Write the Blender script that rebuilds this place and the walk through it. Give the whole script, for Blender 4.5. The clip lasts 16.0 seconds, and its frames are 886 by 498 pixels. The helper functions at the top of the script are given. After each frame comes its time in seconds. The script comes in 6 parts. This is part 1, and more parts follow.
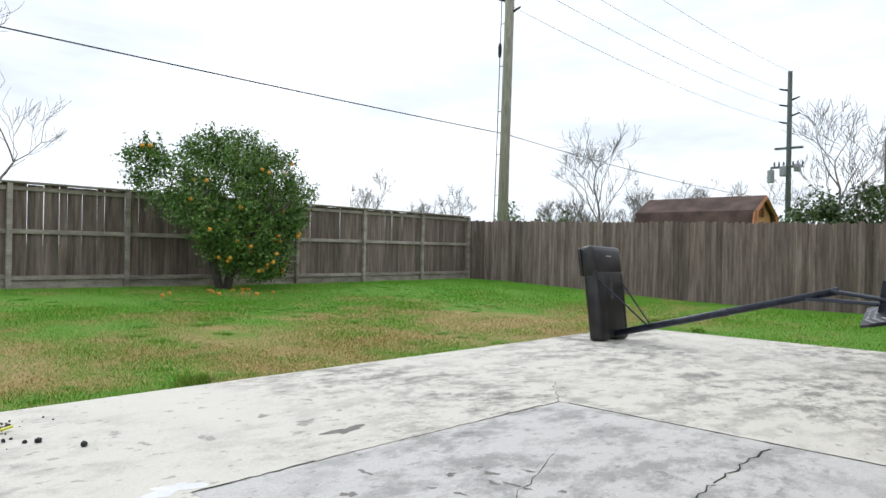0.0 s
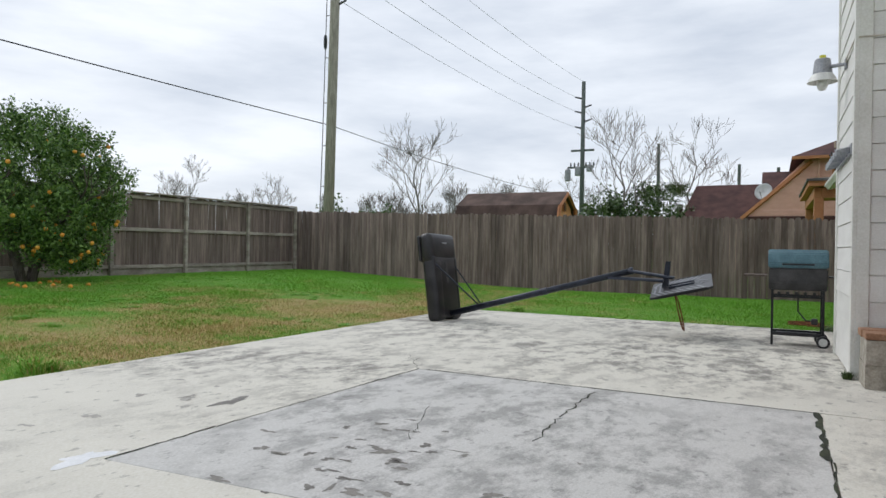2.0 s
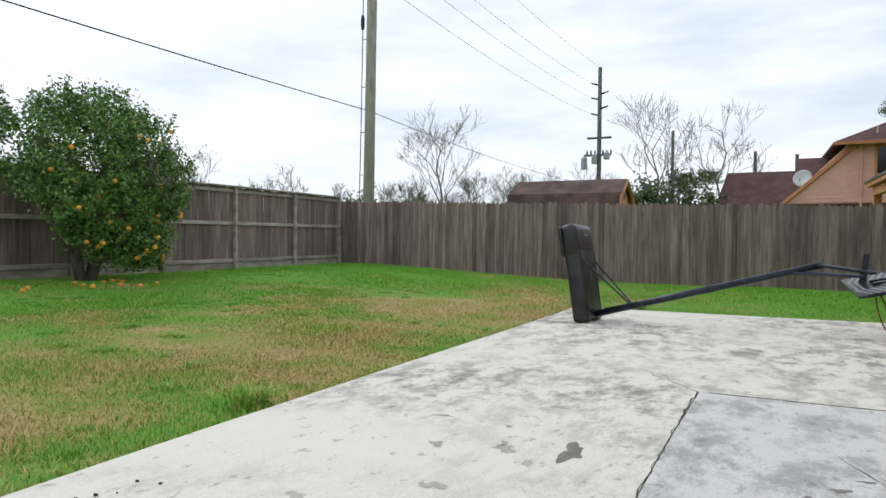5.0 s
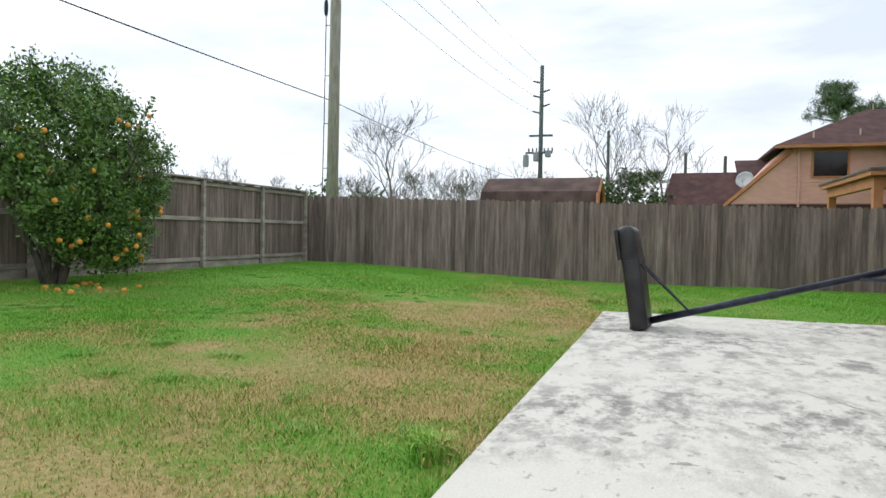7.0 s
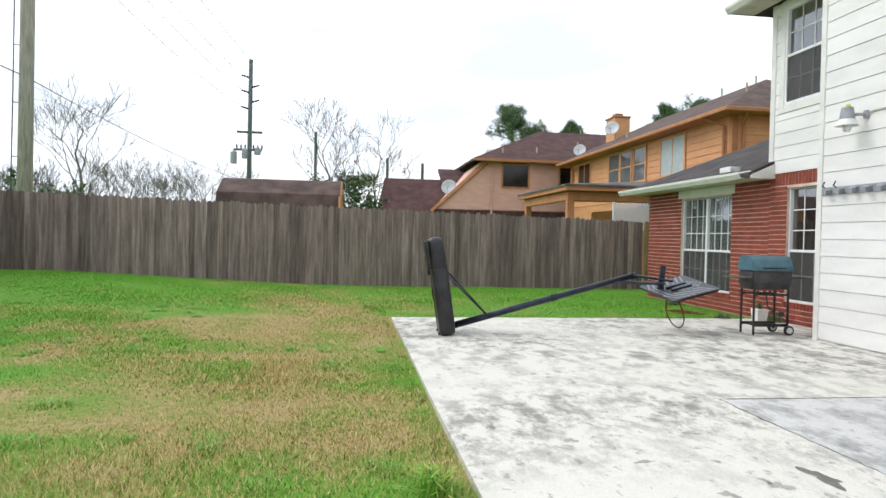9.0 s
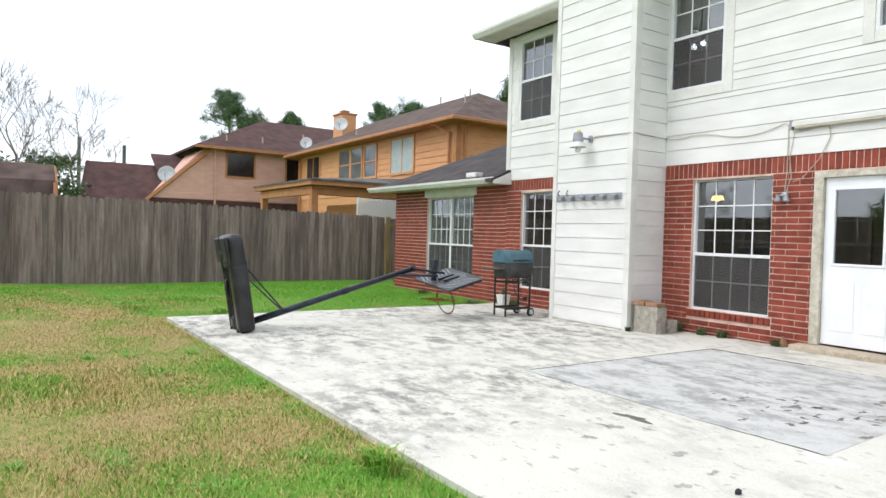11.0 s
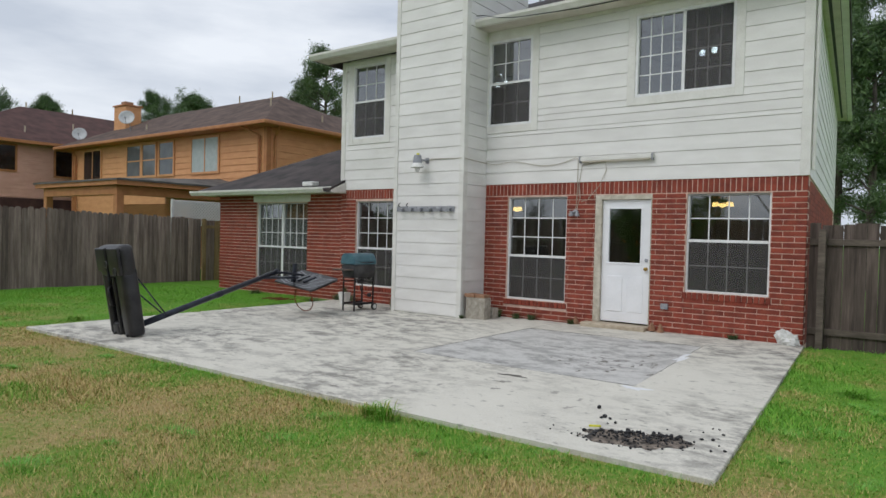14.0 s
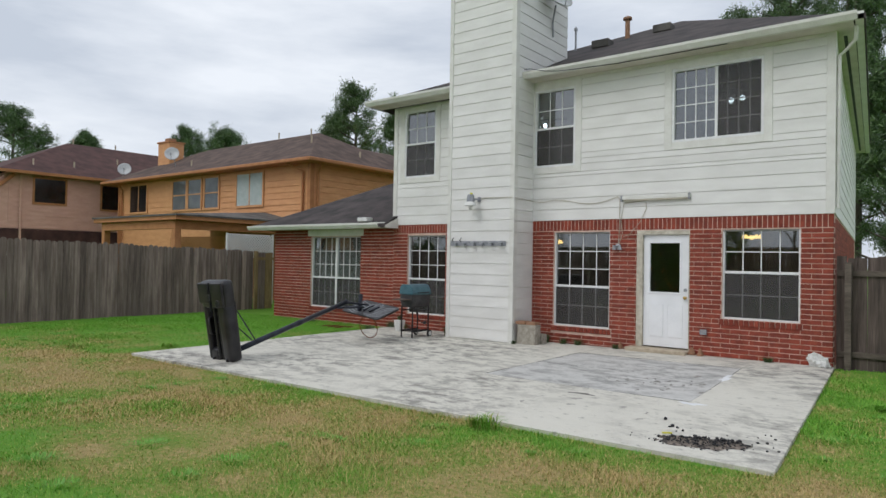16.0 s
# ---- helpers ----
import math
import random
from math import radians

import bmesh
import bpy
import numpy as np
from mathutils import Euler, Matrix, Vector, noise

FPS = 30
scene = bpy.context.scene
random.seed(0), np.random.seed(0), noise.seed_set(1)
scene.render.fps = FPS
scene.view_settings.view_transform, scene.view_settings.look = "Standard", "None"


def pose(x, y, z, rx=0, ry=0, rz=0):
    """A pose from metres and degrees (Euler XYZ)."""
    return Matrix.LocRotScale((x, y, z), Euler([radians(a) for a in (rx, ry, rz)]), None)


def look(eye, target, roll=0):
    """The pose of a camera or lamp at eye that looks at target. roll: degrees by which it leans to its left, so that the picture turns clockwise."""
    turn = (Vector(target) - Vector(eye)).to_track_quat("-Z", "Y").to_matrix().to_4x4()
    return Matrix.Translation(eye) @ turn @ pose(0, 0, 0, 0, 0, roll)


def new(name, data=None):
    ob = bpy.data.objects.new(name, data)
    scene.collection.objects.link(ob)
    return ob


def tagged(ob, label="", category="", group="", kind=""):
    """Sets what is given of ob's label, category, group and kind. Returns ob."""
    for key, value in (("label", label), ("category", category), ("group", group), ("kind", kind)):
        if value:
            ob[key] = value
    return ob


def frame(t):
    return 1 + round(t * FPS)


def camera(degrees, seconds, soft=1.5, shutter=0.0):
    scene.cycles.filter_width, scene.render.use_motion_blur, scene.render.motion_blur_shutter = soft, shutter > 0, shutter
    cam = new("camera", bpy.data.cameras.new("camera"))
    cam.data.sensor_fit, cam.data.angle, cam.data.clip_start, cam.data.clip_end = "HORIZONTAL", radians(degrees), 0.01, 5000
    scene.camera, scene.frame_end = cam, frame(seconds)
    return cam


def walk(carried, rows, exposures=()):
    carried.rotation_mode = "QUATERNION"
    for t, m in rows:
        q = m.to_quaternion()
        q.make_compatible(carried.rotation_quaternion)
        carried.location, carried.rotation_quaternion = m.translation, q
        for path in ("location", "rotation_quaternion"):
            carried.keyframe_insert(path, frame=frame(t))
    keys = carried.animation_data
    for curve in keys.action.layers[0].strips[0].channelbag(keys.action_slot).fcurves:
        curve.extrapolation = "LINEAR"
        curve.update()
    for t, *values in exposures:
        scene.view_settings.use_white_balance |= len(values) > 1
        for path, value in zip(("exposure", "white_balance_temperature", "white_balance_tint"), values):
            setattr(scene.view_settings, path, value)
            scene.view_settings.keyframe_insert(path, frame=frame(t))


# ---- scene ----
cam = camera(68.0, 16.0)
PATH = [
    (0, (0.539, -1.333, 1.112), (-0.933, -2.687, 1.118), 1.0),
    (0.5, (0.656, -1.307, 1.086), (-0.991, -2.442, 1.09), 1.1),
    (1, (0.843, -1.288, 1.073), (-0.913, -2.246, 1.079), 0.9),
    (1.5, (0.998, -1.305, 1.058), (-0.793, -2.193, 1.06), 0.8),
    (2, (1.154, -1.386, 1.02), (-0.635, -2.281, 1.014), 0.9),
    (2.5, (1.216, -1.653, 1.019), (-0.565, -2.562, 1.005), 0.7),
    (3, (1.156, -2.013, 0.984), (-0.639, -2.895, 0.964), 0.8),
    (3.5, (1.072, -2.449, 1.001), (-0.729, -3.318, 0.973), 0.8),
    (4, (1.012, -2.879, 0.986), (-0.789, -3.748, 0.956), 0.7),
    (4.5, (1.071, -3.295, 1.037), (-0.729, -4.166, 0.998), 0.8),
    (4.7, (1.075, -3.466, 1.032), (-0.725, -4.337, 0.995), 0.6),
    (6.8, (1.003, -5.275, 1.08), (-0.877, -5.955, 1.034), 0.9),
    (7, (1.001, -5.47, 1.095), (-0.894, -6.108, 1.047), 0.9),
    (7.5, (0.969, -5.83, 1.126), (-0.996, -6.197, 1.082), 1.3),
    (8, (1.005, -6.208, 1.087), (-0.992, -6.316, 1.051), 0.5),
    (8.2, (1.023, -6.376, 1.114), (-0.977, -6.362, 1.077), 0.9),
    (10.3, (1.105, -7.885, 1.262), (-0.745, -7.128, 1.218), 1.2),
    (10.5, (1.081, -8.018, 1.264), (-0.697, -7.104, 1.22), 1.7),
    (11, (1.135, -8.3, 1.288), (-0.537, -7.202, 1.244), 1.6),
    (11.5, (1.245, -8.655, 1.326), (-0.307, -7.395, 1.282), 1.5),
    (12, (1.24, -9.126, 1.363), (-0.176, -7.715, 1.318), 1.5),
    (12.5, (1.295, -9.422, 1.365), (-0.032, -7.925, 1.323), 1.5),
    (13, (1.348, -9.785, 1.391), (0.094, -8.227, 1.35), 1.5),
    (13.5, (1.386, -10.141, 1.423), (0.169, -8.555, 1.379), 1.5),
    (14, (1.45, -10.478, 1.456), (0.253, -8.876, 1.413), 1.4),
    (14.5, (1.568, -10.857, 1.476), (0.393, -9.238, 1.439), 1.3),
    (15, (1.588, -11.162, 1.498), (0.426, -9.535, 1.463), 1.2),
    (15.5, (1.486, -11.522, 1.62), (0.287, -9.922, 1.612), 0.9),
    (16, (1.521, -11.852, 1.586), (0.289, -10.277, 1.619), 1.0),
]
EXPOSURES = [(0.0, 0.40), (0.5, 0.22), (1.5, 0.02), (2.5, 0.02), (3.5, 0.1), (4.5, 0.22), (7.0, 0.4), (8.0, 0.48), (10.5, 0.8), (11, 0.72), (11.5, 0.5), (12.5, 0.16), (13.5, -0.12), (14.5, -0.12), (16.0, -0.1)]
walk(cam, [(t, look(eye, target, roll)) for t, eye, target, roll in PATH], EXPOSURES)

# ---------------------------------------------------------------- world, sun, exposure
world = bpy.data.worlds.new("overcast_sky")
scene.world = world
world.use_nodes = True
wn, wl = world.node_tree.nodes, world.node_tree.links
sky = wn.new("ShaderNodeTexSky")
sky.sky_type, sky.sun_disc = "NISHITA", False
sky.sun_elevation, sky.sun_rotation = radians(48), radians(200)
sky.air_density, sky.dust_density = 1.0, 2.0
coord, squash = wn.new("ShaderNodeTexCoord"), wn.new("ShaderNodeMapping")
squash.inputs["Scale"].default_value = (1.0, 1.0, 4.2)
clouds = wn.new("ShaderNodeTexNoise")
clouds.inputs["Scale"].default_value, clouds.inputs["Detail"].default_value = 2.6, 7
clouds.inputs["Roughness"].default_value = 0.55
tone = wn.new("ShaderNodeValToRGB")
tone.color_ramp.elements[0].position, tone.color_ramp.elements[1].position = 0.34, 0.66
tone.color_ramp.elements[0].color, tone.color_ramp.elements[1].color = (6.4, 7.05, 8.1, 1), (9.75, 10.25, 11.0, 1)
veil = wn.new("ShaderNodeMixRGB")
veil.inputs[0].default_value = 0.93
wl.new(coord.outputs["Generated"], squash.inputs["Vector"])
wl.new(squash.outputs["Vector"], clouds.inputs["Vector"])
wl.new(clouds.outputs["Fac"], tone.inputs["Fac"])
wl.new(sky.outputs["Color"], veil.inputs[1])
wl.new(tone.outputs["Color"], veil.inputs[2])
wl.new(veil.outputs["Color"], wn["Background"].inputs["Color"])
wn["Background"].inputs["Strength"].default_value = 0.1

sun = new("sun", bpy.data.lights.new("sun", "SUN"))
sun.data.energy, sun.data.angle, sun.data.color = 1.0, radians(35), (1.0, 0.97, 0.95)
sun.matrix_world = look((0, 0, 20), (4.6, 12.6, 5.1))


# ---------------------------------------------------------------- materials
def node_mat(name):
    m = bpy.data.materials.new(name)
    m.use_nodes = True
    return m, m.node_tree.nodes, m.node_tree.links, m.node_tree.nodes["Principled BSDF"]


def surface(name, dark, light, scale=6.0, rough=0.8, bump=0.15, stretch=(1, 1, 1), metal=0.0, fine=60.0, per_piece=0.0, spread=(0.35, 0.65), island=False):
    """Two-scale noise between two colours, with fine relief; per_piece varies the tone from piece to piece."""
    m, n, l, b = node_mat(name)
    co, mp = n.new("ShaderNodeTexCoord"), n.new("ShaderNodeMapping")
    mp.inputs["Scale"].default_value = stretch
    big, small = n.new("ShaderNodeTexNoise"), n.new("ShaderNodeTexNoise")
    big.inputs["Scale"].default_value, big.inputs["Detail"].default_value = scale, 6
    small.inputs["Scale"].default_value, small.inputs["Detail"].default_value = fine, 4
    geo = n.new("ShaderNodeNewGeometry")
    l.new(geo.outputs["Position"], mp.inputs["Vector"])
    ramp, mix = n.new("ShaderNodeValToRGB"), n.new("ShaderNodeMixRGB")
    ramp.color_ramp.elements[0].position, ramp.color_ramp.elements[1].position = spread
    ramp.color_ramp.elements[0].color, ramp.color_ramp.elements[1].color = (*dark, 1), (*light, 1)
    l.new(mp.outputs["Vector"], big.inputs["Vector"]), l.new(mp.outputs["Vector"], small.inputs["Vector"])
    l.new(big.outputs["Fac"], ramp.inputs["Fac"])
    mix.blend_type, mix.inputs[0].default_value = "OVERLAY", 0.45
    l.new(ramp.outputs["Color"], mix.inputs[1]), l.new(small.outputs["Fac"], mix.inputs[2])
    out = mix.outputs["Color"]
    if per_piece:
        rnd = geo.outputs["Random Per Island"] if island else n.new("ShaderNodeObjectInfo").outputs["Random"]
        rng, hsv = n.new("ShaderNodeMapRange"), n.new("ShaderNodeHueSaturation")
        rng.inputs["To Min"].default_value, rng.inputs["To Max"].default_value = 1 - per_piece, 1 + per_piece
        l.new(rnd, rng.inputs["Value"]), l.new(rng.outputs["Result"], hsv.inputs["Value"])
        l.new(out, hsv.inputs["Color"])
        out = hsv.outputs["Color"]
    l.new(out, b.inputs["Base Color"])
    b.inputs["Roughness"].default_value, b.inputs["Metallic"].default_value = rough, metal
    if bump:
        bp = n.new("ShaderNodeBump")
        bp.inputs["Strength"].default_value, bp.inputs["Distance"].default_value = bump, 0.01
        l.new(mix.outputs["Color"], bp.inputs["Height"]), l.new(bp.outputs["Normal"], b.inputs["Normal"])
    return m


def glass_mat(name, tint):
    """A thin pane: clear for the straight view, with a mirror's gloss laid over it."""
    m, n, l, b = node_mat(name)
    n.remove(b)
    clear, gloss, mix, fre = (n.new("ShaderNode" + k) for k in ("BsdfTransparent", "BsdfGlossy", "MixShader", "LayerWeight"))
    clear.inputs["Color"].default_value = (*tint, 1)
    gloss.inputs["Roughness"].default_value = 0.02
    fre.inputs["Blend"].default_value = 0.5
    cube, fac = n.new("ShaderNodeMath"), n.new("ShaderNodeMath")
    cube.operation, fac.operation = "POWER", "MULTIPLY_ADD"
    cube.inputs[1].default_value, fac.inputs[1].default_value, fac.inputs[2].default_value = 3.0, 0.6, 0.21
    l.new(fre.outputs["Facing"], cube.inputs[0]), l.new(cube.outputs[0], fac.inputs[0])
    l.new(fac.outputs[0], mix.inputs[0]), l.new(clear.outputs[0], mix.inputs[1]), l.new(gloss.outputs[0], mix.inputs[2])
    l.new(mix.outputs[0], n["Material Output"].inputs["Surface"])
    return m


def screen_mat(name):
    """Fine insect mesh: a grey weave, half open."""
    m, n, l, b = node_mat(name)
    b.inputs["Base Color"].default_value, b.inputs["Roughness"].default_value = (0.066, 0.062, 0.06, 1), 0.7
    clear, mix = n.new("ShaderNodeBsdfTransparent"), n.new("ShaderNodeMixShader")
    mix.inputs[0].default_value = 0.48
    l.new(clear.outputs[0], mix.inputs[1]), l.new(b.outputs[0], mix.inputs[2])
    l.new(mix.outputs[0], n["Material Output"].inputs["Surface"])
    return m


def lit(name, colour, power):
    m, n, l, b = node_mat(name)
    b.inputs["Emission Color"].default_value, b.inputs["Emission Strength"].default_value = (*colour, 1), power
    return m


def lawn_mat(name, blades):
    """Winter lawn: green growth among straw-brown dead patches."""
    m, n, l, b = node_mat(name)
    geo = n.new("ShaderNodeNewGeometry")
    big, mid, fine = (n.new("ShaderNodeTexNoise") for _ in range(3))
    for k, s in ((big, 0.33), (mid, 1.15), (fine, 22)):
        k.inputs["Scale"].default_value, k.inputs["Detail"].default_value = s, 5
        l.new(geo.outputs["Position"], k.inputs["Vector"])
    sep = n.new("ShaderNodeSeparateXYZ")
    l.new(geo.outputs["Position"], sep.inputs[0])

    def calc(op, a, c, d=0.0):
        k = n.new("ShaderNodeMath")
        k.operation = op
        for i, v in enumerate((a, c, d)):
            if isinstance(v, float):
                k.inputs[i].default_value = v
            else:
                l.new(v, k.inputs[i])
        return k.outputs[0]

    # the dead belt lies a few metres out from the slab, the growth is greener by the fences
    belt = calc("ABSOLUTE", calc("ADD", sep.outputs["Y"], 7.6), 0.0)
    belt = calc("MAXIMUM", calc("MULTIPLY_ADD", belt, -0.07, 0.22), -0.12)
    far = calc("MULTIPLY_ADD", calc("MAXIMUM", calc("MULTIPLY_ADD", sep.outputs["X"], -1.0, -8.0), 0.0), -0.028, 0.0)
    v = calc("ADD", calc("ADD", calc("MULTIPLY_ADD", big.outputs["Fac"], 0.55, -0.03), calc("MULTIPLY_ADD", mid.outputs["Fac"], 1.0, -0.1)), calc("ADD", belt, far))
    v = calc("ADD", v, calc("MULTIPLY_ADD", fine.outputs["Fac"], 0.5, -0.25))
    if blades:
        v = calc("ADD", v, calc("MULTIPLY_ADD", geo.outputs["Random Per Island"], 0.44, -0.22))
    ramp = n.new("ShaderNodeValToRGB")
    e = ramp.color_ramp.elements
    e[0].position, e[0].color = 0.60, ((0.178, 0.405, 0.054, 1) if blades else (0.12, 0.265, 0.035, 1))
    e[1].position, e[1].color = 0.92, ((0.53, 0.405, 0.19, 1) if blades else (0.36, 0.275, 0.128, 1))
    k = e.new(0.75)
    k.color = (0.315, 0.372, 0.088, 1) if blades else (0.21, 0.243, 0.058, 1)
    l.new(v, ramp.inputs["Fac"])
    hsv, rng = n.new("ShaderNodeHueSaturation"), n.new("ShaderNodeMapRange")
    rng.inputs["To Min"].default_value, rng.inputs["To Max"].default_value = 0.78, 1.2
    l.new(geo.outputs["Random Per Island"] if blades else fine.outputs["Fac"], rng.inputs["Value"])
    l.new(rng.outputs["Result"], hsv.inputs["Value"]), l.new(ramp.outputs["Color"], hsv.inputs["Color"])
    l.new(hsv.outputs["Color"], b.inputs["Base Color"])
    b.inputs["Roughness"].default_value = 0.75
    b.inputs["Specular IOR Level"].default_value = 0.1
    if not blades:
        bp = n.new("ShaderNodeBump")
        bp.inputs["Strength"].default_value, bp.inputs["Distance"].default_value = 0.6, 0.03
        l.new(fine.outputs["Fac"], bp.inputs["Height"]), l.new(bp.outputs["Normal"], b.inputs["Normal"])
    return m


def concrete_mat(name, pale, grime, amount):
    """Weathered patio concrete: pale paste, streaked grey grime, dark pits."""
    m, n, l, b = node_mat(name)
    geo = n.new("ShaderNodeNewGeometry")
    mp = n.new("ShaderNodeMapping")
    mp.inputs["Scale"].default_value, mp.inputs["Rotation"].default_value = (1.0, 1.5, 1.0), (0, 0, radians(12))
    l.new(geo.outputs["Position"], mp.inputs["Vector"])
    layers = []
    for s, d, r in ((0.36, 4, 0.5), (2.6, 10, 0.74), (7.5, 7, 0.62), (70.0, 3, 0.5)):
        k = n.new("ShaderNodeTexNoise")
        k.inputs["Scale"].default_value, k.inputs["Detail"].default_value, k.inputs["Roughness"].default_value = s, d, r
        l.new(geo.outputs["Position"] if s < 1 else mp.outputs["Vector"], k.inputs["Vector"])
        layers.append(k.outputs["Fac"])
    def ramp(src, a, c, ca=(0, 0, 0, 1), cb=(1, 1, 1, 1)):
        k = n.new("ShaderNodeValToRGB")
        k.color_ramp.elements[0].position, k.color_ramp.elements[1].position = a, c
        k.color_ramp.elements[0].color, k.color_ramp.elements[1].color = ca, cb
        l.new(src, k.inputs["Fac"])
        return k.outputs["Color"]
    def mix(f, a, c, kind="MIX"):
        k = n.new("ShaderNodeMixRGB")
        k.blend_type = kind
        for i, v in enumerate((f, a, c)):
            if isinstance(v, float):
                k.inputs[i].default_value = v
            elif isinstance(v, tuple):
                k.inputs[i].default_value = (*v, 1)
            else:
                l.new(v, k.inputs[i])
        return k.outputs["Color"]
    away = n.new("ShaderNodeVectorMath")
    away.operation, away.inputs[1].default_value = "DISTANCE", (-6.4, -2.0, 0.0)
    soot, heavy = n.new("ShaderNodeMapRange"), n.new("ShaderNodeMath")
    soot.inputs["From Min"].default_value, soot.inputs["From Max"].default_value = 0.4, 2.6
    soot.inputs["To Min"].default_value, soot.inputs["To Max"].default_value = 0.16, 0.0
    heavy.operation = "ADD"
    l.new(geo.outputs["Position"], away.inputs[0]), l.new(away.outputs["Value"], soot.inputs["Value"])
    l.new(soot.outputs["Result"], heavy.inputs[0]), l.new(layers[0], heavy.inputs[1])
    zone = mix(1.0, ramp(heavy.outputs[0], 0.36 - amount, 0.60 - amount), ramp(layers[1], 0.455, 0.585), "MULTIPLY")
    col = mix(ramp(layers[1], 0.3, 0.7), tuple(0.93 * v for v in pale), pale)
    col = mix(zone, col, grime)
    col = mix(ramp(layers[2], 0.60, 0.65), col, mix(0.45, col, tuple(0.45 * v for v in grime)))
    col = mix(0.3, col, layers[3], "OVERLAY")
    l.new(col, b.inputs["Base Color"])
    b.inputs["Roughness"].default_value = 0.85
    bp = n.new("ShaderNodeBump")
    bp.inputs["Strength"].default_value, bp.inputs["Distance"].default_value = 0.25, 0.01
    l.new(mix(0.5, layers[1], layers[3]), bp.inputs["Height"]), l.new(bp.outputs["Normal"], b.inputs["Normal"])
    return m


def leaf_mat(name, a, c):
    m, n, l, b = node_mat(name)
    geo, ramp = n.new("ShaderNodeNewGeometry"), n.new("ShaderNodeValToRGB")
    ramp.color_ramp.elements[0].color, ramp.color_ramp.elements[1].color = (*a, 1), (*c, 1)
    l.new(geo.outputs["Random Per Island"], ramp.inputs["Fac"]), l.new(ramp.outputs["Color"], b.inputs["Base Color"])
    b.inputs["Roughness"].default_value = 0.45
    return m


M_LAWN, M_BLADE = lawn_mat("lawn_soil", False), lawn_mat("lawn_blades", True)
M_CONC = concrete_mat("patio_concrete", (0.675, 0.65, 0.575), (0.245, 0.233, 0.21), 0.015)
M_CONC2 = concrete_mat("patched_concrete", (0.585, 0.575, 0.55), (0.33, 0.325, 0.31), 0.10)
M_MORTAR = surface("mortar", (0.56, 0.39, 0.31), (0.75, 0.57, 0.48), 5, 0.95, 0.3)
M_BRICK = surface("red_brick", (0.185, 0.031, 0.0175), (0.29, 0.058, 0.032), 7, 0.85, 0.4, per_piece=0.2)
M_BRICKJ = surface("red_brick_run", (0.185, 0.031, 0.0175), (0.29, 0.058, 0.032), 7, 0.85, 0.4, per_piece=0.2, island=True)
M_SIDING = surface("cream_siding", (0.71, 0.70, 0.67), (0.79, 0.782, 0.752), 1.6, 0.6, 0.05, (1, 1, 3), per_piece=0.03)
M_TRIM = surface("cream_trim", (0.67, 0.66, 0.615), (0.76, 0.755, 0.71), 4, 0.5, 0.08)
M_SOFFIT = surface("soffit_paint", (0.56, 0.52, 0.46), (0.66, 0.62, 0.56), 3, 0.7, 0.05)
M_SASH = surface("white_sash", (0.72, 0.73, 0.73), (0.8, 0.8, 0.8), 8, 0.4, 0.02)
M_DOOR = surface("white_door", (0.80, 0.81, 0.83), (0.86, 0.87, 0.89), 3, 0.35, 0.02)
M_JAMB = surface("worn_jamb_paint", (0.40, 0.36, 0.28), (0.62, 0.58, 0.49), 9, 0.7, 0.1)
M_ROOF = surface("dark_shingle", (0.028, 0.024, 0.024), (0.075, 0.06, 0.058), 2.2, 0.95, 0.7, (1, 1, 1), fine=45)
M_GLASS = glass_mat("window_glass", (0.62, 0.66, 0.67))
M_SCREEN = screen_mat("insect_screen")
# the white sash darkened: shade under the brick heads, put into the colour
M_SHADESASH = surface("shaded_sash", (0.30, 0.30, 0.29), (0.4, 0.4, 0.39), 8, 0.5, 0.02)
M_ROOM = surface("room_paint", (0.30, 0.25, 0.19), (0.36, 0.31, 0.24), 2, 0.9, 0.02)
M_BLIND = surface("blind_slats", (0.60, 0.66, 0.61), (0.68, 0.74, 0.69), 5, 0.6, 0.0)
M_WOOD = surface("weathered_picket", (0.142, 0.103, 0.090), (0.262, 0.202, 0.178), 16, 0.9, 0.5, (1, 1, 0.07), per_piece=0.34, fine=90)
M_WOOD2 = surface("weathered_rail", (0.26, 0.225, 0.195), (0.42, 0.37, 0.325), 7, 0.9, 0.4, (0.3, 0.3, 1), per_piece=0.12, fine=40)
# picket and rail browns in darker tones than the two above
M_WOOD3 = surface("dark_picket", (0.055, 0.041, 0.034), (0.12, 0.092, 0.077), 16, 0.9, 0.5, (1, 1, 0.07), per_piece=0.25, fine=90)
M_WOOD4 = surface("dark_rail", (0.075, 0.06, 0.047), (0.15, 0.122, 0.098), 7, 0.9, 0.4, (0.3, 1, 1), fine=40)
M_NEWWOOD = surface("yellow_pine", (0.17, 0.115, 0.05), (0.27, 0.19, 0.09), 6, 0.8, 0.3, (1, 1, 0.2))
M_BLACK = surface("black_plastic", (0.014, 0.014, 0.017), (0.034, 0.033, 0.036), 5, 0.38, 0.1)
M_TANK = surface("dusty_tank_plastic", (0.010, 0.010, 0.0125), (0.031, 0.029, 0.031), 4, 0.36, 0.1)
M_BLACKSTEEL = surface("black_steel", (0.012, 0.012, 0.014), (0.028, 0.028, 0.032), 12, 0.35, 0.08, metal=0.3)
M_NAVY = surface("navy_steel", (0.017, 0.02, 0.03), (0.034, 0.04, 0.058), 10, 0.3, 0.05, metal=0.4)
M_RUST = surface("rusty_steel", (0.11, 0.03, 0.012), (0.26, 0.09, 0.03), 18, 0.85, 0.3)
M_PALEGREY = surface("pale_print", (0.22, 0.23, 0.25), (0.32, 0.33, 0.35), 20, 0.5, 0.0)
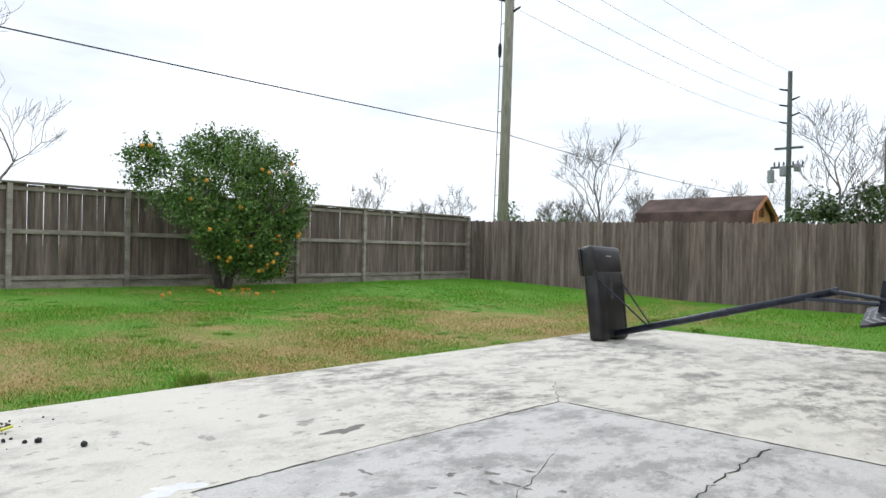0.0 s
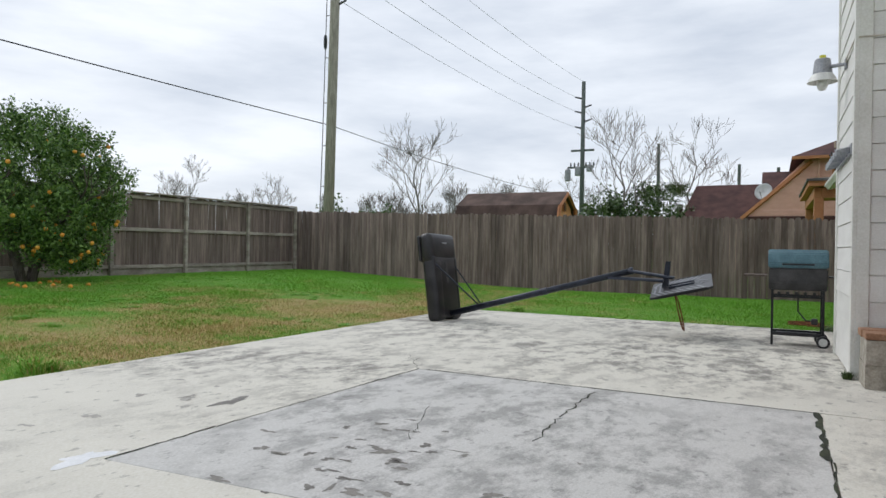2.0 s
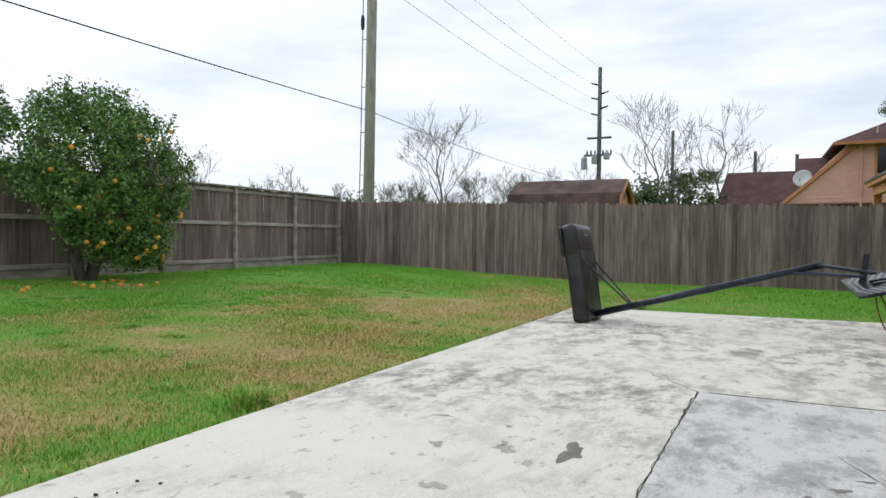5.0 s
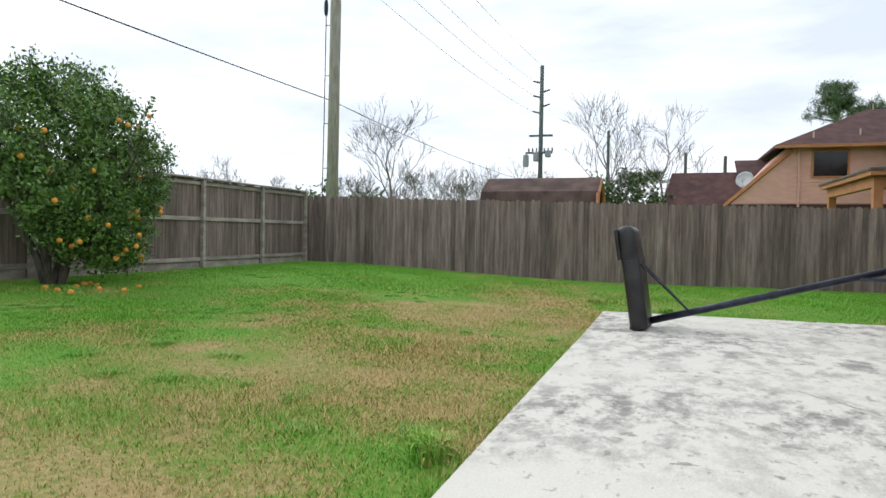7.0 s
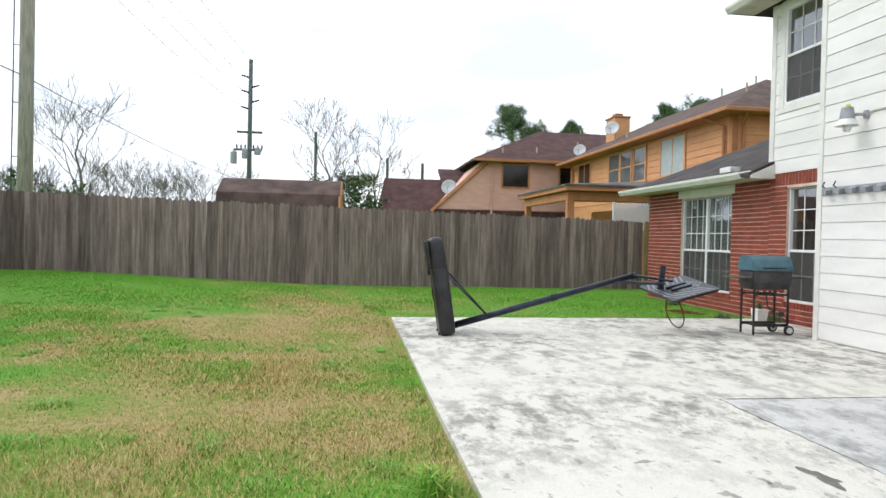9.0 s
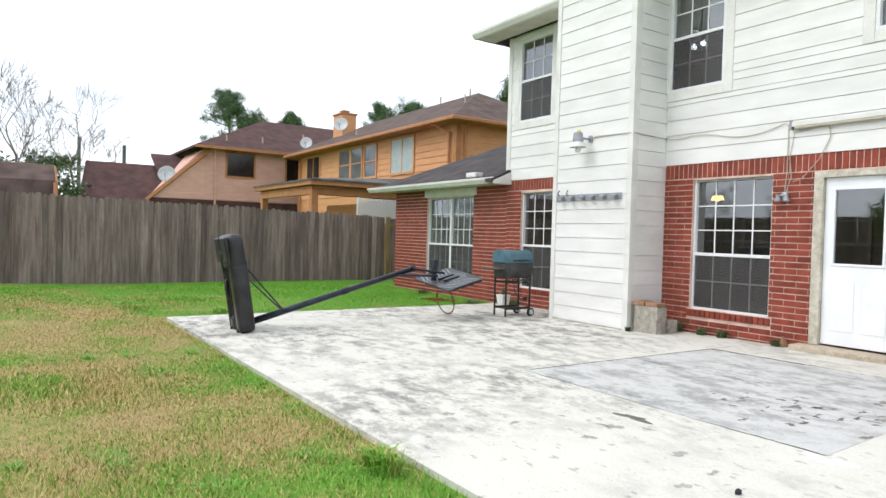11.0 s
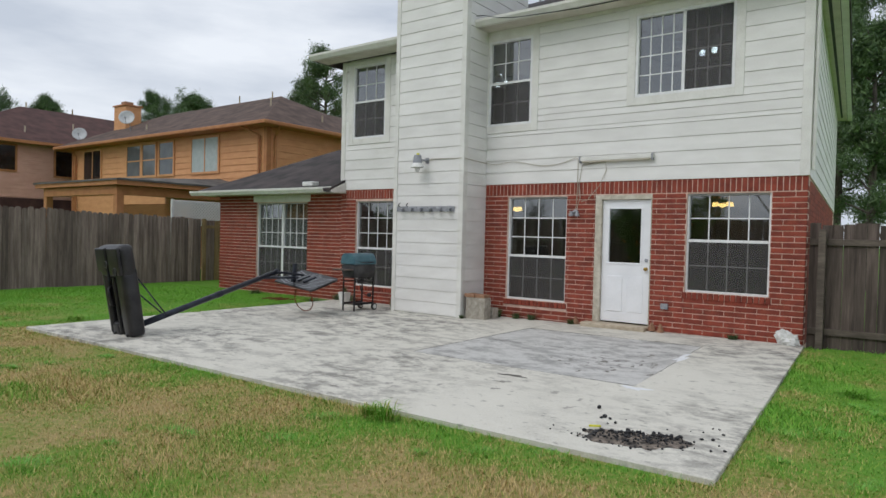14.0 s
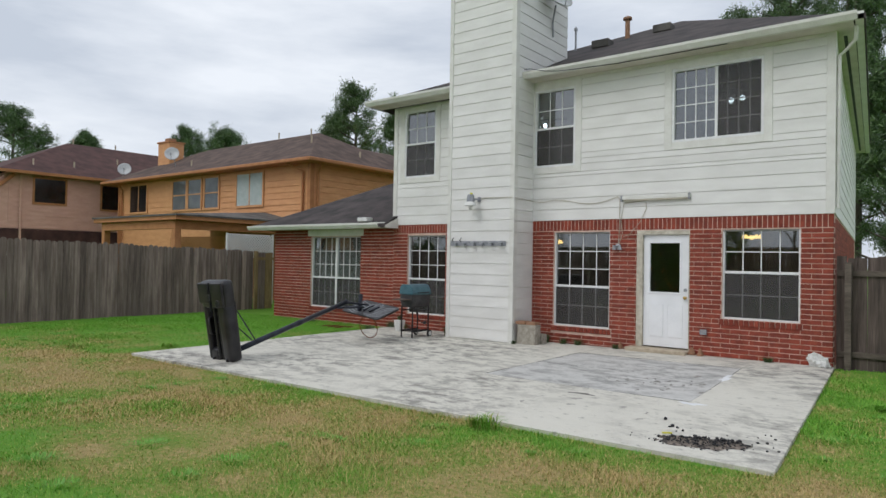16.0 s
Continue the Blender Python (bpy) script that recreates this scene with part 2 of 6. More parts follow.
M_STRIPE = surface("faded_stripe", (0.20, 0.21, 0.225), (0.32, 0.33, 0.35), 20, 0.5, 0.0)
M_TEAL = surface("teal_enamel", (0.055, 0.13, 0.165), (0.085, 0.18, 0.215), 7, 0.3, 0.05)
M_CHAR = surface("grill_bowl", (0.03, 0.03, 0.032), (0.065, 0.064, 0.066), 8, 0.5, 0.1)
M_GREYMETAL = surface("grey_cast_metal", (0.25, 0.26, 0.28), (0.36, 0.37, 0.39), 9, 0.45, 0.05, metal=0.5)
M_WHITEPL = surface("white_plastic", (0.62, 0.62, 0.6), (0.75, 0.75, 0.72), 12, 0.35, 0.03)
M_CABLE = surface("dark_cable", (0.01, 0.012, 0.015), (0.02, 0.025, 0.03), 5, 0.6, 0.0)
M_LINE = surface("bare_aluminium_line", (0.24, 0.25, 0.27), (0.34, 0.35, 0.37), 5, 0.5, 0.0, metal=0.3)
M_BEIGE = surface("beige_cord", (0.42, 0.38, 0.3), (0.5, 0.46, 0.38), 9, 0.6, 0.0)
M_BLOCK = surface("cinder_block", (0.28, 0.255, 0.21), (0.43, 0.395, 0.335), 14, 0.95, 0.6)
M_STEP = surface("tan_step", (0.40, 0.33, 0.24), (0.50, 0.43, 0.33), 9, 0.9, 0.3)
M_PAVER = surface("tan_brick", (0.27, 0.14, 0.08), (0.36, 0.21, 0.13), 14, 0.9, 0.4)
M_ASH = surface("ash", (0.035, 0.032, 0.03), (0.26, 0.215, 0.175), 14, 0.95, 0.8)
M_COAL = surface("charcoal", (0.008, 0.008, 0.009), (0.03, 0.03, 0.032), 20, 0.7, 0.5)
M_YELLOW = surface("yellow_plastic", (0.62, 0.6, 0.04), (0.7, 0.68, 0.07), 9, 0.4, 0.0)
M_CRACK = surface("crack_fill", (0.02, 0.022, 0.016), (0.05, 0.06, 0.03), 12, 0.95, 0.3)
M_SMEAR = surface("fresh_cement", (0.70, 0.71, 0.72), (0.80, 0.81, 0.82), 9, 0.8, 0.1)
M_WET = surface("wet_concrete", (0.13, 0.12, 0.105), (0.22, 0.205, 0.18), 5, 0.6, 0.1)
M_WETPALE = surface("damp_concrete", (0.30, 0.285, 0.255), (0.42, 0.40, 0.36), 5, 0.7, 0.1)
M_BARK = surface("tree_bark", (0.06, 0.05, 0.042), (0.14, 0.12, 0.10), 12, 0.95, 0.6, (1, 1, 0.3))
M_TWIG = surface("bare_twig", (0.13, 0.115, 0.105), (0.22, 0.20, 0.185), 5, 0.95, 0.2)
M_POLE = surface("pole_timber", (0.22, 0.21, 0.165), (0.35, 0.335, 0.27), 5, 0.9, 0.4, (4, 4, 0.4))
M_POLE2 = surface("pole_treated", (0.07, 0.085, 0.08), (0.13, 0.15, 0.14), 5, 0.9, 0.2)
M_CITRUS = leaf_mat("citrus_leaf", (0.036, 0.095, 0.022), (0.195, 0.335, 0.068))
M_PINE = leaf_mat("pine_needle", (0.03, 0.075, 0.023), (0.115, 0.20, 0.056))
M_SHRUB = leaf_mat("shrub_leaf", (0.035, 0.07, 0.022), (0.10, 0.16, 0.045))
M_PALM = leaf_mat("palm_frond", (0.06, 0.10, 0.03), (0.14, 0.19, 0.07))
M_CLOVER = leaf_mat("clover_leaf", (0.12, 0.33, 0.035), (0.21, 0.49, 0.068))
M_ORANGE = surface("orange_peel", (0.70, 0.27, 0.025), (0.80, 0.40, 0.05), 9, 0.45, 0.1, per_piece=0.12)
M_TANWALL = surface("tan_siding", (0.60, 0.29, 0.125), (0.67, 0.34, 0.155), 2, 0.7, 0.05, (1, 1, 3), per_piece=0.03)
M_TANTRIM = surface("tan_trim", (0.40, 0.165, 0.065), (0.47, 0.21, 0.085), 4, 0.7, 0.05)
M_PINKWALL = surface("pink_siding", (0.63, 0.365, 0.285), (0.70, 0.42, 0.335), 2, 0.7, 0.05, (1, 1, 3), per_piece=0.03)
M_BROWNROOF = surface("brown_shingle", (0.058, 0.037, 0.03), (0.125, 0.082, 0.066), 2, 0.95, 0.6, fine=40)
M_REDROOF = surface("maroon_shingle", (0.055, 0.026, 0.024), (0.10, 0.047, 0.041), 2, 0.95, 0.6, fine=40)
M_GREYROOF = surface("grey_shingle", (0.08, 0.075, 0.07), (0.15, 0.14, 0.13), 2, 0.95, 0.6, fine=40)
M_DARKGLASS = surface("far_dark_glass", (0.012, 0.01, 0.01), (0.022, 0.018, 0.018), 2, 0.12, 0.0)
M_SKYGLASS = surface("far_pane", (0.10, 0.115, 0.13), (0.15, 0.165, 0.18), 2, 0.08, 0.0)
M_CURTAIN = surface("far_curtain", (0.38, 0.45, 0.43), (0.46, 0.52, 0.5), 5, 0.5, 0.0)
M_BULB = lit("warm_bulb", (1.0, 0.60, 0.17), 4.5)
M_COOLBULB = lit("cool_bulb", (0.85, 0.95, 1.0), 12.0)


# ---------------------------------------------------------------- builders
def thing(name, at=(0, 0, 0), label="", category="", group="", kind=""):
    ob = new(name)
    ob.location = at
    ob.empty_display_size = 0.2
    return tagged(ob, label, category, group, kind)


def mesh_of(name, bm, mat, smooth=False):
    me = bpy.data.meshes.new(name)
    bmesh.ops.recalc_face_normals(bm, faces=bm.faces)
    if smooth:
        for f in bm.faces:
            f.smooth = True
    bm.to_mesh(me)
    bm.free()
    me.materials.append(mat)
    return me


def hang(ob, parent):
    """Parents ob, which is built in world coordinates, to parent."""
    if parent is not None:
        ob.parent = parent
        base = Matrix.Translation(parent.location) if parent.type == "EMPTY" else Matrix()
        ob.matrix_parent_inverse = base.inverted()
    return ob


def part(name, bm, mat, parent=None, label="", smooth=False):
    ob = hang(new(name, mesh_of(name, bm, mat, smooth)), parent)
    return tagged(ob, label)


def piece(name, me, parent, loc, scale=(1, 1, 1), rot=(0, 0, 0)):
    ob = new(name, me)
    ob.location, ob.scale, ob.rotation_euler = loc, scale, rot
    return hang(ob, parent)


def box(bm, x0, x1, y0, y1, z0, z1):
    v = [bm.verts.new(p) for p in ((x0, y0, z0), (x1, y0, z0), (x1, y1, z0), (x0, y1, z0), (x0, y0, z1), (x1, y0, z1), (x1, y1, z1), (x0, y1, z1))]
    for f in ((3, 2, 1, 0), (4, 5, 6, 7), (0, 1, 5, 4), (1, 2, 6, 5), (2, 3, 7, 6), (3, 0, 4, 7)):
        bm.faces.new([v[i] for i in f])
    return bm


def boxed(*b, bevel=0.0, seg=1):
    bm = box(bmesh.new(), *b)
    if bevel:
        bmesh.ops.bevel(bm, geom=bm.edges[:], offset=bevel, segments=seg, affect="EDGES", profile=0.5)
    return bm


def tube(bm, pts, r0, r1=None, n=8, closed=False):
    """A tapered tube along points."""
    r1 = r0 if r1 is None else r1
    pts = [Vector(p) for p in pts]
    rings, last = [], len(pts) - 1
    for i, p in enumerate(pts):
        a, c = pts[max(i - 1, 0)], pts[min(i + 1, last)]
        if closed:
            a, c = pts[i - 1], pts[(i + 1) % len(pts)]
        d = (c - a).normalized()
        u = d.cross(Vector((0.31, 0.17, 0.93))).normalized()
        w = d.cross(u)
        r = r0 + (r1 - r0) * i / max(last, 1)
        rings.append([bm.verts.new(p + r * (math.cos(k * math.tau / n) * u + math.sin(k * math.tau / n) * w)) for k in range(n)])
    for a, c in zip(rings, rings[1:] + ([rings[0]] if closed else [])):
        for k in range(n):
            bm.faces.new((a[k], a[(k + 1) % n], c[(k + 1) % n], c[k]))
    if not closed:
        bm.faces.new(rings[0][::-1]), bm.faces.new(rings[-1])
    return bm


def tubed(pts, r0, r1=None, n=8, closed=False):
    return tube(bmesh.new(), pts, r0, r1, n, closed)


def prism(bm, outline, depth):
    """Extrudes a 3D outline by the vector depth."""
    d = Vector(depth)
    a = [bm.verts.new(p) for p in outline]
    c = [bm.verts.new(Vector(p) + d) for p in outline]
    bm.faces.new(a), bm.faces.new(c[::-1])
    for i in range(len(a)):
        j = (i + 1) % len(a)
        bm.faces.new((a[j], a[i], c[i], c[j]))
    return bm


def lathe(profile, at, axis="z", n=20):
    """Turns (radius, height) rows about an upright or lying axis."""
    bm = bmesh.new()
    rings = []
    for r, h in profile:
        ring = []
        for k in range(n):
            a = k * math.tau / n
            p = (r * math.cos(a), r * math.sin(a), h) if axis == "z" else ((h, r * math.cos(a), r * math.sin(a)) if axis == "x" else (r * math.cos(a), h, r * math.sin(a)))
            ring.append(bm.verts.new(Vector(at) + Vector(p)))
        rings.append(ring)
    for a, c in zip(rings, rings[1:]):
        for k in range(n):
            bm.faces.new((a[k], a[(k + 1) % n], c[(k + 1) % n], c[k]))
    bm.faces.new(rings[0][::-1]), bm.faces.new(rings[-1])
    return bm


def raw_mesh(name, verts, faces_n, mat):
    """A mesh out of numpy vertices in runs of faces_n corners."""
    me = bpy.data.meshes.new(name)
    count = len(verts) // faces_n
    me.vertices.add(len(verts)), me.loops.add(len(verts)), me.polygons.add(count)
    me.vertices.foreach_set("co", verts.astype(np.float32).ravel())
    me.loops.foreach_set("vertex_index", np.arange(len(verts), dtype=np.int32))
    me.polygons.foreach_set("loop_start", np.arange(0, len(verts), faces_n, dtype=np.int32))
    me.update(calc_edges=True)
    me.materials.append(mat)
    return me


def patio_z(x):
    return 0.018 + 0.011 * max(min(x, 0.4), -8.0)


def ground_z(x, y):
    """Yard height: level by the slab, rising gently to the back fence."""
    t = min(max((-y - 6.0) / 9.7, 0), 1)
    z = patio_z(x) - 0.04 + 0.31 * t * t * (3 - 2 * t)
    if -16.5 < x < 10 and -16 < y < 10:
        z += 0.015 * noise.noise((x * 0.5, y * 0.5, 0))
    if x < -17.5 or y < -17 or x > 10:
        z = min(z, 0.1)
    return z


PX0, PX1, PY0 = -9.4, 0.36, -6.38

# ---------------------------------------------------------------- ground
def spaced(lo, hi, step, reach):
    a = list(np.arange(lo, hi + 0.01, step))
    far = [1.5, 4, 9, 18, 35, 70, 140, 300, 600]
    return [lo - f * reach for f in far[::-1]] + a + [hi + f * reach for f in far]


def build_ground():
    xs, ys = spaced(-17.5, 9.5, 0.3, 1.0), spaced(-17.0, 10.0, 0.3, 1.0)
    bm = bmesh.new()
    rows = []
    for y in ys:
        row = []
        for x in xs:
            z = ground_z(x, y)
            if PX0 + 0.25 < x < PX1 - 0.25 and PY0 + 0.25 < y:
                z -= 0.12
            row.append(bm.verts.new((x, y, z)))
        rows.append(row)
    for a, c in zip(rows, rows[1:]):
        for i in range(len(xs) - 1):
            bm.faces.new((a[i], a[i + 1], c[i + 1], c[i]))
    return tagged(part("ground", bm, M_LAWN, smooth=True), "lawn with green and straw-brown winter patches", "lawn", kind="structure")


build_ground()


# ---------------------------------------------------------------- patio
patio = thing("patio", label="pale weathered concrete patio with grey stains", category="patio", kind="structure")


def slab(outline, mat, name, label=""):
    bm = bmesh.new()
    prism(bm, [(x, y, patio_z(x)) for x, y in outline], (0, 0, -0.2))
    bmesh.ops.bevel(bm, geom=[e for e in bm.edges if min(v.co.z for v in e.verts) > -0.1], offset=0.006, segments=1, affect="EDGES")
    return part(name, bm, mat, patio, label)


J = 0.007
slab([(PX0, -6.34), (-6.5, -6.345), (-4.0, -6.36), (-1.5, -6.36), (0.44, -6.34), (0.03, -0.01), (-1.04, -0.01), (-1.06 + J, -1.12), (-0.94, -3.0), (-0.87, -4.16), (-2.4, -4.12), (-3.79, -4.07), (-3.77 - J, -1.1), (-3.77, -0.01), (-5.39, -0.01), (-5.39, -0.74), (-7.0, -0.74), (-7.0, 0.12), (PX0, 0.12)], M_CONC, "slab")
slab([(-1.06 - J, -1.12), (-0.94 - J, -3.0), (-0.87 - J, -4.16 + J), (-2.4, -4.12 + J), (-3.79 + J, -4.07 + J), (-3.77 + J, -1.1)], M_CONC2, "slab", "greyer patched concrete panel")
slab([(-1.04, -0.01), (-3.77 + J, -0.01), (-3.77 + J, -1.1 + J), (-1.06, -1.12 + J)], M_CONC, "slab")


def strip(points, width, name, mat, lift=0.002):
    """A thin ragged line lying on the slab."""
    bm = bmesh.new()
    left, right = [], []
    rnd = random.Random(len(points))
    for i, p in enumerate(points):
        a, c = Vector(points[max(i - 1, 0)]), Vector(points[min(i + 1, len(points) - 1)])
        d = (c - a).normalized()
        w = width * rnd.uniform(0.5, 1.5)
        for side, s in ((left, 1), (right, -1)):
            side.append((p[0] - d.y * w * s, p[1] + d.x * w * s))
    outline = left + right[::-1]
    vs = [bm.verts.new((x, y, patio_z(x) + lift)) for x, y in outline]
    n = len(points)
    for i in range(n - 1):
        bm.faces.new((vs[i], vs[i + 1], vs[2 * n - 2 - i], vs[2 * n - 1 - i]))
    return part(name, bm, mat, patio)


def jitter(a, c, n, amount, seed):
    rnd = random.Random(seed)
    return [(a[0] + (c[0] - a[0]) * i / n + rnd.uniform(-amount, amount), a[1] + (c[1] - a[1]) * i / n + rnd.uniform(-amount, amount)) for i in range(n + 1)]


for k, (a, c, n, ragged, width) in enumerate((
        ((-3.62, -2.53), (-2.76, -2.53), 12, 0.018, 0.006), ((-2.76, -2.53), (-2.18, -2.5), 9, 0.02, 0.004), ((-3.78, -4.0), (-3.76, -1.1), 26, 0.006, 0.0075),
        ((-3.77, -1.1), (-2.62, -1.12), 16, 0.012, 0.017), ((-2.6, -1.1), (-2.0, -1.12), 8, 0.01, 0.006), ((-1.95, -1.11), (-1.2, -1.12), 8, 0.012, 0.01),
        ((-0.88, -4.14), (-1.55, -4.14), 12, 0.008, 0.007), ((-1.55, -4.14), (-3.0, -4.1), 22, 0.012, 0.0025), ((-3.0, -4.1), (-3.78, -4.07), 12, 0.01, 0.0055),
        ((-3.79, -4.07), (-4.4, -4.5), 8, 0.03, 0.003), ((-2.6, -3.35), (-1.9, -3.1), 8, 0.02, 0.002))):
    strip(jitter(a, c, n, ragged, k + 1), width, "crack", M_CRACK)


def blot(cx, cy, rx, ry, seed, mat, name):
    bm = bmesh.new()
    rnd = random.Random(seed)
    ph = [rnd.uniform(0, 6.28) for _ in range(4)]
    vs = []
    for k in range(28):
        a = k * math.tau / 28
        r = 1 + 0.3 * math.sin(2 * a + ph[0]) + 0.25 * math.sin(3 * a + ph[1]) + 0.2 * math.sin(5 * a + ph[2]) + 0.1 * math.sin(9 * a + ph[3])
        x = cx + rx * r * math.cos(a)
        vs.append(bm.verts.new((x, cy + ry * r * math.sin(a), patio_z(x) + 0.0012)))
    bm.faces.new(vs)
    return part(name, bm, mat, patio)


blot(-2.05, -4.51, 0.12, 0.06, 3, M_WET, "stain")
blot(-0.83, -4.24, 0.11, 0.08, 8, M_SMEAR, "smear")
blot(-1.0, -2.2, 0.05, 0.3, 9, M_SMEAR, "smear")
rs = random.Random(21)
for k in range(44):
    turn = rs.uniform(0.4, 1.0)
    blot(-1.55 + rs.gauss(0, 0.3), -3.05 + rs.gauss(0, 0.3), rs.uniform(0.012, 0.05) * turn, rs.uniform(0.012, 0.06), 40 + k, M_WET, "stain")
for k in range(26):
    blot(rs.uniform(-7.5, -0.6), rs.uniform(-6.0, -4.6), rs.uniform(0.015, 0.05), rs.uniform(0.02, 0.06), 140 + k, M_WETPALE, "stain")


# ---------------------------------------------------------------- house walls
Y3 = 0.16                       # the set-back stretch of the rear wall
BRICK_TOP, EAVE = 2.42, 5.30
WIN = {  # x0, x1, z0, z1
    "a": (-4.90, -3.70, 0.31, 2.18), "b": (-1.655, -0.455, 0.66, 2.19), "c": (-8.96, -7.80, 0.28, 2.16), "d": (-12.48, -10.56, 0.26, 2.15),
    "e": (-5.37, -4.45, 3.51, 5.10), "f": (-2.54, -1.01, 3.77, 5.09), "g": (-9.09, -8.12, 3.55, 5.17), "door": (-3.167, -2.20, -0.2, 2.19)}


def cells(x0, x1, z0, z1, holes):
    """Rectangles that fill a wall round its openings."""
    xs = sorted({x0, x1, *(min(max(v, x0), x1) for h in holes for v in h[:2])})
    out = []
    for a, c in zip(xs, xs[1:]):
        spans = sorted((max(h[2], z0), min(h[3], z1)) for h in holes if h[0] < (a + c) / 2 < h[1] and h[3] > z0 and h[2] < z1)
        z = z0
        for lo, hi in spans:
            if lo > z:
                out.append((a, c, z, lo))
            z = max(z, hi)
        if z < z1:
            out.append((a, c, z, z1))
    return out


def wall(name, x0, x1, y, z0, z1, holes, mat, label):
    bm, up = bmesh.new(), bmesh.new()
    for a, c, lo, hi in cells(x0, x1, z0, min(z1, BRICK_TOP), holes):
        box(bm, a, c, y, y + 0.18, lo, hi)
    own = tagged(part(name, bm, mat), label, "wall", kind="structure")
    if z1 > BRICK_TOP + 0.1:
        for a, c, lo, hi in cells(x0, x1, BRICK_TOP, z1, holes):
            box(up, a, c, y, y + 0.18, lo, hi)
        part("sheathing", up, M_TRIM, own)
    else:
        up.free()
    return own


COURSE, STRIDE = 0.0815, 0.305
BRICK_ME = mesh_of("brick", boxed(-0.5, 0.5, -0.5, 0.5, -0.5, 0.5, bevel=0.035), M_BRICK)


def bricks(parent, x0, x1, y, z0, z1, holes, limit=300):
    """Running bond, proud of the mortar; past the limit the rest is one run."""
    made = []
    n = 0
    rows = int(round((z1 - z0) / COURSE))
    for r in range(rows):
        z = z0 + (r + 0.5) * COURSE
        x = x1 + (STRIDE / 2 if r % 2 else 0)
        while x > x0:
            a, c = max(x - STRIDE, x0), min(x, x1)
            spans = [(a, c)]
            for h in holes:
                if h[2] - 0.03 < z < h[3] + 0.03:
                    spans = [q for lo, hi in spans for q in ((lo, min(hi, h[0])), (max(lo, h[1]), hi)) if q[1] - q[0] > 0.02]
            for lo, hi in spans:
                made.append((lo + 0.0055, hi - 0.0055, z))
            x -= STRIDE
    made.sort(key=lambda b: -b[0])
    rest = bmesh.new()
    rnd = random.Random(5)
    for i, (lo, hi, z) in enumerate(made):
        d = rnd.uniform(0.0, 0.004)
        if i < limit:
            piece("brick", BRICK_ME, parent, ((lo + hi) / 2, y + 0.037 - d, z), (hi - lo, 0.09, COURSE - 0.0145))
        else:
            box(rest, lo, hi, y - 0.008 - d, y + 0.05, z - COURSE / 2 + 0.0076, z + COURSE / 2 - 0.0076)
    if len(made) > limit:
        tagged(part("brickwork", rest, M_BRICKJ, parent), kind="stuff")
    else:
        rest.free()


def soldiers(parent, x0, x1, y, z0, z1, step=0.0785):
    """A course of bricks set on end."""
    n = int((x1 - x0) / step)
    for i in range(n):
        piece("brick", BRICK_ME, parent, (x0 + (i + 0.5) * (x1 - x0) / n, y + 0.037, (z0 + z1) / 2), (step - 0.013, 0.092, z1 - z0 - 0.008))


BOARD = bmesh.new()
prism(BOARD, [(-0.5, 0, 0.004), (-0.5, -0.021, 0.004), (-0.5, -0.013, 0.972), (-0.5, 0, 0.972)], (1, 0, 0))
BOARD_ME = mesh_of("siding_board", BOARD, M_SIDING)
LAP = 0.222


def siding(parent, x0, x1, y, z0, z1, holes, side=0):
    """Lap boards; side=1 lays them on a wall that faces +x, with x0..x1 read along y."""
    z = z0
    while z < z1 - 0.02:
        h = min([LAP - (z - z0) % LAP if (z - z0) % LAP > 0.001 and LAP - (z - z0) % LAP > 0.001 else LAP, z1 - z] + [e - z for o in holes for e in o[2:] if 0.004 < e - z < LAP])
        spans = [(x0, x1)]
        for o in holes:
            if o[2] < z + h * 0.5 < o[3]:
                spans = [q for lo, hi in spans for q in ((lo, min(hi, o[0])), (max(lo, o[1]), hi)) if q[1] - q[0] > 0.02]
        for lo, hi in spans:
            if side == 2:
                piece("siding_board", BOARD_ME, parent, (SX * (lo + hi) / 2, (lo + hi) / 2, z), (hi - lo, 1, h), (0, 0, radians(90) - math.atan(SX)))
            elif side:
                piece("siding_board", BOARD_ME, parent, (y, (lo + hi) / 2, z), (hi - lo, 1, h), (0, 0, radians(90)))
            else:
                piece("siding_board", BOARD_ME, parent, ((lo + hi) / 2, y, z), (hi - lo, 1, h))
        z += h


main_holes = [WIN[k] for k in ("a", "b", "e", "f", "door")]
left_holes = [WIN[k] for k in ("c", "g")]
wall_main = wall("wall_north", -5.6, 0.0, 0.0, -0.15, EAVE, main_holes, M_MORTAR, "red brick rear wall with cream lap siding above")
wall_left = wall("wall_west", -9.42, -5.6, Y3, -0.15, EAVE, left_holes, M_MORTAR, "red brick and cream siding wall beside the chimney")
wall_wing = wall("wall_south", -14.05, -9.42, Y3, -0.2, 2.45, [WIN["d"]], M_MORTAR, "red brick wall of the one-storey wing")
SX = -0.082                     # the side wall leans this far inwards for each metre back
DEEP = 12.8
bm = prism(bmesh.new(), [(0.18 * SX, 0.18, -0.15), (DEEP * SX, DEEP, -0.15), (DEEP * SX - 0.18, DEEP, -0.15), (0.18 * SX - 0.18, 0.18, -0.15)], (0, 0, EAVE + 0.15))
box(bm, -9.42, -9.24, 0.34, DEEP, 2.0, EAVE), box(bm, -9.24, DEEP * SX - 0.18, DEEP - 0.18, DEEP, -0.15, EAVE), box(bm, -14.05, -13.87, 0.34, 7.0, -0.2, 2.45), box(bm, -13.87, -9.3, 6.82, 7.0, -0.2, 2.45)
wall_side = tagged(part("wall_east", bm, M_MORTAR), "side and back walls of the house", "wall", kind="structure")

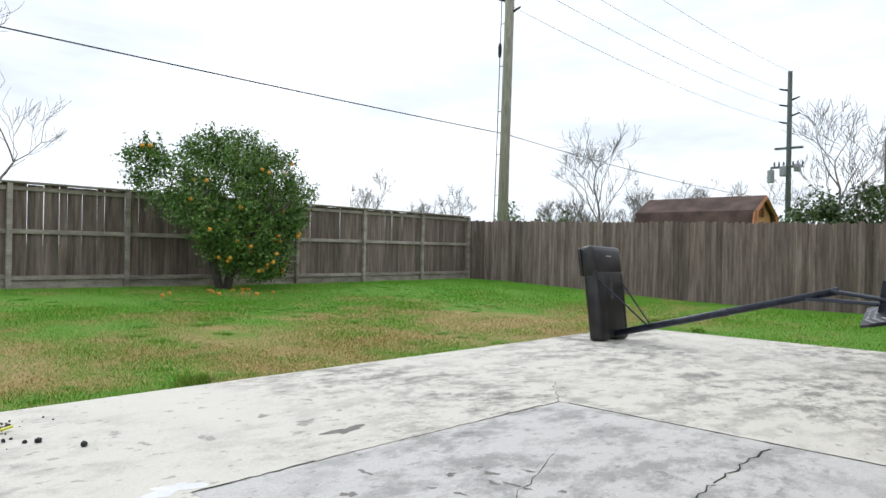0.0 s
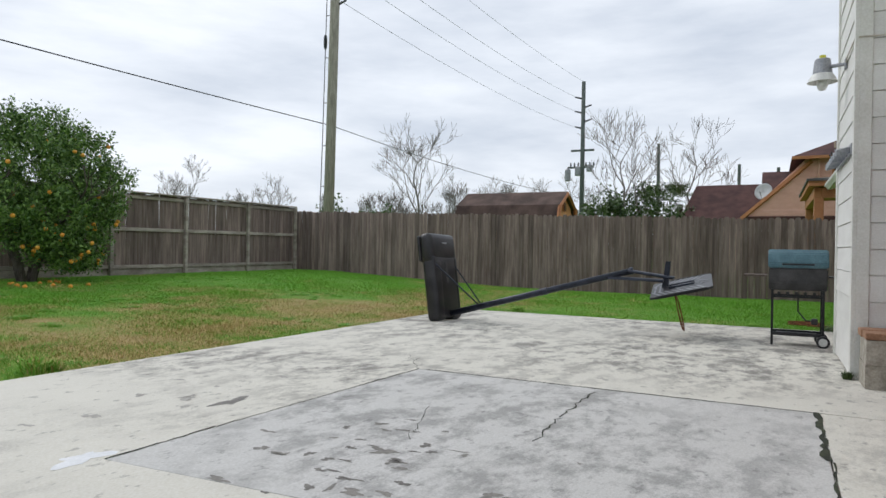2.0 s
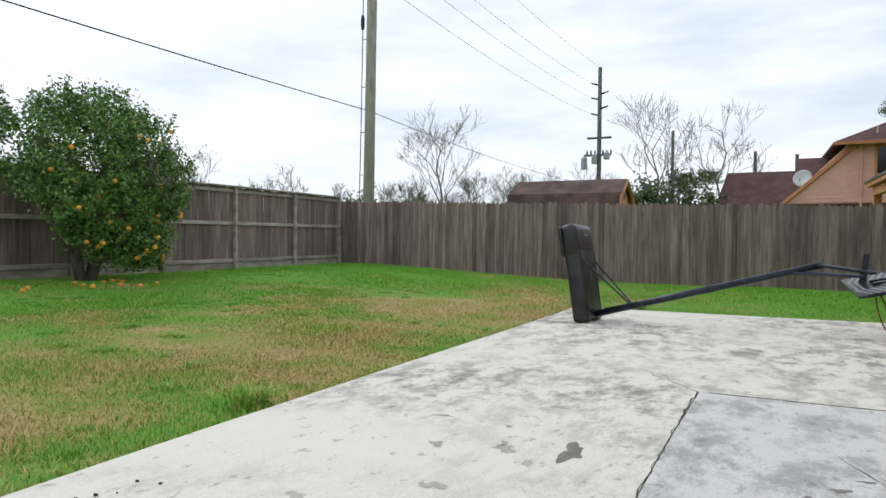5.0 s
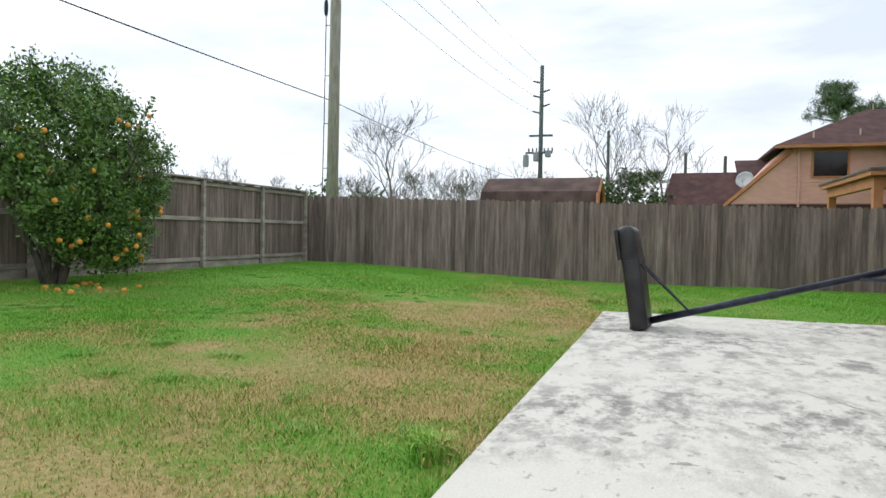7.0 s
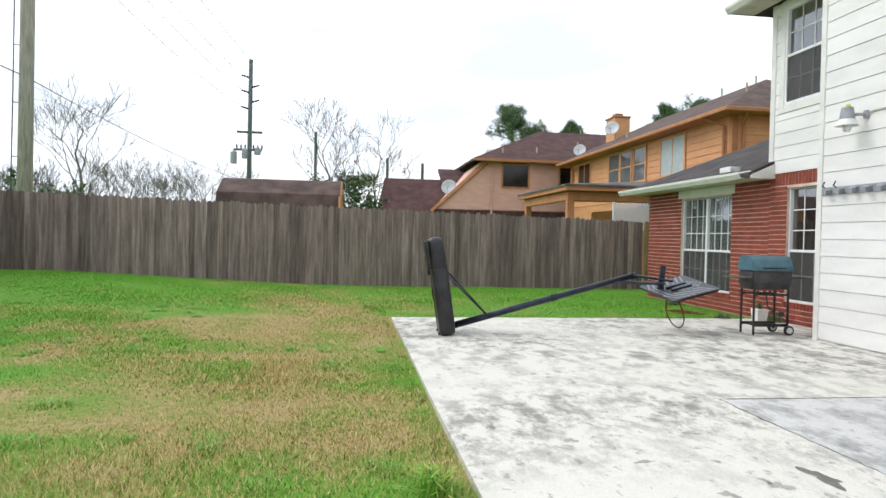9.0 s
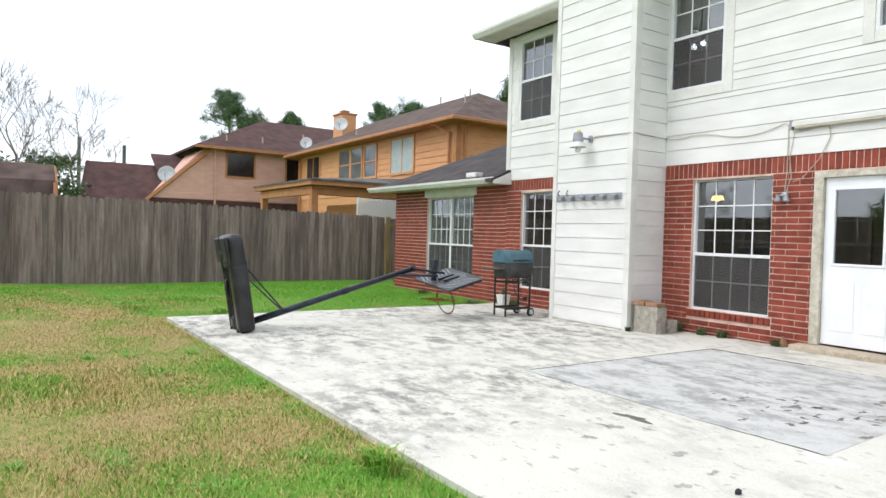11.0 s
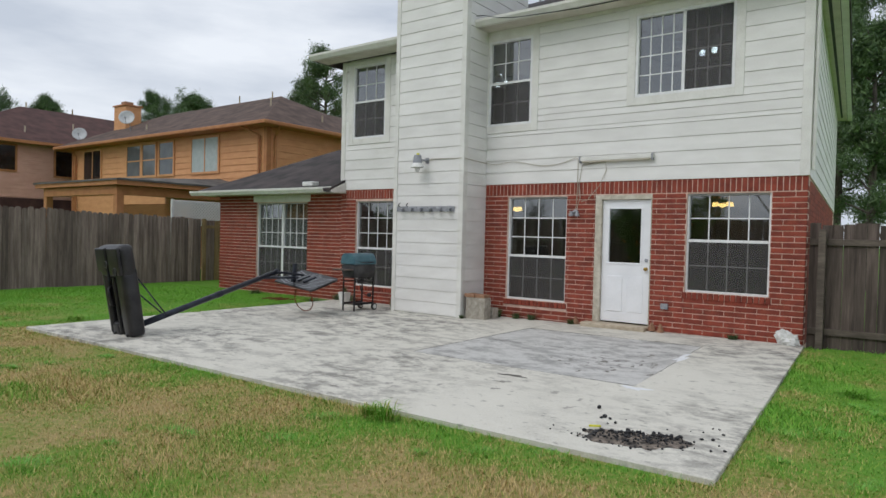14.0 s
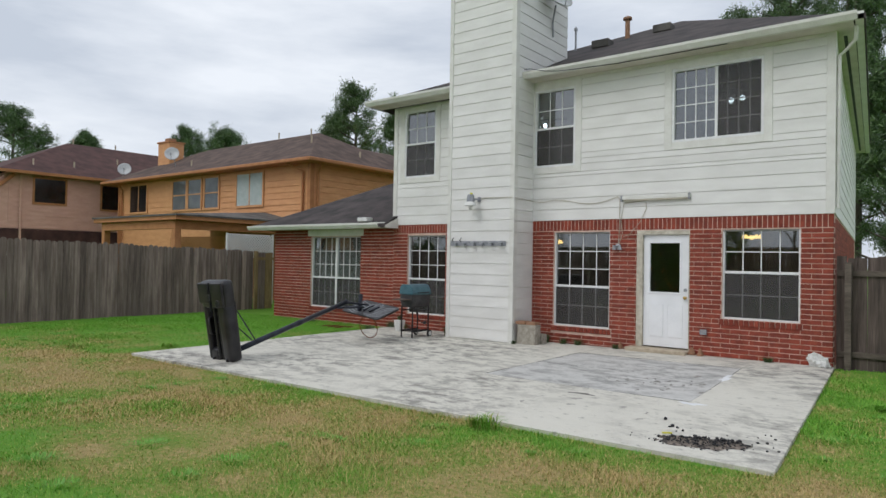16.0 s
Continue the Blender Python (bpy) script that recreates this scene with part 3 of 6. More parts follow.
TRIM_E, TRIM_F, TRIM_G = [(w[0] - 0.13, w[1] + 0.13, w[2] - 0.13, w[3] + 0.13) for w in (WIN["e"], WIN["f"], WIN["g"])]
siding(wall_main, -5.39, -0.10, 0.0, BRICK_TOP, EAVE, [TRIM_E, TRIM_F])
siding(wall_left, -9.32, -7.0, Y3, BRICK_TOP, EAVE, [TRIM_G])
siding(wall_side, 0.10, DEEP, 0.0, BRICK_TOP, EAVE, [], side=2)

soldiers(wall_main, -5.39, 0.009, 0.0, 2.205, BRICK_TOP)
soldiers(wall_left, -9.42, -7.0, Y3, 2.205, BRICK_TOP)
bm = bmesh.new()
for r in range(int(2.4 / COURSE)):
    for k in range(35):
        y = 0.02 + k * STRIDE + (STRIDE / 2 if r % 2 == 0 else 0)
        box(bm, SX * y - 0.05, SX * y + 0.008, y + 0.005, y + STRIDE - 0.005, r * COURSE + 0.005, (r + 1) * COURSE - 0.005)
tagged(part("brickwork", bm, M_BRICKJ, wall_side), kind="stuff")

# sill courses under the ground-floor windows
for k, y, own in (("a", 0.0, wall_main), ("b", 0.0, wall_main), ("c", Y3, wall_left), ("d", Y3, wall_wing)):
    soldiers(own, WIN[k][0] - 0.04, WIN[k][1] + 0.04, y - 0.018, WIN[k][2] - 0.105, WIN[k][2] - 0.002)


def opening(k):
    """The window itself and the sill course below it."""
    w = WIN[k]
    return [(w[0], w[1], w[2] - 0.03, w[3]), (w[0] - 0.04, w[1] + 0.04, w[2] - 0.085, w[2] - 0.03)]


bricks(wall_main, -5.39, 0.009, 0.0, -0.082, 2.20, opening("a") + opening("b") + [WIN["door"]])
bricks(wall_left, -9.42, -7.0, Y3, -0.082, 2.20, opening("c"))
bricks(wall_wing, -14.05, -9.42, Y3, -0.18, 2.40, opening("d"))


def board(parent, *b, mat=None, name="trim_board"):
    return part(name, boxed(*b, bevel=0.003), mat or M_TRIM, parent)


board(wall_main, -0.10, 0.026, -0.032, 0.0, BRICK_TOP, EAVE)
board(wall_side, 0.0, 0.026, 0.0, 0.10, BRICK_TOP, EAVE)
board(wall_left, -9.44, -9.32, Y3 - 0.032, Y3, 2.42, EAVE)
board(wall_main, -5.39, -0.10, -0.034, 0.0, EAVE - 0.075, EAVE - 0.02)
board(wall_left, -9.32, -7.04, Y3 - 0.034, Y3, EAVE - 0.075, EAVE - 0.02)


# ---------------------------------------------------------------- chimney
CX0, CX1, CY0, CTOP = -7.04, -5.39, -0.765, 8.9
chimney = thing("chimney", (-6.2, -0.4, -0.1), "tall cream lap-sided chimney chase on the patio", "chimney", kind="structure")
part("chimney_core", boxed(CX0 + 0.02, CX1 - 0.02, CY0 + 0.02, 0.19, -0.12, EAVE), M_TRIM, chimney)
part("chimney_core", boxed(CX0 + 0.02, CX1 - 0.02, CY0 + 0.02, 1.4, EAVE, CTOP), M_TRIM, chimney)
siding(chimney, CX0 + 0.09, CX1 - 0.09, CY0 + 0.02, -0.03, CTOP, [])
siding(chimney, CY0 + 0.11, 0.0, CX1 - 0.02, -0.05, -0.05 + 24 * LAP, [], side=1)
siding(chimney, CY0 + 0.11, 1.4, CX1 - 0.02, -0.05 + 24 * LAP, CTOP, [], side=1)
for x0, x1, y0, y1 in ((CX0, CX0 + 0.09, CY0 - 0.014, CY0 + 0.02), (CX1 - 0.09, CX1 + 0.014, CY0 - 0.014, CY0 + 0.02), (CX1 - 0.02, CX1 + 0.014, CY0 + 0.02, CY0 + 0.115)):
    board(chimney, x0, x1, y0, y1, -0.07, CTOP)
board(chimney, CX0 - 0.004, CX0 + 0.02, CY0 + 0.02, 0.16, -0.07, CTOP)
part("chimney_cap", boxed(CX0 - 0.05, CX1 + 0.05, CY0 - 0.05, 1.45, CTOP, CTOP + 0.1, bevel=0.01), M_GREYMETAL, chimney)


# ---------------------------------------------------------------- roofs, eaves, gutters
def roof(name, faces, mat, label, thick=0.08):
    bm = bmesh.new()
    for f in faces:
        prism(bm, f, (0, 0, -thick))
    return tagged(part(name, bm, mat), label, "roof", kind="structure")


EL, ER, EY = -9.85, 0.45, -0.42
AP, AP2 = (-4.25, 5.6, 8.02), (-4.25, 7.0, 8.02)
ez = 5.36
roof("roof_main", [[(EL, EY, ez), (ER, EY, ez), AP], [(ER, EY, ez), (ER + 12 * SX, 11.6, ez), AP2, AP], [(EL, EY, ez), AP, AP2, (EL, 11.6, ez)], [(EL, 11.6, ez), AP2, (ER + 12 * SX, 11.6, ez)]], M_ROOF, "dark shingled hip roof of the house")
WZ = 2.44
roof("roof_wing", [[(-14.6, -0.32, WZ), (-9.30, -0.32, WZ), (-9.30, 3.1, 3.95), (-12.0, 3.1, 3.95)], [(-14.6, -0.32, WZ), (-12.0, 3.1, 3.95), (-14.6, 6.6, WZ)], [(-14.6, 6.6, WZ), (-12.0, 3.1, 3.95), (-9.30, 3.1, 3.95), (-9.30, 6.6, WZ)]], M_ROOF, "dark shingled roof of the one-storey wing")
eaves = thing("trim", (-4.7, -0.3, 5.2), "cream painted eaves with soffit and gutter", "eaves", kind="structure")
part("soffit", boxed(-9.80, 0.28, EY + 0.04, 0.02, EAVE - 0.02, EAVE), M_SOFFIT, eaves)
def slanted(x0, x1, y0, y1, z0, z1):
    return prism(bmesh.new(), [(x0 + SX * y0, y0, z0), (x1 + SX * y0, y0, z0), (x1 + SX * y1, y1, z0), (x0 + SX * y1, y1, z0)], (0, 0, z1 - z0))


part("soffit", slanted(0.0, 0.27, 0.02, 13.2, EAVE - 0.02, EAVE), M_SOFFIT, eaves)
part("soffit_vent", slanted(0.11, 0.16, 0.3, 12.6, EAVE - 0.026, EAVE - 0.02), M_CABLE, eaves)
part("gutter", slanted(0.30, 0.39, EY, 13.3, EAVE - 0.02, EAVE + 0.1), M_TRIM, eaves)
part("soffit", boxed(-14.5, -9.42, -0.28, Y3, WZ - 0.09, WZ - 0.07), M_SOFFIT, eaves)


def gutter(x0, x1, y, z, along="x"):
    """An open moulded gutter with rolled lip."""
    prof = [(0.0, 0.0), (-0.06, -0.005), (-0.085, 0.03), (-0.115, 0.07), (-0.12, 0.115), (-0.108, 0.115), (-0.10, 0.07), (-0.07, 0.02), (-0.01, 0.015), (-0.01, 0.12), (0.0, 0.12)]
    bm = bmesh.new()
    if along == "x":
        prism(bm, [(x0, y + a, z + b) for a, b in prof], (x1 - x0, 0, 0))
    else:
        prism(bm, [(y - a, x0, z + b) for a, b in prof], (0, x1 - x0, 0))
    part("gutter", bm, M_TRIM, eaves)


part("fascia", boxed(-9.84, -6.99, EY + 0.02, EY + 0.04, EAVE - 0.02, EAVE + 0.1), M_TRIM, eaves)
part("fascia", boxed(-5.40, 0.30, EY + 0.02, EY + 0.04, EAVE - 0.02, EAVE + 0.1), M_TRIM, eaves)
part("fascia", slanted(0.28, 0.30, EY + 0.04, 13.3, EAVE - 0.02, EAVE + 0.1), M_TRIM, eaves)
gutter(-9.86, -7.0, EY + 0.018, EAVE - 0.02)
gutter(-5.55, 0.35, EY + 0.018, EAVE - 0.02)
part("fascia", boxed(-14.56, -9.31, -0.30, -0.28, WZ - 0.10, WZ + 0.03), M_TRIM, eaves)
gutter(-14.62, -9.45, -0.302, WZ - 0.10)
part("cornice_return", prism(bmesh.new(), [(-9.44, -0.30, WZ - 0.10), (-9.44, Y3, WZ - 0.10), (-9.44, Y3, WZ + 0.16), (-9.44, -0.30, WZ - 0.045)], (0.165, 0, 0)), M_TRIM, eaves)
part("frieze_board", boxed(-12.6, -10.46, Y3 - 0.022, Y3 - 0.001, 2.17, 2.34, bevel=0.003), M_TRIM, eaves)
part("downspout", tubed([(0.31, -0.2, 5.26), (0.29, -0.08, 5.08), (0.17, 0.0, 4.98), (0.06, 0.05, 4.90), (0.052, 0.06, 2.5)], 0.03, n=6), M_TRIM, eaves)


part("eave_cable", tubed([(-5.30, -0.60, EAVE + 0.12), (-5.15, -0.62, EAVE + 0.10), (-4.85, -0.575, EAVE + 0.02), (-4.6, -0.56, EAVE - 0.02), (-4.3, -0.52, EAVE - 0.03), (-3.4, -0.40, EAVE - 0.032), (-1.5, -0.40, EAVE - 0.032)], 0.008, n=5), M_CABLE, eaves)


# ---------------------------------------------------------------- windows and doors
def window(name, key, y, cols, up, low, meet, label, trim=0.0, screen=True, slider=False, blinds=False, units=1):
    x0, x1, z0, z1 = WIN[key]
    w = thing(name, ((x0 + x1) / 2, y, z0), label, "window", kind="structure")
    f = y + (0.06 if not trim else 0.0)
    if trim:
        for b in ((x0 - 0.13, x0, z0 - 0.13, z1 + 0.13), (x1, x1 + 0.13, z0 - 0.13, z1 + 0.13), (x0, x1, z1, z1 + 0.13), (x0, x1, z0 - 0.13, z0)):
            part("casing", boxed(b[0], b[1], y - 0.03, y + 0.002, b[2], b[3], bevel=0.004), M_TRIM, w)
    t = 0.045 if trim else 0.03
    for b in ((x0, x0 + t, z0, z1), (x1 - t, x1, z0, z1), (x0 + t, x1 - t, z1 - t, z1), (x0 + t, x1 - t, z0, z0 + t)):
        # head frames in brick take the darkened sash colour, painted as shade
        part("window_frame", boxed(b[0], b[1], f - 0.02, f + 0.06, b[2], b[3], bevel=0.004), M_SASH if trim or b[2] < z1 - 0.1 else M_SHADESASH, w)
    edges = [x0 + t + (x1 - x0 - 2 * t) * i / units for i in range(units + 1)]
    for u in range(units):
        a, c = edges[u], edges[u + 1]
        if u:
            part("mullion", boxed(a - 0.035, a + 0.035, f - 0.015, f + 0.06, z0 + t, z1 - t, bevel=0.004), M_SASH, w)
        if slider:
            mid = (a + c) / 2
            panes = [(a, mid, z0 + t, z1 - t, cols, up, 0.02), (mid, c, z0 + t, z1 - t, cols, up, 0.0)]
            part("meeting_rail", boxed(mid - 0.025, mid + 0.025, f - 0.01, f + 0.04, z0 + t, z1 - t, bevel=0.003), M_SASH, w)
        else:
            panes = [(a, c, meet, z1 - t, cols, up, 0.02), (a, c, z0 + t, meet, cols, low, 0.0)]
            part("meeting_rail", boxed(a, c, f - 0.012, f + 0.035, meet - 0.022, meet + 0.022, bevel=0.003), M_SASH, w)
        for i, (pa, pc, lo, hi, nc, nr, off) in enumerate(panes):
            pane = part("pane", boxed(pa, pc, f + 0.02 + off, f + 0.024 + off, lo, hi), M_GLASS, w)
            pane.visible_shadow = False
            for k in range(1, nc):
                xm = pa + (pc - pa) * k / nc
                part("muntin", boxed(xm - 0.009, xm + 0.009, f + 0.012 + off, f + 0.0195 + off, lo, hi), M_SASH, w)
            for k in range(1, nr):
                zm = lo + (hi - lo) * k / nr
                part("muntin", boxed(pa, pc, f + 0.0125 + off, f + 0.0185 + off, zm - 0.009, zm + 0.009), M_SASH, w)
            if screen and i == 1:
                part("insect_screen", boxed(pa + 0.005, pc - 0.005, f - 0.004, f - 0.002, lo + 0.005, hi - 0.01), M_SCREEN, w).visible_shadow = False
        if blinds:
            bm = bmesh.new()
            z = z0 + 0.06
            while z < z1 - 0.06:
                prism(bm, [(a + 0.02, f + 0.07, z), (a + 0.02, f + 0.08, z + 0.025), (a + 0.02, f + 0.081, z + 0.024), (a + 0.02, f + 0.071, z - 0.001)], (c - a - 0.04, 0, 0))
                z += 0.027
            part("blind", bm, M_BLIND, w, "pale slatted blind")
    return w


window("window_1", "a", 0.0, 4, 3, 2, 1.11, "white-framed divided sash window in red brick, lower half screened")
window("window_2", "b", 0.0, 4, 2, 2, 1.46, "white-framed divided sash window in red brick, lower half screened")
window("window_3", "c", Y3, 4, 3, 2, 1.12, "white divided sash window behind the grill", screen=True)
window("window_4", "d", Y3, 4, 3, 2, 1.06, "wide white double window with pale blinds", screen=True, blinds=True, units=2)
window("window_5", "e", 0.0, 3, 2, 2, 4.30, "upstairs white sash window with cream casing", trim=0.13)
window("window_6", "f", 0.0, 4, 4, 4, 4.4, "upstairs white sliding window with cream casing", trim=0.13, slider=True)
window("window_7", "g", Y3, 3, 2, 2, 4.36, "upstairs white sash window with cream casing", trim=0.13)

door = thing("door_1", (-2.63, 0.0, 0.06), "white half-glazed back door, closed", "door", kind="structure")
for b in ((-3.167, -3.055, 0.06, 2.19), (-2.215, -2.20, 0.06, 2.19), (-3.055, -2.215, 2.115, 2.19)):
    part("door_frame", boxed(b[0], b[1], -0.01, 0.12, b[2], b[3], bevel=0.004), M_JAMB, door)
dx0, dx1, gx0, gx1, gz0, gz1 = -3.05, -2.22, -2.93, -2.39, 1.07, 1.96
bm = bmesh.new()
for a, c, lo, hi in cells(dx0, dx1, 0.08, 2.11, [(gx0, gx1, gz0, gz1)]):
    box(bm, a, c, 0.05, 0.09, lo, hi)
leaf = part("door_leaf", bm, M_DOOR, door)
for a, c, lo, hi in ((-2.95, -2.68, 0.25, 0.85), (-2.60, -2.33, 0.25, 0.85)):
    part("raised_panel", boxed(a, c, 0.042, 0.052, lo, hi, bevel=0.008), M_DOOR, leaf)
for b in ((gx0 - 0.03, gx1 + 0.03, gz1, gz1 + 0.03), (gx0 - 0.03, gx1 + 0.03, gz0 - 0.03, gz0), (gx0 - 0.03, gx0, gz0, gz1), (gx1, gx1 + 0.03, gz0, gz1)):
    part("glazing_bead", boxed(b[0], b[1], 0.038, 0.051, b[2], b[3], bevel=0.004), M_DOOR, leaf)
part("door_glass", boxed(gx0, gx1, 0.066, 0.07, gz0, gz1), M_GLASS, leaf).visible_shadow = False
part("door_knob", lathe([(0.028, 0.052), (0.028, 0.045), (0.012, 0.04), (0.012, 0.02), (0.03, 0.008), (0.026, -0.012), (0.0001, -0.015)], (-2.285, 0, 0.98), "y", 14), surface("brass", (0.45, 0.3, 0.08), (0.55, 0.38, 0.12), 9, 0.3, 0, metal=0.9), leaf, smooth=True)
part("deadbolt", lathe([(0.03, 0.052), (0.03, 0.035), (0.0001, 0.03)], (-2.285, 0, 1.12), "y", 14), M_GREYMETAL, leaf)
step = tagged(part("step", boxed(-3.28, -2.19, -0.26, 0.06, -0.1, 0.055, bevel=0.012), M_STEP), "low tan concrete doorstep under the back door", "step", kind="structure")

# rooms behind the glass
bm = bmesh.new()
for x0, x1, z0, z1 in ((-9.2, -0.55, -0.05, 2.55), (-9.2, -0.55, 2.75, 5.25), (-13.8, -9.3, -0.05, 2.36)):
    bf = 0.2 if x1 > -1 else 0.36
    for b in ((x0, x1, 4.0, 4.1, z0, z1), (x0, x1, bf + 0.16, 4.0, z0 - 0.05, z0), (x0, x1, bf + 0.16, 4.0, z1, z1 + 0.05), (x0 - 0.02, x0, bf + 0.2, 4.0, z0, z1), (x1, x1 + 0.01, bf + 0.2, 4.0, z0, z1)):
        box(bm, *b)
box(bm, -3.5, -3.4, 0.25, 4.0, 2.75, 5.25)
tagged(part("wall_inner", bm, M_ROOM), "dim tan rooms seen through the windows", "room", kind="structure")


# ---------------------------------------------------------------- fences
def picket_mesh(name, ears, mat):
    bm = bmesh.new()
    c = 0.035 if ears else 0.0
    out = [(-0.068, 0, 0), (0.068, 0, 0), (0.068, 0, 1 - c * 0.6), (0.068 - c, 0, 1), (-0.068 + c, 0, 1), (-0.068, 0, 1 - c * 0.6)] if ears else [(-0.068, 0, 0), (0.068, 0, 0), (0.068, 0, 1), (-0.068, 0, 1)]
    prism(bm, out, (0, 0.017, 0))
    return mesh_of(name, bm, mat)


PICKET_EAR, PICKET = picket_mesh("picket", True, M_WOOD), picket_mesh("picket", False, M_WOOD)
PICKET_DARK = picket_mesh("picket", False, M_WOOD3)
FX, FY = -16.31, -15.68
rf = random.Random(77)

fence_back = thing("fence", (-5, FY, 0.2), "weathered grey-brown board fence with rails and posts facing the yard", "fence")
x = FX + 0.1
while x < 8.5:
    g = ground_z(x, FY)
    top = 2.252
    piece("picket", PICKET, fence_back, (x, FY - 0.02, g + 0.02), (1, 1, top + 0.015 - g - 0.02 - rf.uniform(0, 0.03)), (0, radians(rf.uniform(-0.4, 0.4)), 0))
    x += rf.uniform(0.137, 0.142)
posts = [-16.25, -14.04, -11.67, -9.42, -7.3, -5.15, -3.0, -0.7, 1.6, 3.9, 6.2, 8.5]
for a, c in zip(posts, posts[1:]):
    g = ground_z((a + c) / 2, FY)
    part("post", boxed(a - 0.045, a + 0.045, FY + 0.02, FY + 0.11, g - 0.2, 2.25, bevel=0.005), M_WOOD2, fence_back)
    for z in (g + 0.17, 1.30):
        part("rail", boxed(a + 0.045, c - 0.045, FY + 0.003, FY + 0.041, z, z + 0.088, bevel=0.004), M_WOOD2, fence_back)
    part("rail", boxed(a + 0.045, c - 0.045, FY + 0.003, FY + 0.041, 2.12, 2.20, bevel=0.004), M_WOOD2, fence_back)
    part("kick_board", boxed(a + 0.05, c - 0.05, FY - 0.03, FY + 0.002, g - 0.1, g + 0.16, bevel=0.003), M_WOOD2, fence_back)
    part("cap_rail", boxed(a, c, FY - 0.06, FY + 0.12, 2.255, 2.29, bevel=0.005), M_WOOD2, fence_back)

fence_far = thing("fence", (FX, -7, 0.1), "weathered grey-brown dog-eared picket fence across the far side", "fence")
y = FY + 0.1
while y < 1.05:
    g = ground_z(FX, y)
    top = 2.10 + 0.022 * (-13.6 - y)
    top = max(top, 1.78) if y < 0.5 else 1.76
    piece("picket", PICKET_EAR, fence_far, (FX + 0.02, y, g - 0.02), (1, 1, top - g + 0.02 + rf.uniform(-0.025, 0.025)), (radians(rf.uniform(-0.5, 0.5)), 0, radians(90)))
    y += rf.uniform(0.137, 0.141)
for k in range(7):
    yy = FY + 0.3 + k * 2.4
    part("post", boxed(FX - 0.12, FX - 0.03, yy - 0.045, yy + 0.045, -0.2, 1.7), M_WOOD2, fence_far)
for z in (0.4, 1.5):
    part("rail", boxed(FX - 0.035, FX - 0.001, FY + 0.1, 1.0, z, z + 0.09), M_WOOD2, fence_far)
part("gate_post", boxed(FX - 0.05, FX + 0.05, 1.10, 1.20, -0.3, 1.78, bevel=0.005), M_NEWWOOD, fence_far, "newer yellow pine post")
for k in range(4):
    part("picket", boxed(FX + 0.0, FX + 0.02, 1.22 + k * 0.145, 1.355 + k * 0.145, -0.25, 1.72 + 0.01 * (k % 2), bevel=0.003), M_NEWWOOD if k > 1 else M_WOOD, fence_far)
part("rail", boxed(FX + 0.02, FX + 0.06, 1.2, 1.8, 1.48, 1.57), M_NEWWOOD, fence_far)

fence_side = thing("fence", (2, 0.5, -0.1), "weathered grey board fence with rails beside the house", "fence")
x = 0.10
while x < 8.4:
    piece("picket", PICKET_DARK, fence_side, (x, 0.14, -0.1), (1, 1, 1.84 + rf.uniform(-0.02, 0.02)), (0, radians(rf.uniform(-0.5, 0.5)), 0))
    x += rf.uniform(0.137, 0.1405)
for px in (0.20, 2.6, 5.0, 7.4):
    part("post", boxed(px - 0.045, px + 0.045, 0.01, 0.10, -0.2, 1.66, bevel=0.005), M_WOOD4, fence_side)
for z in (0.18, 1.44):
    part("rail", boxed(0.045, 8.4, 0.102, 0.138, z, z + 0.09, bevel=0.004), M_WOOD4, fence_side)
fence_right = thing("fence", (8.6, -7, 0), "weathered grey board fence closing the yard", "fence")
y = FY
while y < 0.5:
    piece("picket", PICKET, fence_right, (8.6, y, ground_z(8.6, y) - 0.05), (1, 1, 1.95), (0, 0, radians(90)))
    y += 0.143


# ---------------------------------------------------------------- tipped basketball hoop
hoop = thing("basketball_hoop", (-7.6, -5.7, -0.06), "toppled black portable basketball hoop lying on the patio", "basketball hoop")
HB = Vector((-7.60, -5.70, patio_z(-7.6) + 0.004))
tilt = Matrix.Translation(HB) @ Matrix.Rotation(radians(-4), 4, "Z") @ Matrix.Rotation(radians(8.5), 4, "X") @ Matrix.Rotation(radians(-2.0), 4, "Y")


def rounded_slab(w0, w1, t0, t1, z0, z1, shift=0.0, bevel=0.05):
    bm = bmesh.new()
    box(bm, -w0 / 2, w0 / 2, -t0 / 2 + shift, t0 / 2 + shift, z0, z1)
    for v in bm.verts:
        if v.co.z > (z0 + z1) / 2:
            v.co.x *= w1 / w0
            v.co.y = shift + (v.co.y - shift) * t1 / t0
    bmesh.ops.bevel(bm, geom=bm.edges[:], offset=bevel, segments=3, affect="EDGES", profile=0.6)
    return bm


def put(name, bm, mat, parent, m, label="", smooth=False):
    bmesh.ops.transform(bm, matrix=m, verts=bm.verts)
    return part(name, bm, mat, parent, label, smooth)


def on_tank(dx, *shape):
    return rounded_slab(*shape), M_TANK, tank, tilt @ Matrix.Translation((dx, 0, 0))


tank = put("base_tank", rounded_slab(0.62, 0.68, 0.10, 0.10, 0.03, 0.95, 0.045, 0.04), M_TANK, hoop, tilt, "moulded dusty black plastic base tank", True)
put("tank_head", *on_tank(0.0, 0.70, 0.74, 0.235, 0.20, 0.84, 1.29, -0.02, 0.085), smooth=True)
put("head_cheek", *on_tank(-0.2, 0.30, 0.33, 0.05, 0.05, 0.93, 1.26, -0.135, 0.024), smooth=True)
put("head_cheek", *on_tank(0.19, 0.32, 0.34, 0.05, 0.05, 0.88, 1.26, -0.135, 0.024), smooth=True)
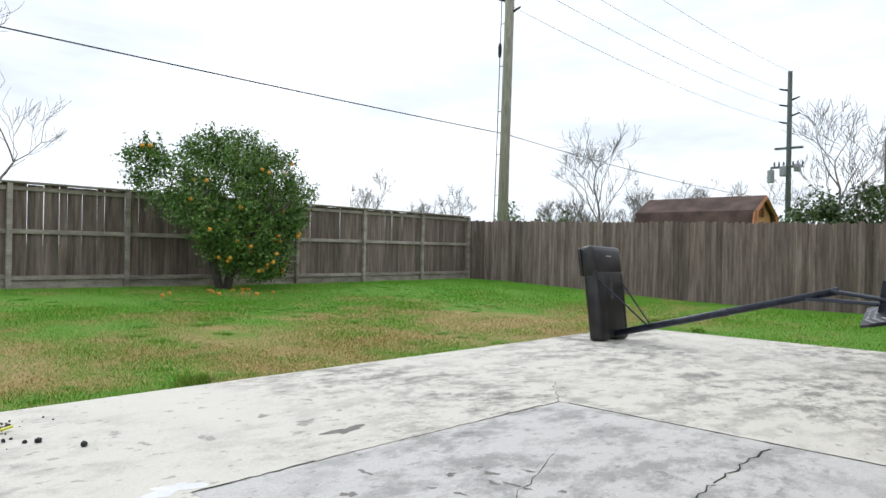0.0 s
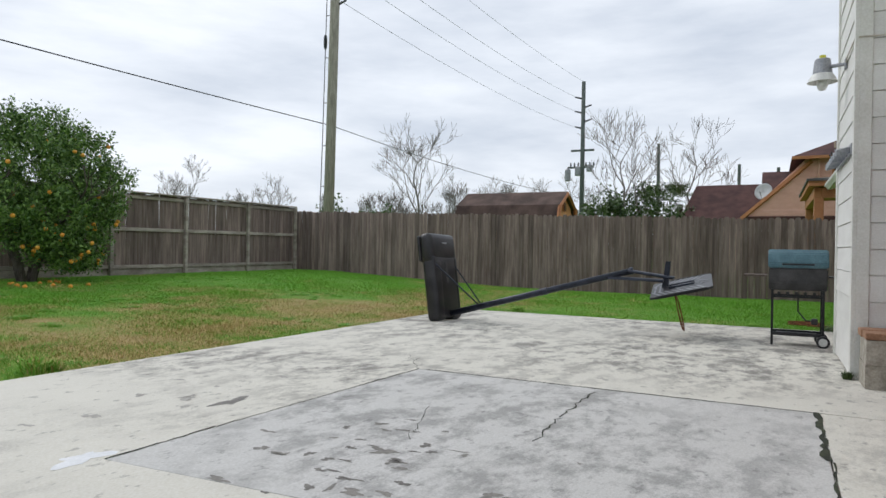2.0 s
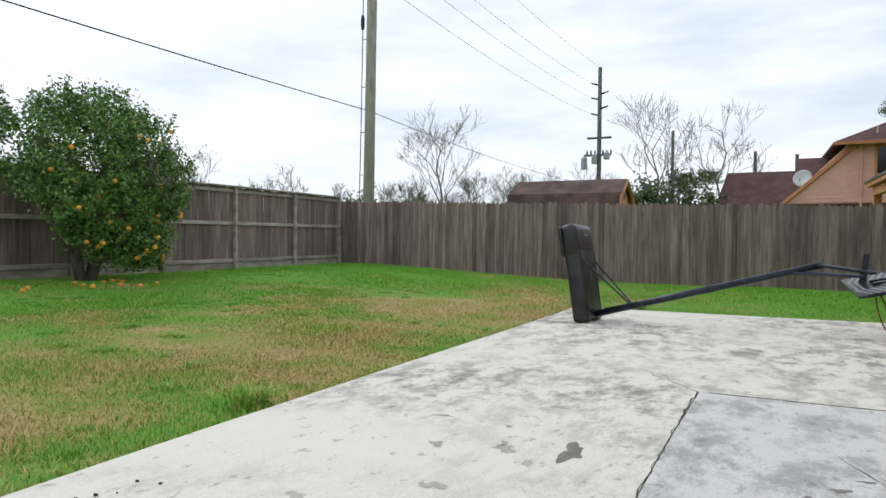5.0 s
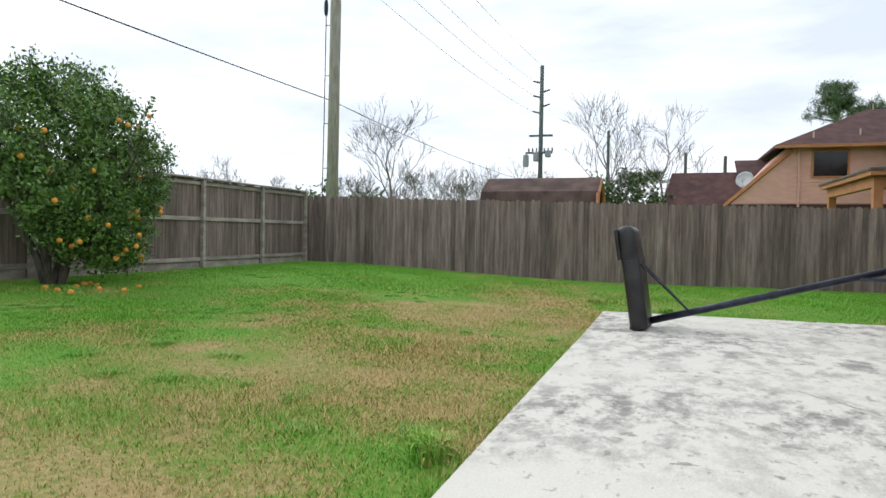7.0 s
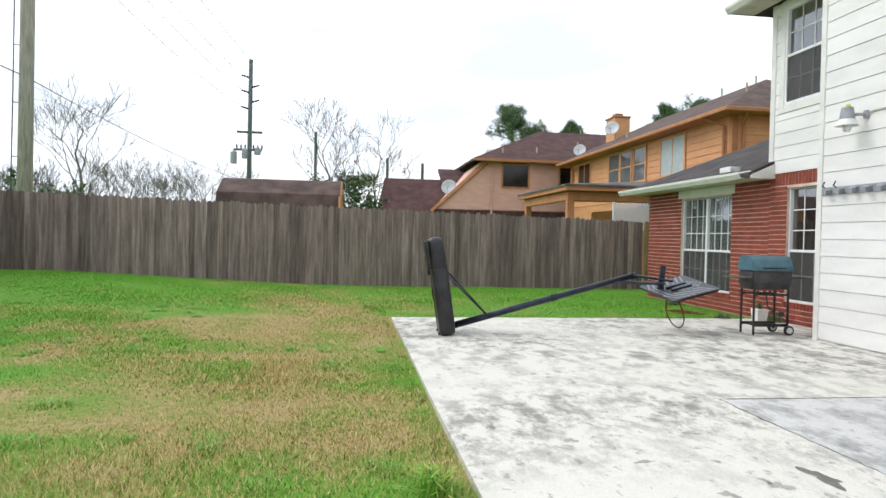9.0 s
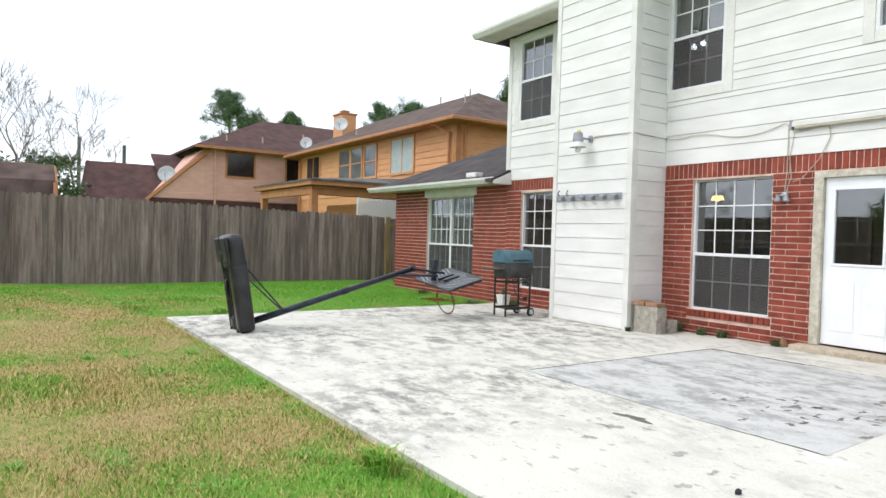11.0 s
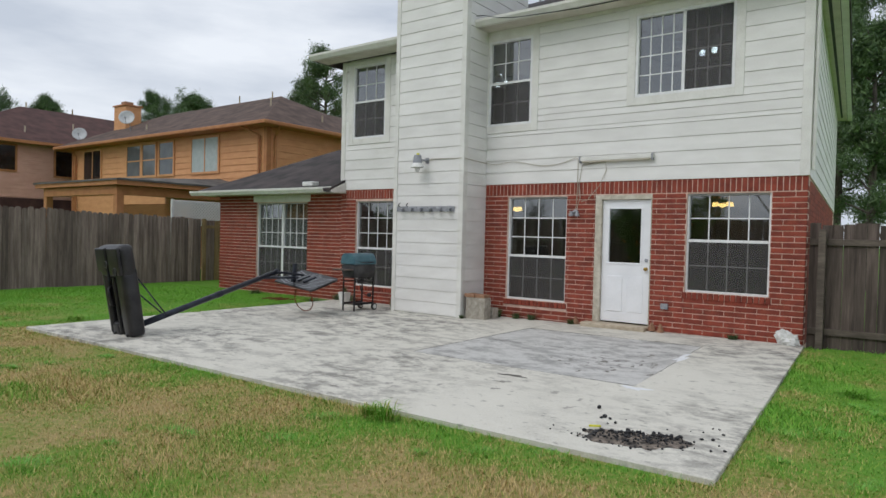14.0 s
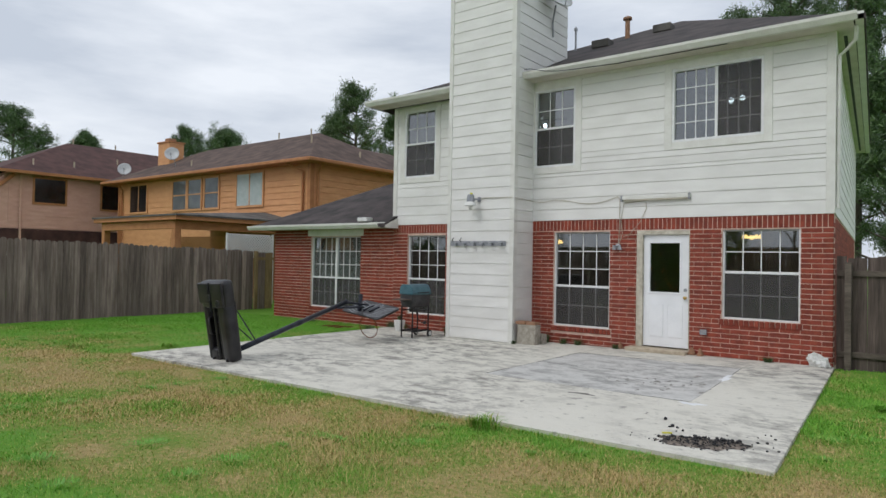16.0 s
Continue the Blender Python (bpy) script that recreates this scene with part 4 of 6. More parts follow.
# one half closed and rounded, the other an open pocket with a hand grip
put("tank_leg", *on_tank(0.215, 0.235, 0.25, 0.215, 0.22, 0.0, 0.92, -0.012, 0.07), smooth=True)
put("tank_side", *on_tank(-0.285, 0.10, 0.11, 0.215, 0.22, 0.02, 0.94, -0.01, 0.045), smooth=True)
put("tank_heel", *on_tank(-0.18, 0.27, 0.25, 0.21, 0.20, 0.0, 0.20, -0.008, 0.06), smooth=True)
put("tank_spine", *on_tank(-0.055, 0.055, 0.05, 0.18, 0.19, 0.05, 0.90, -0.008, 0.025), smooth=True)
put("tank_spine", *on_tank(0.055, 0.045, 0.04, 0.17, 0.18, 0.05, 0.90, -0.004, 0.02), smooth=True)
put("hand_grip", tubed([(-0.21, -0.03, 0.42), (-0.21, -0.10, 0.45), (-0.21, -0.11, 0.56), (-0.21, -0.10, 0.67), (-0.21, -0.03, 0.70)], 0.026, n=8), M_TANK, tank, tilt, smooth=True)
for zz in (0.26, 0.42, 0.60, 0.74):
    put("web", *on_tank(0.0, 0.09, 0.09, 0.08, 0.08, zz, zz + 0.045, -0.02, 0.016), smooth=True)
# raised black discs stand for the shade inside two holes
for hx, hz, r in ((-0.03, 1.03, 0.042), (0.215, 0.93, 0.05)):
    put("recess_shade", lathe([(r, -0.166), (r, -0.158)], (hx, 0, hz), "y", 18), M_CABLE, tank, tilt)
    put("recess_lip", lathe([(r, -0.155), (r * 0.98, -0.169), (r * 1.18, -0.167), (r * 1.3, -0.155)], (hx, 0, hz), "y", 20), M_TANK, tank, tilt, smooth=True)
# black strip standing for the shade of a moulded channel
put("groove_shade", boxed(-0.042, -0.018, -0.163, -0.13, 0.80, 1.03, bevel=0.004), M_CABLE, tank, tilt)
for sx in (-1, 1):
    put("caster", lathe([(0.03, -0.02), (0.035, -0.012), (0.035, 0.012), (0.03, 0.02)], (sx * 0.2, -0.1, 0.036), "x", 14), M_BLACK, tank, tilt)
put("label_plate", boxed(-0.035, 0.035, 0.096, 0.102, 0.55, 0.85, bevel=0.004), M_CHAR, tank, tilt)
put("label_plate", boxed(-0.06, 0.06, 0.094, 0.1, 1.13, 1.15), M_PALEGREY, tank, tilt)

P0, P1 = Vector((-7.62, -5.62, 0.04)), Vector((-7.72, -3.03, 0.745))
pd = (P1 - P0).normalized()
pole = part("pole", tubed([P0, P0 + 0.55 * (P1 - P0), P0 + 0.551 * (P1 - P0), P1], 0.046, 0.042, 14), M_NAVY, hoop, "dark steel pole in sections", True)
part("pole_joint", tubed([P0 + 0.52 * (P1 - P0), P0 + 0.56 * (P1 - P0)], 0.05, 0.05, 14), M_NAVY, pole)
part("pole_cap", tubed([P1 - 0.03 * pd, P1 + 0.02 * pd], 0.05, 0.046, 14), M_NAVY, pole)
for sx in (-1, 1):
    part("brace", tubed([Vector((-7.63 + sx * 0.325, -5.84, 0.86)), Vector((-7.64 + sx * 0.05, -5.18, 0.20))], 0.011, n=6), M_NAVY, hoop, "thin steel brace rod")
BC = Vector((-7.66, -2.40, 0.57))               # middle of the board's back
bu, bv = Vector((1, 0.1, -0.145)).normalized(), Vector((-0.1, 0.955, 0.24)).normalized()
bv = (bv - bv.dot(bu) * bu).normalized()
bn = bu.cross(bv)
bmat = Matrix((bu, bv, bn)).transposed().to_4x4()
bmat.translation = BC
bm = bmesh.new()
W, H = 0.46, 0.37
outline = [(-W, -H * 0.8), (-W * 0.94, -H), (W * 0.94, -H), (W, -H * 0.8), (W, H * 0.85), (W * 0.9, H), (-W * 0.9, H), (-W, H * 0.85)]
prism(bm, [(a, c, -0.014) for a, c in outline], (0, 0, 0.026))
backboard = put("backboard", bm, M_BLACK, hoop, bmat, "black plastic backboard with pale stripe pattern")
for sx in (-1, 1):
    # ribs run lengthwise in the middle and slant outwards to both edges
    for k in range(3):
        a = sx * (0.035 + 0.05 * k)
        put("stripe", boxed(a - 0.011, a + 0.011, -H * 0.2, H * (0.92 - 0.12 * k), 0.0125, 0.016), M_STRIPE, backboard, bmat)
    for k in range(8):
        q = -H * 0.84 + 0.075 * k
        turn = Matrix.Translation((sx * 0.30, q + 0.02, 0)) @ Matrix.Rotation(sx * radians(24), 4, "Z")
        put("stripe", boxed(-0.135, 0.135, -0.012, 0.012, 0.0125, 0.0157), M_STRIPE, backboard, bmat @ turn)
    for k in range(2):
        put("stripe", boxed(sx * 0.1 - 0.09, sx * 0.1 + 0.09, -H * 0.9 + 0.06 * k, -H * 0.9 + 0.06 * k + 0.022, 0.0125, 0.0152), M_STRIPE, backboard, bmat)
for w in (-0.448, 0.448):
    put("board_rim", boxed(w - 0.012, w + 0.012, -H * 0.78, H * 0.82, -0.018, 0.02, bevel=0.004), M_BLACK, backboard, bmat)
for sx in (-1, 1):
    part("arm", tubed([P1 + Vector((sx * 0.05, -0.05, 0.0)), BC + Vector((sx * 0.06 - 0.04, -0.1, 0.10))], 0.02, n=6), M_NAVY, hoop)
    part("arm", tubed([P1 + Vector((sx * 0.05, -0.3, -0.1)), BC + Vector((sx * 0.06 - 0.04, -0.22, 0.06))], 0.02, n=6), M_NAVY, hoop)
    put("bracket", boxed(sx * 0.07 - 0.02, sx * 0.07 + 0.02, -0.15, 0.16, 0.012, 0.04, bevel=0.004), M_NAVY, backboard, bmat)
part("bracket", prism(bmesh.new(), [(-7.80, -2.66, 0.5), (-7.80, -2.58, 0.5), (-7.80, -2.55, 0.88), (-7.80, -2.61, 0.88)], (0.05, 0, 0)), M_NAVY, hoop, "flat adjustment bracket")
RC = BC - bn * 0.335 - bv * 0.10
ring = [RC + 0.225 * (math.cos(a) * bu - math.sin(a) * bn) for a in np.linspace(0, math.tau, 28, endpoint=False)]
rim = part("rim", tubed(ring, 0.009, n=6, closed=True), M_RUST, hoop, "rusty orange rim")
for sx in (-1, 1):
    part("rim_brace", tubed([BC + bu * sx * 0.1 - bn * 0.01 - bv * 0.1, RC + 0.225 * (sx * 0.75 * bu + 0.66 * bn), RC + 0.21 * (sx * 0.97 * bu)], 0.007, n=6), M_RUST, rim)
for k in range(9):
    a = math.radians(30 + k * 15 + 180)
    part("net_hook", tubed([RC + 0.22 * (math.cos(a) * bu - math.sin(a) * bn * -1), RC + 0.2 * (math.cos(a) * bu - math.sin(a) * bn * -1) - bv * 0.02], 0.004, n=4), M_RUST, rim)


# ---------------------------------------------------------------- grill
GZ = patio_z(-7.6)
grill = thing("barbecue_grill", (-7.6, -1.1, GZ), "black cart barbecue grill with closed teal lid", "grill")
gy0, gy1, gx0, gx1 = -1.42, -0.80, -7.80, -7.42
bm = bmesh.new()
prof = [(gx0, 0.905), (gx1, 0.905), (gx1 + 0.005, 0.96), (gx1 - 0.05, 1.075), (gx1 - 0.11, 1.12), (gx0 + 0.08, 1.12), (gx0 + 0.02, 1.075), (gx0 - 0.005, 0.96)]
prism(bm, [(a, gy0, c + GZ) for a, c in prof], (0, gy1 - gy0, 0))
bmesh.ops.bevel(bm, geom=bm.edges[:], offset=0.012, segments=2, affect="EDGES")
lid = part("lid", bm, M_TEAL, grill, "teal enamelled lid")
part("lid_handle", tubed([(gx1 + 0.01, gy0 + 0.15, GZ + 0.95), (gx1 + 0.05, gy0 + 0.15, GZ + 0.95), (gx1 + 0.05, gy1 - 0.15, GZ + 0.95), (gx1 + 0.01, gy1 - 0.15, GZ + 0.95)], 0.01, n=6), M_BLACKSTEEL, lid)
bm = bmesh.new()
prof = [(gx0 + 0.01, 0.90), (gx1 - 0.01, 0.90), (gx1 - 0.02, 0.74), (gx1 - 0.07, 0.645), (gx0 + 0.07, 0.645), (gx0 + 0.02, 0.74)]
prism(bm, [(a, gy0 + 0.01, c + GZ) for a, c in prof], (0, gy1 - gy0 - 0.02, 0))
bmesh.ops.bevel(bm, geom=bm.edges[:], offset=0.012, segments=2, affect="EDGES")
part("firebox", bm, M_CHAR, grill)
for k in range(5):
    part("knob", lathe([(0.018, 0.0), (0.018, 0.02), (0.012, 0.03)], (gx1 - 0.06, gy0 + 0.12 + 0.09 * k, GZ + 0.6), "z", 10), M_BLACK, grill)
for lx in (gx0 + 0.04, gx1 - 0.04):
    for ly in (gy0 + 0.05, gy1 - 0.05):
        low = 0.0 if ly < -1.1 else 0.06
        part("leg", boxed(lx - 0.013, lx + 0.013, ly - 0.013, ly + 0.013, GZ + low, GZ + 0.66, bevel=0.003), M_BLACKSTEEL, grill)
    part("cross_rail", boxed(lx - 0.012, lx + 0.012, gy0 + 0.06, gy1 - 0.06, GZ + 0.12, GZ + 0.16, bevel=0.003), M_BLACKSTEEL, grill)
    part("cross_rail", boxed(lx - 0.01, lx + 0.01, gy0 + 0.06, gy1 - 0.06, GZ + 0.56, GZ + 0.585, bevel=0.003), M_BLACKSTEEL, grill)
    wheel = part("wheel", lathe([(0.05, -0.02), (0.07, -0.016), (0.07, 0.016), (0.05, 0.02)], (lx + (0.035 if lx > -7.6 else -0.035), gy1 - 0.05, GZ + 0.07), "x", 20), M_BLACK, grill)
    part("hub", lathe([(0.045, -0.023), (0.045, 0.023)], (lx + (0.035 if lx > -7.6 else -0.035), gy1 - 0.05, GZ + 0.07), "x", 16), M_WHITEPL, wheel, "white wheel hub")
part("bottom_shelf", boxed(gx0 + 0.03, gx1 - 0.03, gy0 + 0.1, gy1 - 0.1, GZ + 0.125, GZ + 0.14), M_BLACKSTEEL, grill)
part("side_table", boxed(gx0 + 0.03, gx1 - 0.03, gy0 - 0.26, gy0 - 0.005, GZ + 0.80, GZ + 0.82, bevel=0.004), M_WOOD3, grill, "worn wooden side shelf")
part("side_table", boxed(gx0 + 0.06, gx1 - 0.06, gy1 + 0.005, gy1 + 0.2, GZ + 0.80, GZ + 0.815, bevel=0.004), M_BLACKSTEEL, grill)
part("gas_hose", tubed([(-7.6, -1.1, GZ + 0.6), (-7.55, -1.1, GZ + 0.4), (-7.5, -1.02, GZ + 0.3), (-7.48, -0.95, GZ + 0.3)], 0.009, n=6), M_CABLE, grill)
part("regulator", boxed(-7.51, -7.45, -0.97, -0.9, GZ + 0.26, GZ + 0.33, bevel=0.015, seg=2), M_BLACK, grill)

pot = thing("flower_pot", (-8.55, -0.55, patio_z(-8.5)), "pale square planter with green sprouts", "planter")
pz = patio_z(-8.5)
bm = box(bmesh.new(), -8.65, -8.45, -0.65, -0.45, pz, pz + 0.26)
for v in bm.verts:
    if v.co.z < pz + 0.1:
        v.co.x += 0.03 * (1 if v.co.x < -8.55 else -1)
        v.co.y += 0.03 * (1 if v.co.y < -0.55 else -1)
bmesh.ops.bevel(bm, geom=bm.edges[:], offset=0.008, segments=1, affect="EDGES")
part("planter", bm, M_WHITEPL, pot)


def tuft(x, y, z, n, height, spread, seed):
    """Arching blades of a weed clump."""
    rnd = random.Random(seed)
    out = []
    for _ in range(n):
        a, s = rnd.uniform(0, math.tau), rnd.uniform(0.2, 1)
        bx, by = x + spread * 0.35 * rnd.uniform(-1, 1), y + spread * 0.35 * rnd.uniform(-1, 1)
        h, dx, dy = height * rnd.uniform(0.5, 1.1), spread * s * math.cos(a), spread * s * math.sin(a)
        w = 0.002 + 0.003 * rnd.random()
        px, py = -math.sin(a) * w, math.cos(a) * w
        m = (bx + 0.4 * dx, by + 0.4 * dy, z + h * 0.7)
        out += [(bx - px, by - py, z), (bx + px, by + py, z), (m[0] + px, m[1] + py, m[2]), (m[0] - px, m[1] - py, m[2])]
        out += [(m[0] - px, m[1] - py, m[2]), (m[0] + px, m[1] + py, m[2]), (bx + dx, by + dy, z + h * (1 - 0.3 * s)), (bx + dx, by + dy, z + h * (1 - 0.3 * s))]
    return np.array(out)


hang(new("sprouts", raw_mesh("sprouts", tuft(-8.55, -0.55, pz + 0.24, 60, 0.16, 0.1, 3), 4, M_SHRUB)), pot)
WEEDS = [(-5.0, -0.14, 0.16, 0.14), (-4.6, -0.12, 0.1, 0.1), (-4.3, -0.1, 0.1, 0.1), (-3.5, -0.12, 0.08, 0.1), (-7.1, -0.62, 0.22, 0.12), (-5.33, -0.8, 0.06, 0.06), (-0.9, -0.1, 0.07, 0.1), (-2.04, -6.56, 0.2, 0.22), (-2.2, -6.55, 0.14, 0.15), (-9.45, -0.6, 0.12, 0.2), (-9.55, -1.6, 0.1, 0.2), (-9.4, -3.5, 0.09, 0.2), (-8.9, -0.05, 0.15, 0.2), (-9.3, 0.0, 0.14, 0.2), (-12.0, -0.2, 0.1, 0.25), (-11, -6.6, 0.12, 0.3), (-9.9, -5.4, 0.12, 0.3), (0.9, -3.0, 0.12, 0.3), (1.5, -1.4, 0.12, 0.3)]
for i, (wx, wy, wh, ws) in enumerate(WEEDS):
    wz = patio_z(wx) if wy > PY0 and PX0 < wx < 0.2 else ground_z(wx, wy)
    tagged(new("weed_clump", raw_mesh("weed_clump", tuft(wx, wy, wz, 110, wh * (1.25 if wy > -1 else 0.95), ws * (1.5 if wy > -1 else 1.0), 30 + i), 4, M_BLADE if wy < -1 else M_SHRUB)), "clump of fresh green weeds at the slab edge", "weeds", "weeds along the slab")


# ---------------------------------------------------------------- wall fittings
lamp = thing("wall_lamp", (-6.26, CY0, 2.8), "grey barn-style security light on the chimney", "wall lamp")
lx, ly, lz = -6.30, CY0 - 0.20, 2.80
part("arm", tubed([(-6.22, CY0, 2.84), (-6.24, CY0 - 0.08, 2.84), (lx, ly, 2.84)], 0.018, n=8), M_GREYMETAL, lamp)
part("wall_plate", boxed(-6.26, -6.18, CY0 - 0.02, CY0 + 0.0, 2.79, 2.89, bevel=0.005), M_GREYMETAL, lamp)
part("housing", lathe([(0.001, 0.13), (0.06, 0.13), (0.07, 0.12), (0.088, -0.02)], (lx, ly, lz), "z", 18), M_GREYMETAL, lamp)
part("reflector", lathe([(0.088, -0.02), (0.10, -0.03), (0.135, -0.10), (0.13, -0.10), (0.09, -0.03), (0.001, -0.022)], (lx, ly, lz), "z", 24), M_WHITEPL, lamp, "ribbed white reflector")
part("bulb", lathe([(0.02, -0.05), (0.045, -0.09), (0.048, -0.14), (0.03, -0.175), (0.001, -0.182)], (lx, ly, lz), "z", 14), M_WHITEPL, lamp, "pale glass bulb", True)
part("photocell", lathe([(0.03, 0.13), (0.03, 0.16), (0.024, 0.165)], (lx + 0.01, ly, lz), "z", 12), M_YELLOW, lamp)

rack = thing("tool_rack", (-6.25, CY0, 1.92), "grey metal tool rack with slanted clips", "tool rack")
part("rail", boxed(-6.94, -5.56, CY0 - 0.016, CY0 - 0.002, 1.885, 1.985, bevel=0.003), M_PALEGREY, rack)
for k in range(6):
    xk = -6.80 + k * 0.225
    bm = bmesh.new()
    prism(bm, [(xk - 0.07, CY0 - 0.016, 1.98), (xk + 0.05, CY0 - 0.016, 1.96), (xk + 0.07, CY0 - 0.12, 1.93), (xk + 0.01, CY0 - 0.13, 1.945)], (0.0, 0.0, -0.055))
    part("clip", bm, M_GREYMETAL, rack)
for k in (0, 1):
    part("hook", tubed([(-6.85 + 0.2 * k, CY0 - 0.03, 1.97), (-6.86 + 0.2 * k, CY0 - 0.07, 2.0), (-6.80 + 0.2 * k, CY0 - 0.09, 2.05)], 0.009, n=6), M_BLACKSTEEL, rack)

tubelamp = thing("fluorescent_light", (-2.82, -0.02, 2.8), "old cream fluorescent strip light above the door", "wall lamp")
part("housing", boxed(-3.46, -2.18, -0.085, -0.018, 2.77, 2.84, bevel=0.01, seg=2), M_TRIM, tubelamp)
part("tube", tubed([(-3.4, -0.07, 2.755), (-2.24, -0.07, 2.755)], 0.016, n=10), M_BEIGE, tubelamp)
for ex in (-3.45, -2.2):
    part("end_cap", boxed(ex - 0.015, ex + 0.015, -0.09, -0.02, 2.74, 2.85, bevel=0.005), M_GREYMETAL, tubelamp)

cord = thing("power_cord", (-4, -0.02, 2.8), "loose beige cord strung across the wall", "cord")


def sag(a, c, drop, n=10):
    a, c = Vector(a), Vector(c)
    return [a.lerp(c, i / n) - Vector((0, 0, 4 * drop * (i / n) * (1 - i / n))) for i in range(n + 1)]


part("cord_run", tubed([(-6.2, CY0 - 0.012, 2.84), (-6.1, CY0 - 0.012, 2.87), (-5.42, CY0 - 0.012, 2.85), (-5.365, CY0 + 0.02, 2.85), (-5.365, -0.03, 2.82), (-5.2, -0.03, 2.8)] + sag((-5.1, -0.03, 2.8), (-4.6, -0.03, 2.8), -0.03, 6) + sag((-4.55, -0.03, 2.8), (-3.55, -0.03, 2.84), 0.09) + [(-3.5, -0.03, 2.8), (-3.5, -0.035, 2.2), (-3.52, -0.035, 1.95)], 0.006, n=5), M_BEIGE, cord)
part("cord_run", tubed([(-3.1, -0.03, 2.74), (-3.42, -0.035, 2.7), (-3.47, -0.035, 2.4), (-3.44, -0.04, 2.15), (-3.5, -0.04, 1.95)], 0.006, n=5), M_BEIGE, cord)
part("cord_run", tubed([(-3.4, -0.03, 2.72), (-3.0, -0.03, 2.74), (-2.98, -0.035, 2.6), (-3.1, -0.035, 2.35), (-3.3, -0.04, 2.12), (-3.42, -0.04, 2.08)], 0.006, n=5), M_BEIGE, cord)
flood = thing("flood_light", (-3.52, 0, 1.88), "small twin flood lamp hanging on cords", "wall lamp")
part("junction_box", lathe([(0.05, 0.0), (0.05, -0.035), (0.03, -0.045)], (-3.52, -0.012, 1.9), "y", 14), M_GREYMETAL, flood)
for sx in (-1, 1):
    part("lamp_head", lathe([(0.02, 0.06), (0.025, 0.03), (0.045, -0.02), (0.04, -0.03)], (-3.52 + sx * 0.055, -0.09, 1.86), "z", 12), M_PALEGREY, flood)
    part("socket_arm", tubed([(-3.52, -0.05, 1.9), (-3.52 + sx * 0.05, -0.09, 1.91)], 0.012, n=6), M_GREYMETAL, flood)
outlet = tagged(part("outlet", boxed(-2.01, -1.89, -0.045, -0.008, 0.36, 0.45, bevel=0.006), M_PALEGREY), "grey weatherproof outlet cover on the brick", "outlet")

dish = thing("satellite_dish", (-5.3, 0.6, 6.5), "pale grey satellite dish on an arm beside the chimney", "satellite dish")


def dish_parts(own, at, face, radius, mast):
    f = Vector(face).normalized()
    m = f.to_track_quat("Z", "Y").to_matrix().to_4x4()
    m.translation = at
    put("reflector", lathe([(0.001, 0.0), (radius * 0.5, 0.02), (radius * 0.85, 0.06), (radius, 0.1), (radius, 0.115), (radius * 0.8, 0.07), (0.001, 0.02)], (0, 0, 0), "z", 28), M_PALEDISH, own, m, smooth=True)
    put("feed_arm", tubed([(0, -radius, 0.1), (0, -radius * 0.5, radius * 1.1)], 0.012, n=6), M_GREYMETAL, own, m)
    put("feed_horn", lathe([(0.03, -0.05), (0.04, 0.05)], (0, -radius * 0.45, radius * 1.1), "z", 10), M_GREYMETAL, own, m)
    part("mast", tubed(mast, 0.02, n=8), M_GREYMETAL, own)


M_PALEDISH = surface("dish_paint", (0.45, 0.46, 0.47), (0.55, 0.56, 0.57), 4, 0.4, 0.02)
dish_parts(dish, (-5.2, 0.5, 7.14), (0.75, -0.3, 0.6), 0.33, [(-5.37, 0.7, 6.45), (-5.36, 0.65, 6.75), (-5.22, 0.52, 7.05)])

for vx, vy, vz, r, h, nm, lb in ((-4.9, 3.6, 7.14, 0.06, 0.45, "roof_vent", "rusty metal vent pipe on the roof"), (-6.0, 3.0, 6.87, 0.025, 0.5, "roof_pipe", "thin grey vent pipe on the roof")):
    v = thing(nm, (vx, vy, vz), lb, "vent pipe")
    part("pipe", tubed([(vx, vy, vz - 0.1), (vx, vy, vz + h)], r, n=10), M_PAVER if r > 0.05 else M_GREYMETAL, v)
    part("vent_cap", lathe([(r * 1.8, h), (r * 1.8, h + 0.05), (0.01, h + 0.1)], (vx, vy, vz), "z", 12), M_PAVER if r > 0.05 else M_GREYMETAL, v)
for vx, vy in ((-5.1, 2.6), (-4.0, 3.6)):
    vz = ez + (8.02 - ez) / 6.02 * (vy - EY)
    tagged(part("roof_vent", boxed(vx - 0.22, vx + 0.22, vy - 0.15, vy + 0.15, vz - 0.05, vz + 0.14, bevel=0.02), M_GREYROOF), "low grey box vent on the roof", "roof vent", "box vents on the roof")

tagged(part("roof_bracket", boxed(-10.25, -9.9, -0.3, -0.1, WZ + 0.06, WZ + 0.16, bevel=0.01), M_WHITEPL), "white metal piece lying on the wing roof edge", "metal piece")


# ---------------------------------------------------------------- loose things on the patio
blocks = thing("cinder_blocks", (-5.1, -0.5, patio_z(-5.1)), "stacked grey cinder blocks in the chimney corner", "cinder block")
bz = patio_z(-5.1)


def block(x0, x1, y0, y1, z0):
    bm = bmesh.new()
    t = 0.03
    xm = (x0 + x1) / 2
    for b in ((x0, x1, y0, y0 + t), (x0, x1, y1 - t, y1), (x0, x0 + t, y0 + t, y1 - t), (x1 - t, x1, y0 + t, y1 - t), (xm - t / 2, xm + t / 2, y0 + t, y1 - t)):
        box(bm, *b, z0, z0 + 0.19)
    return bm


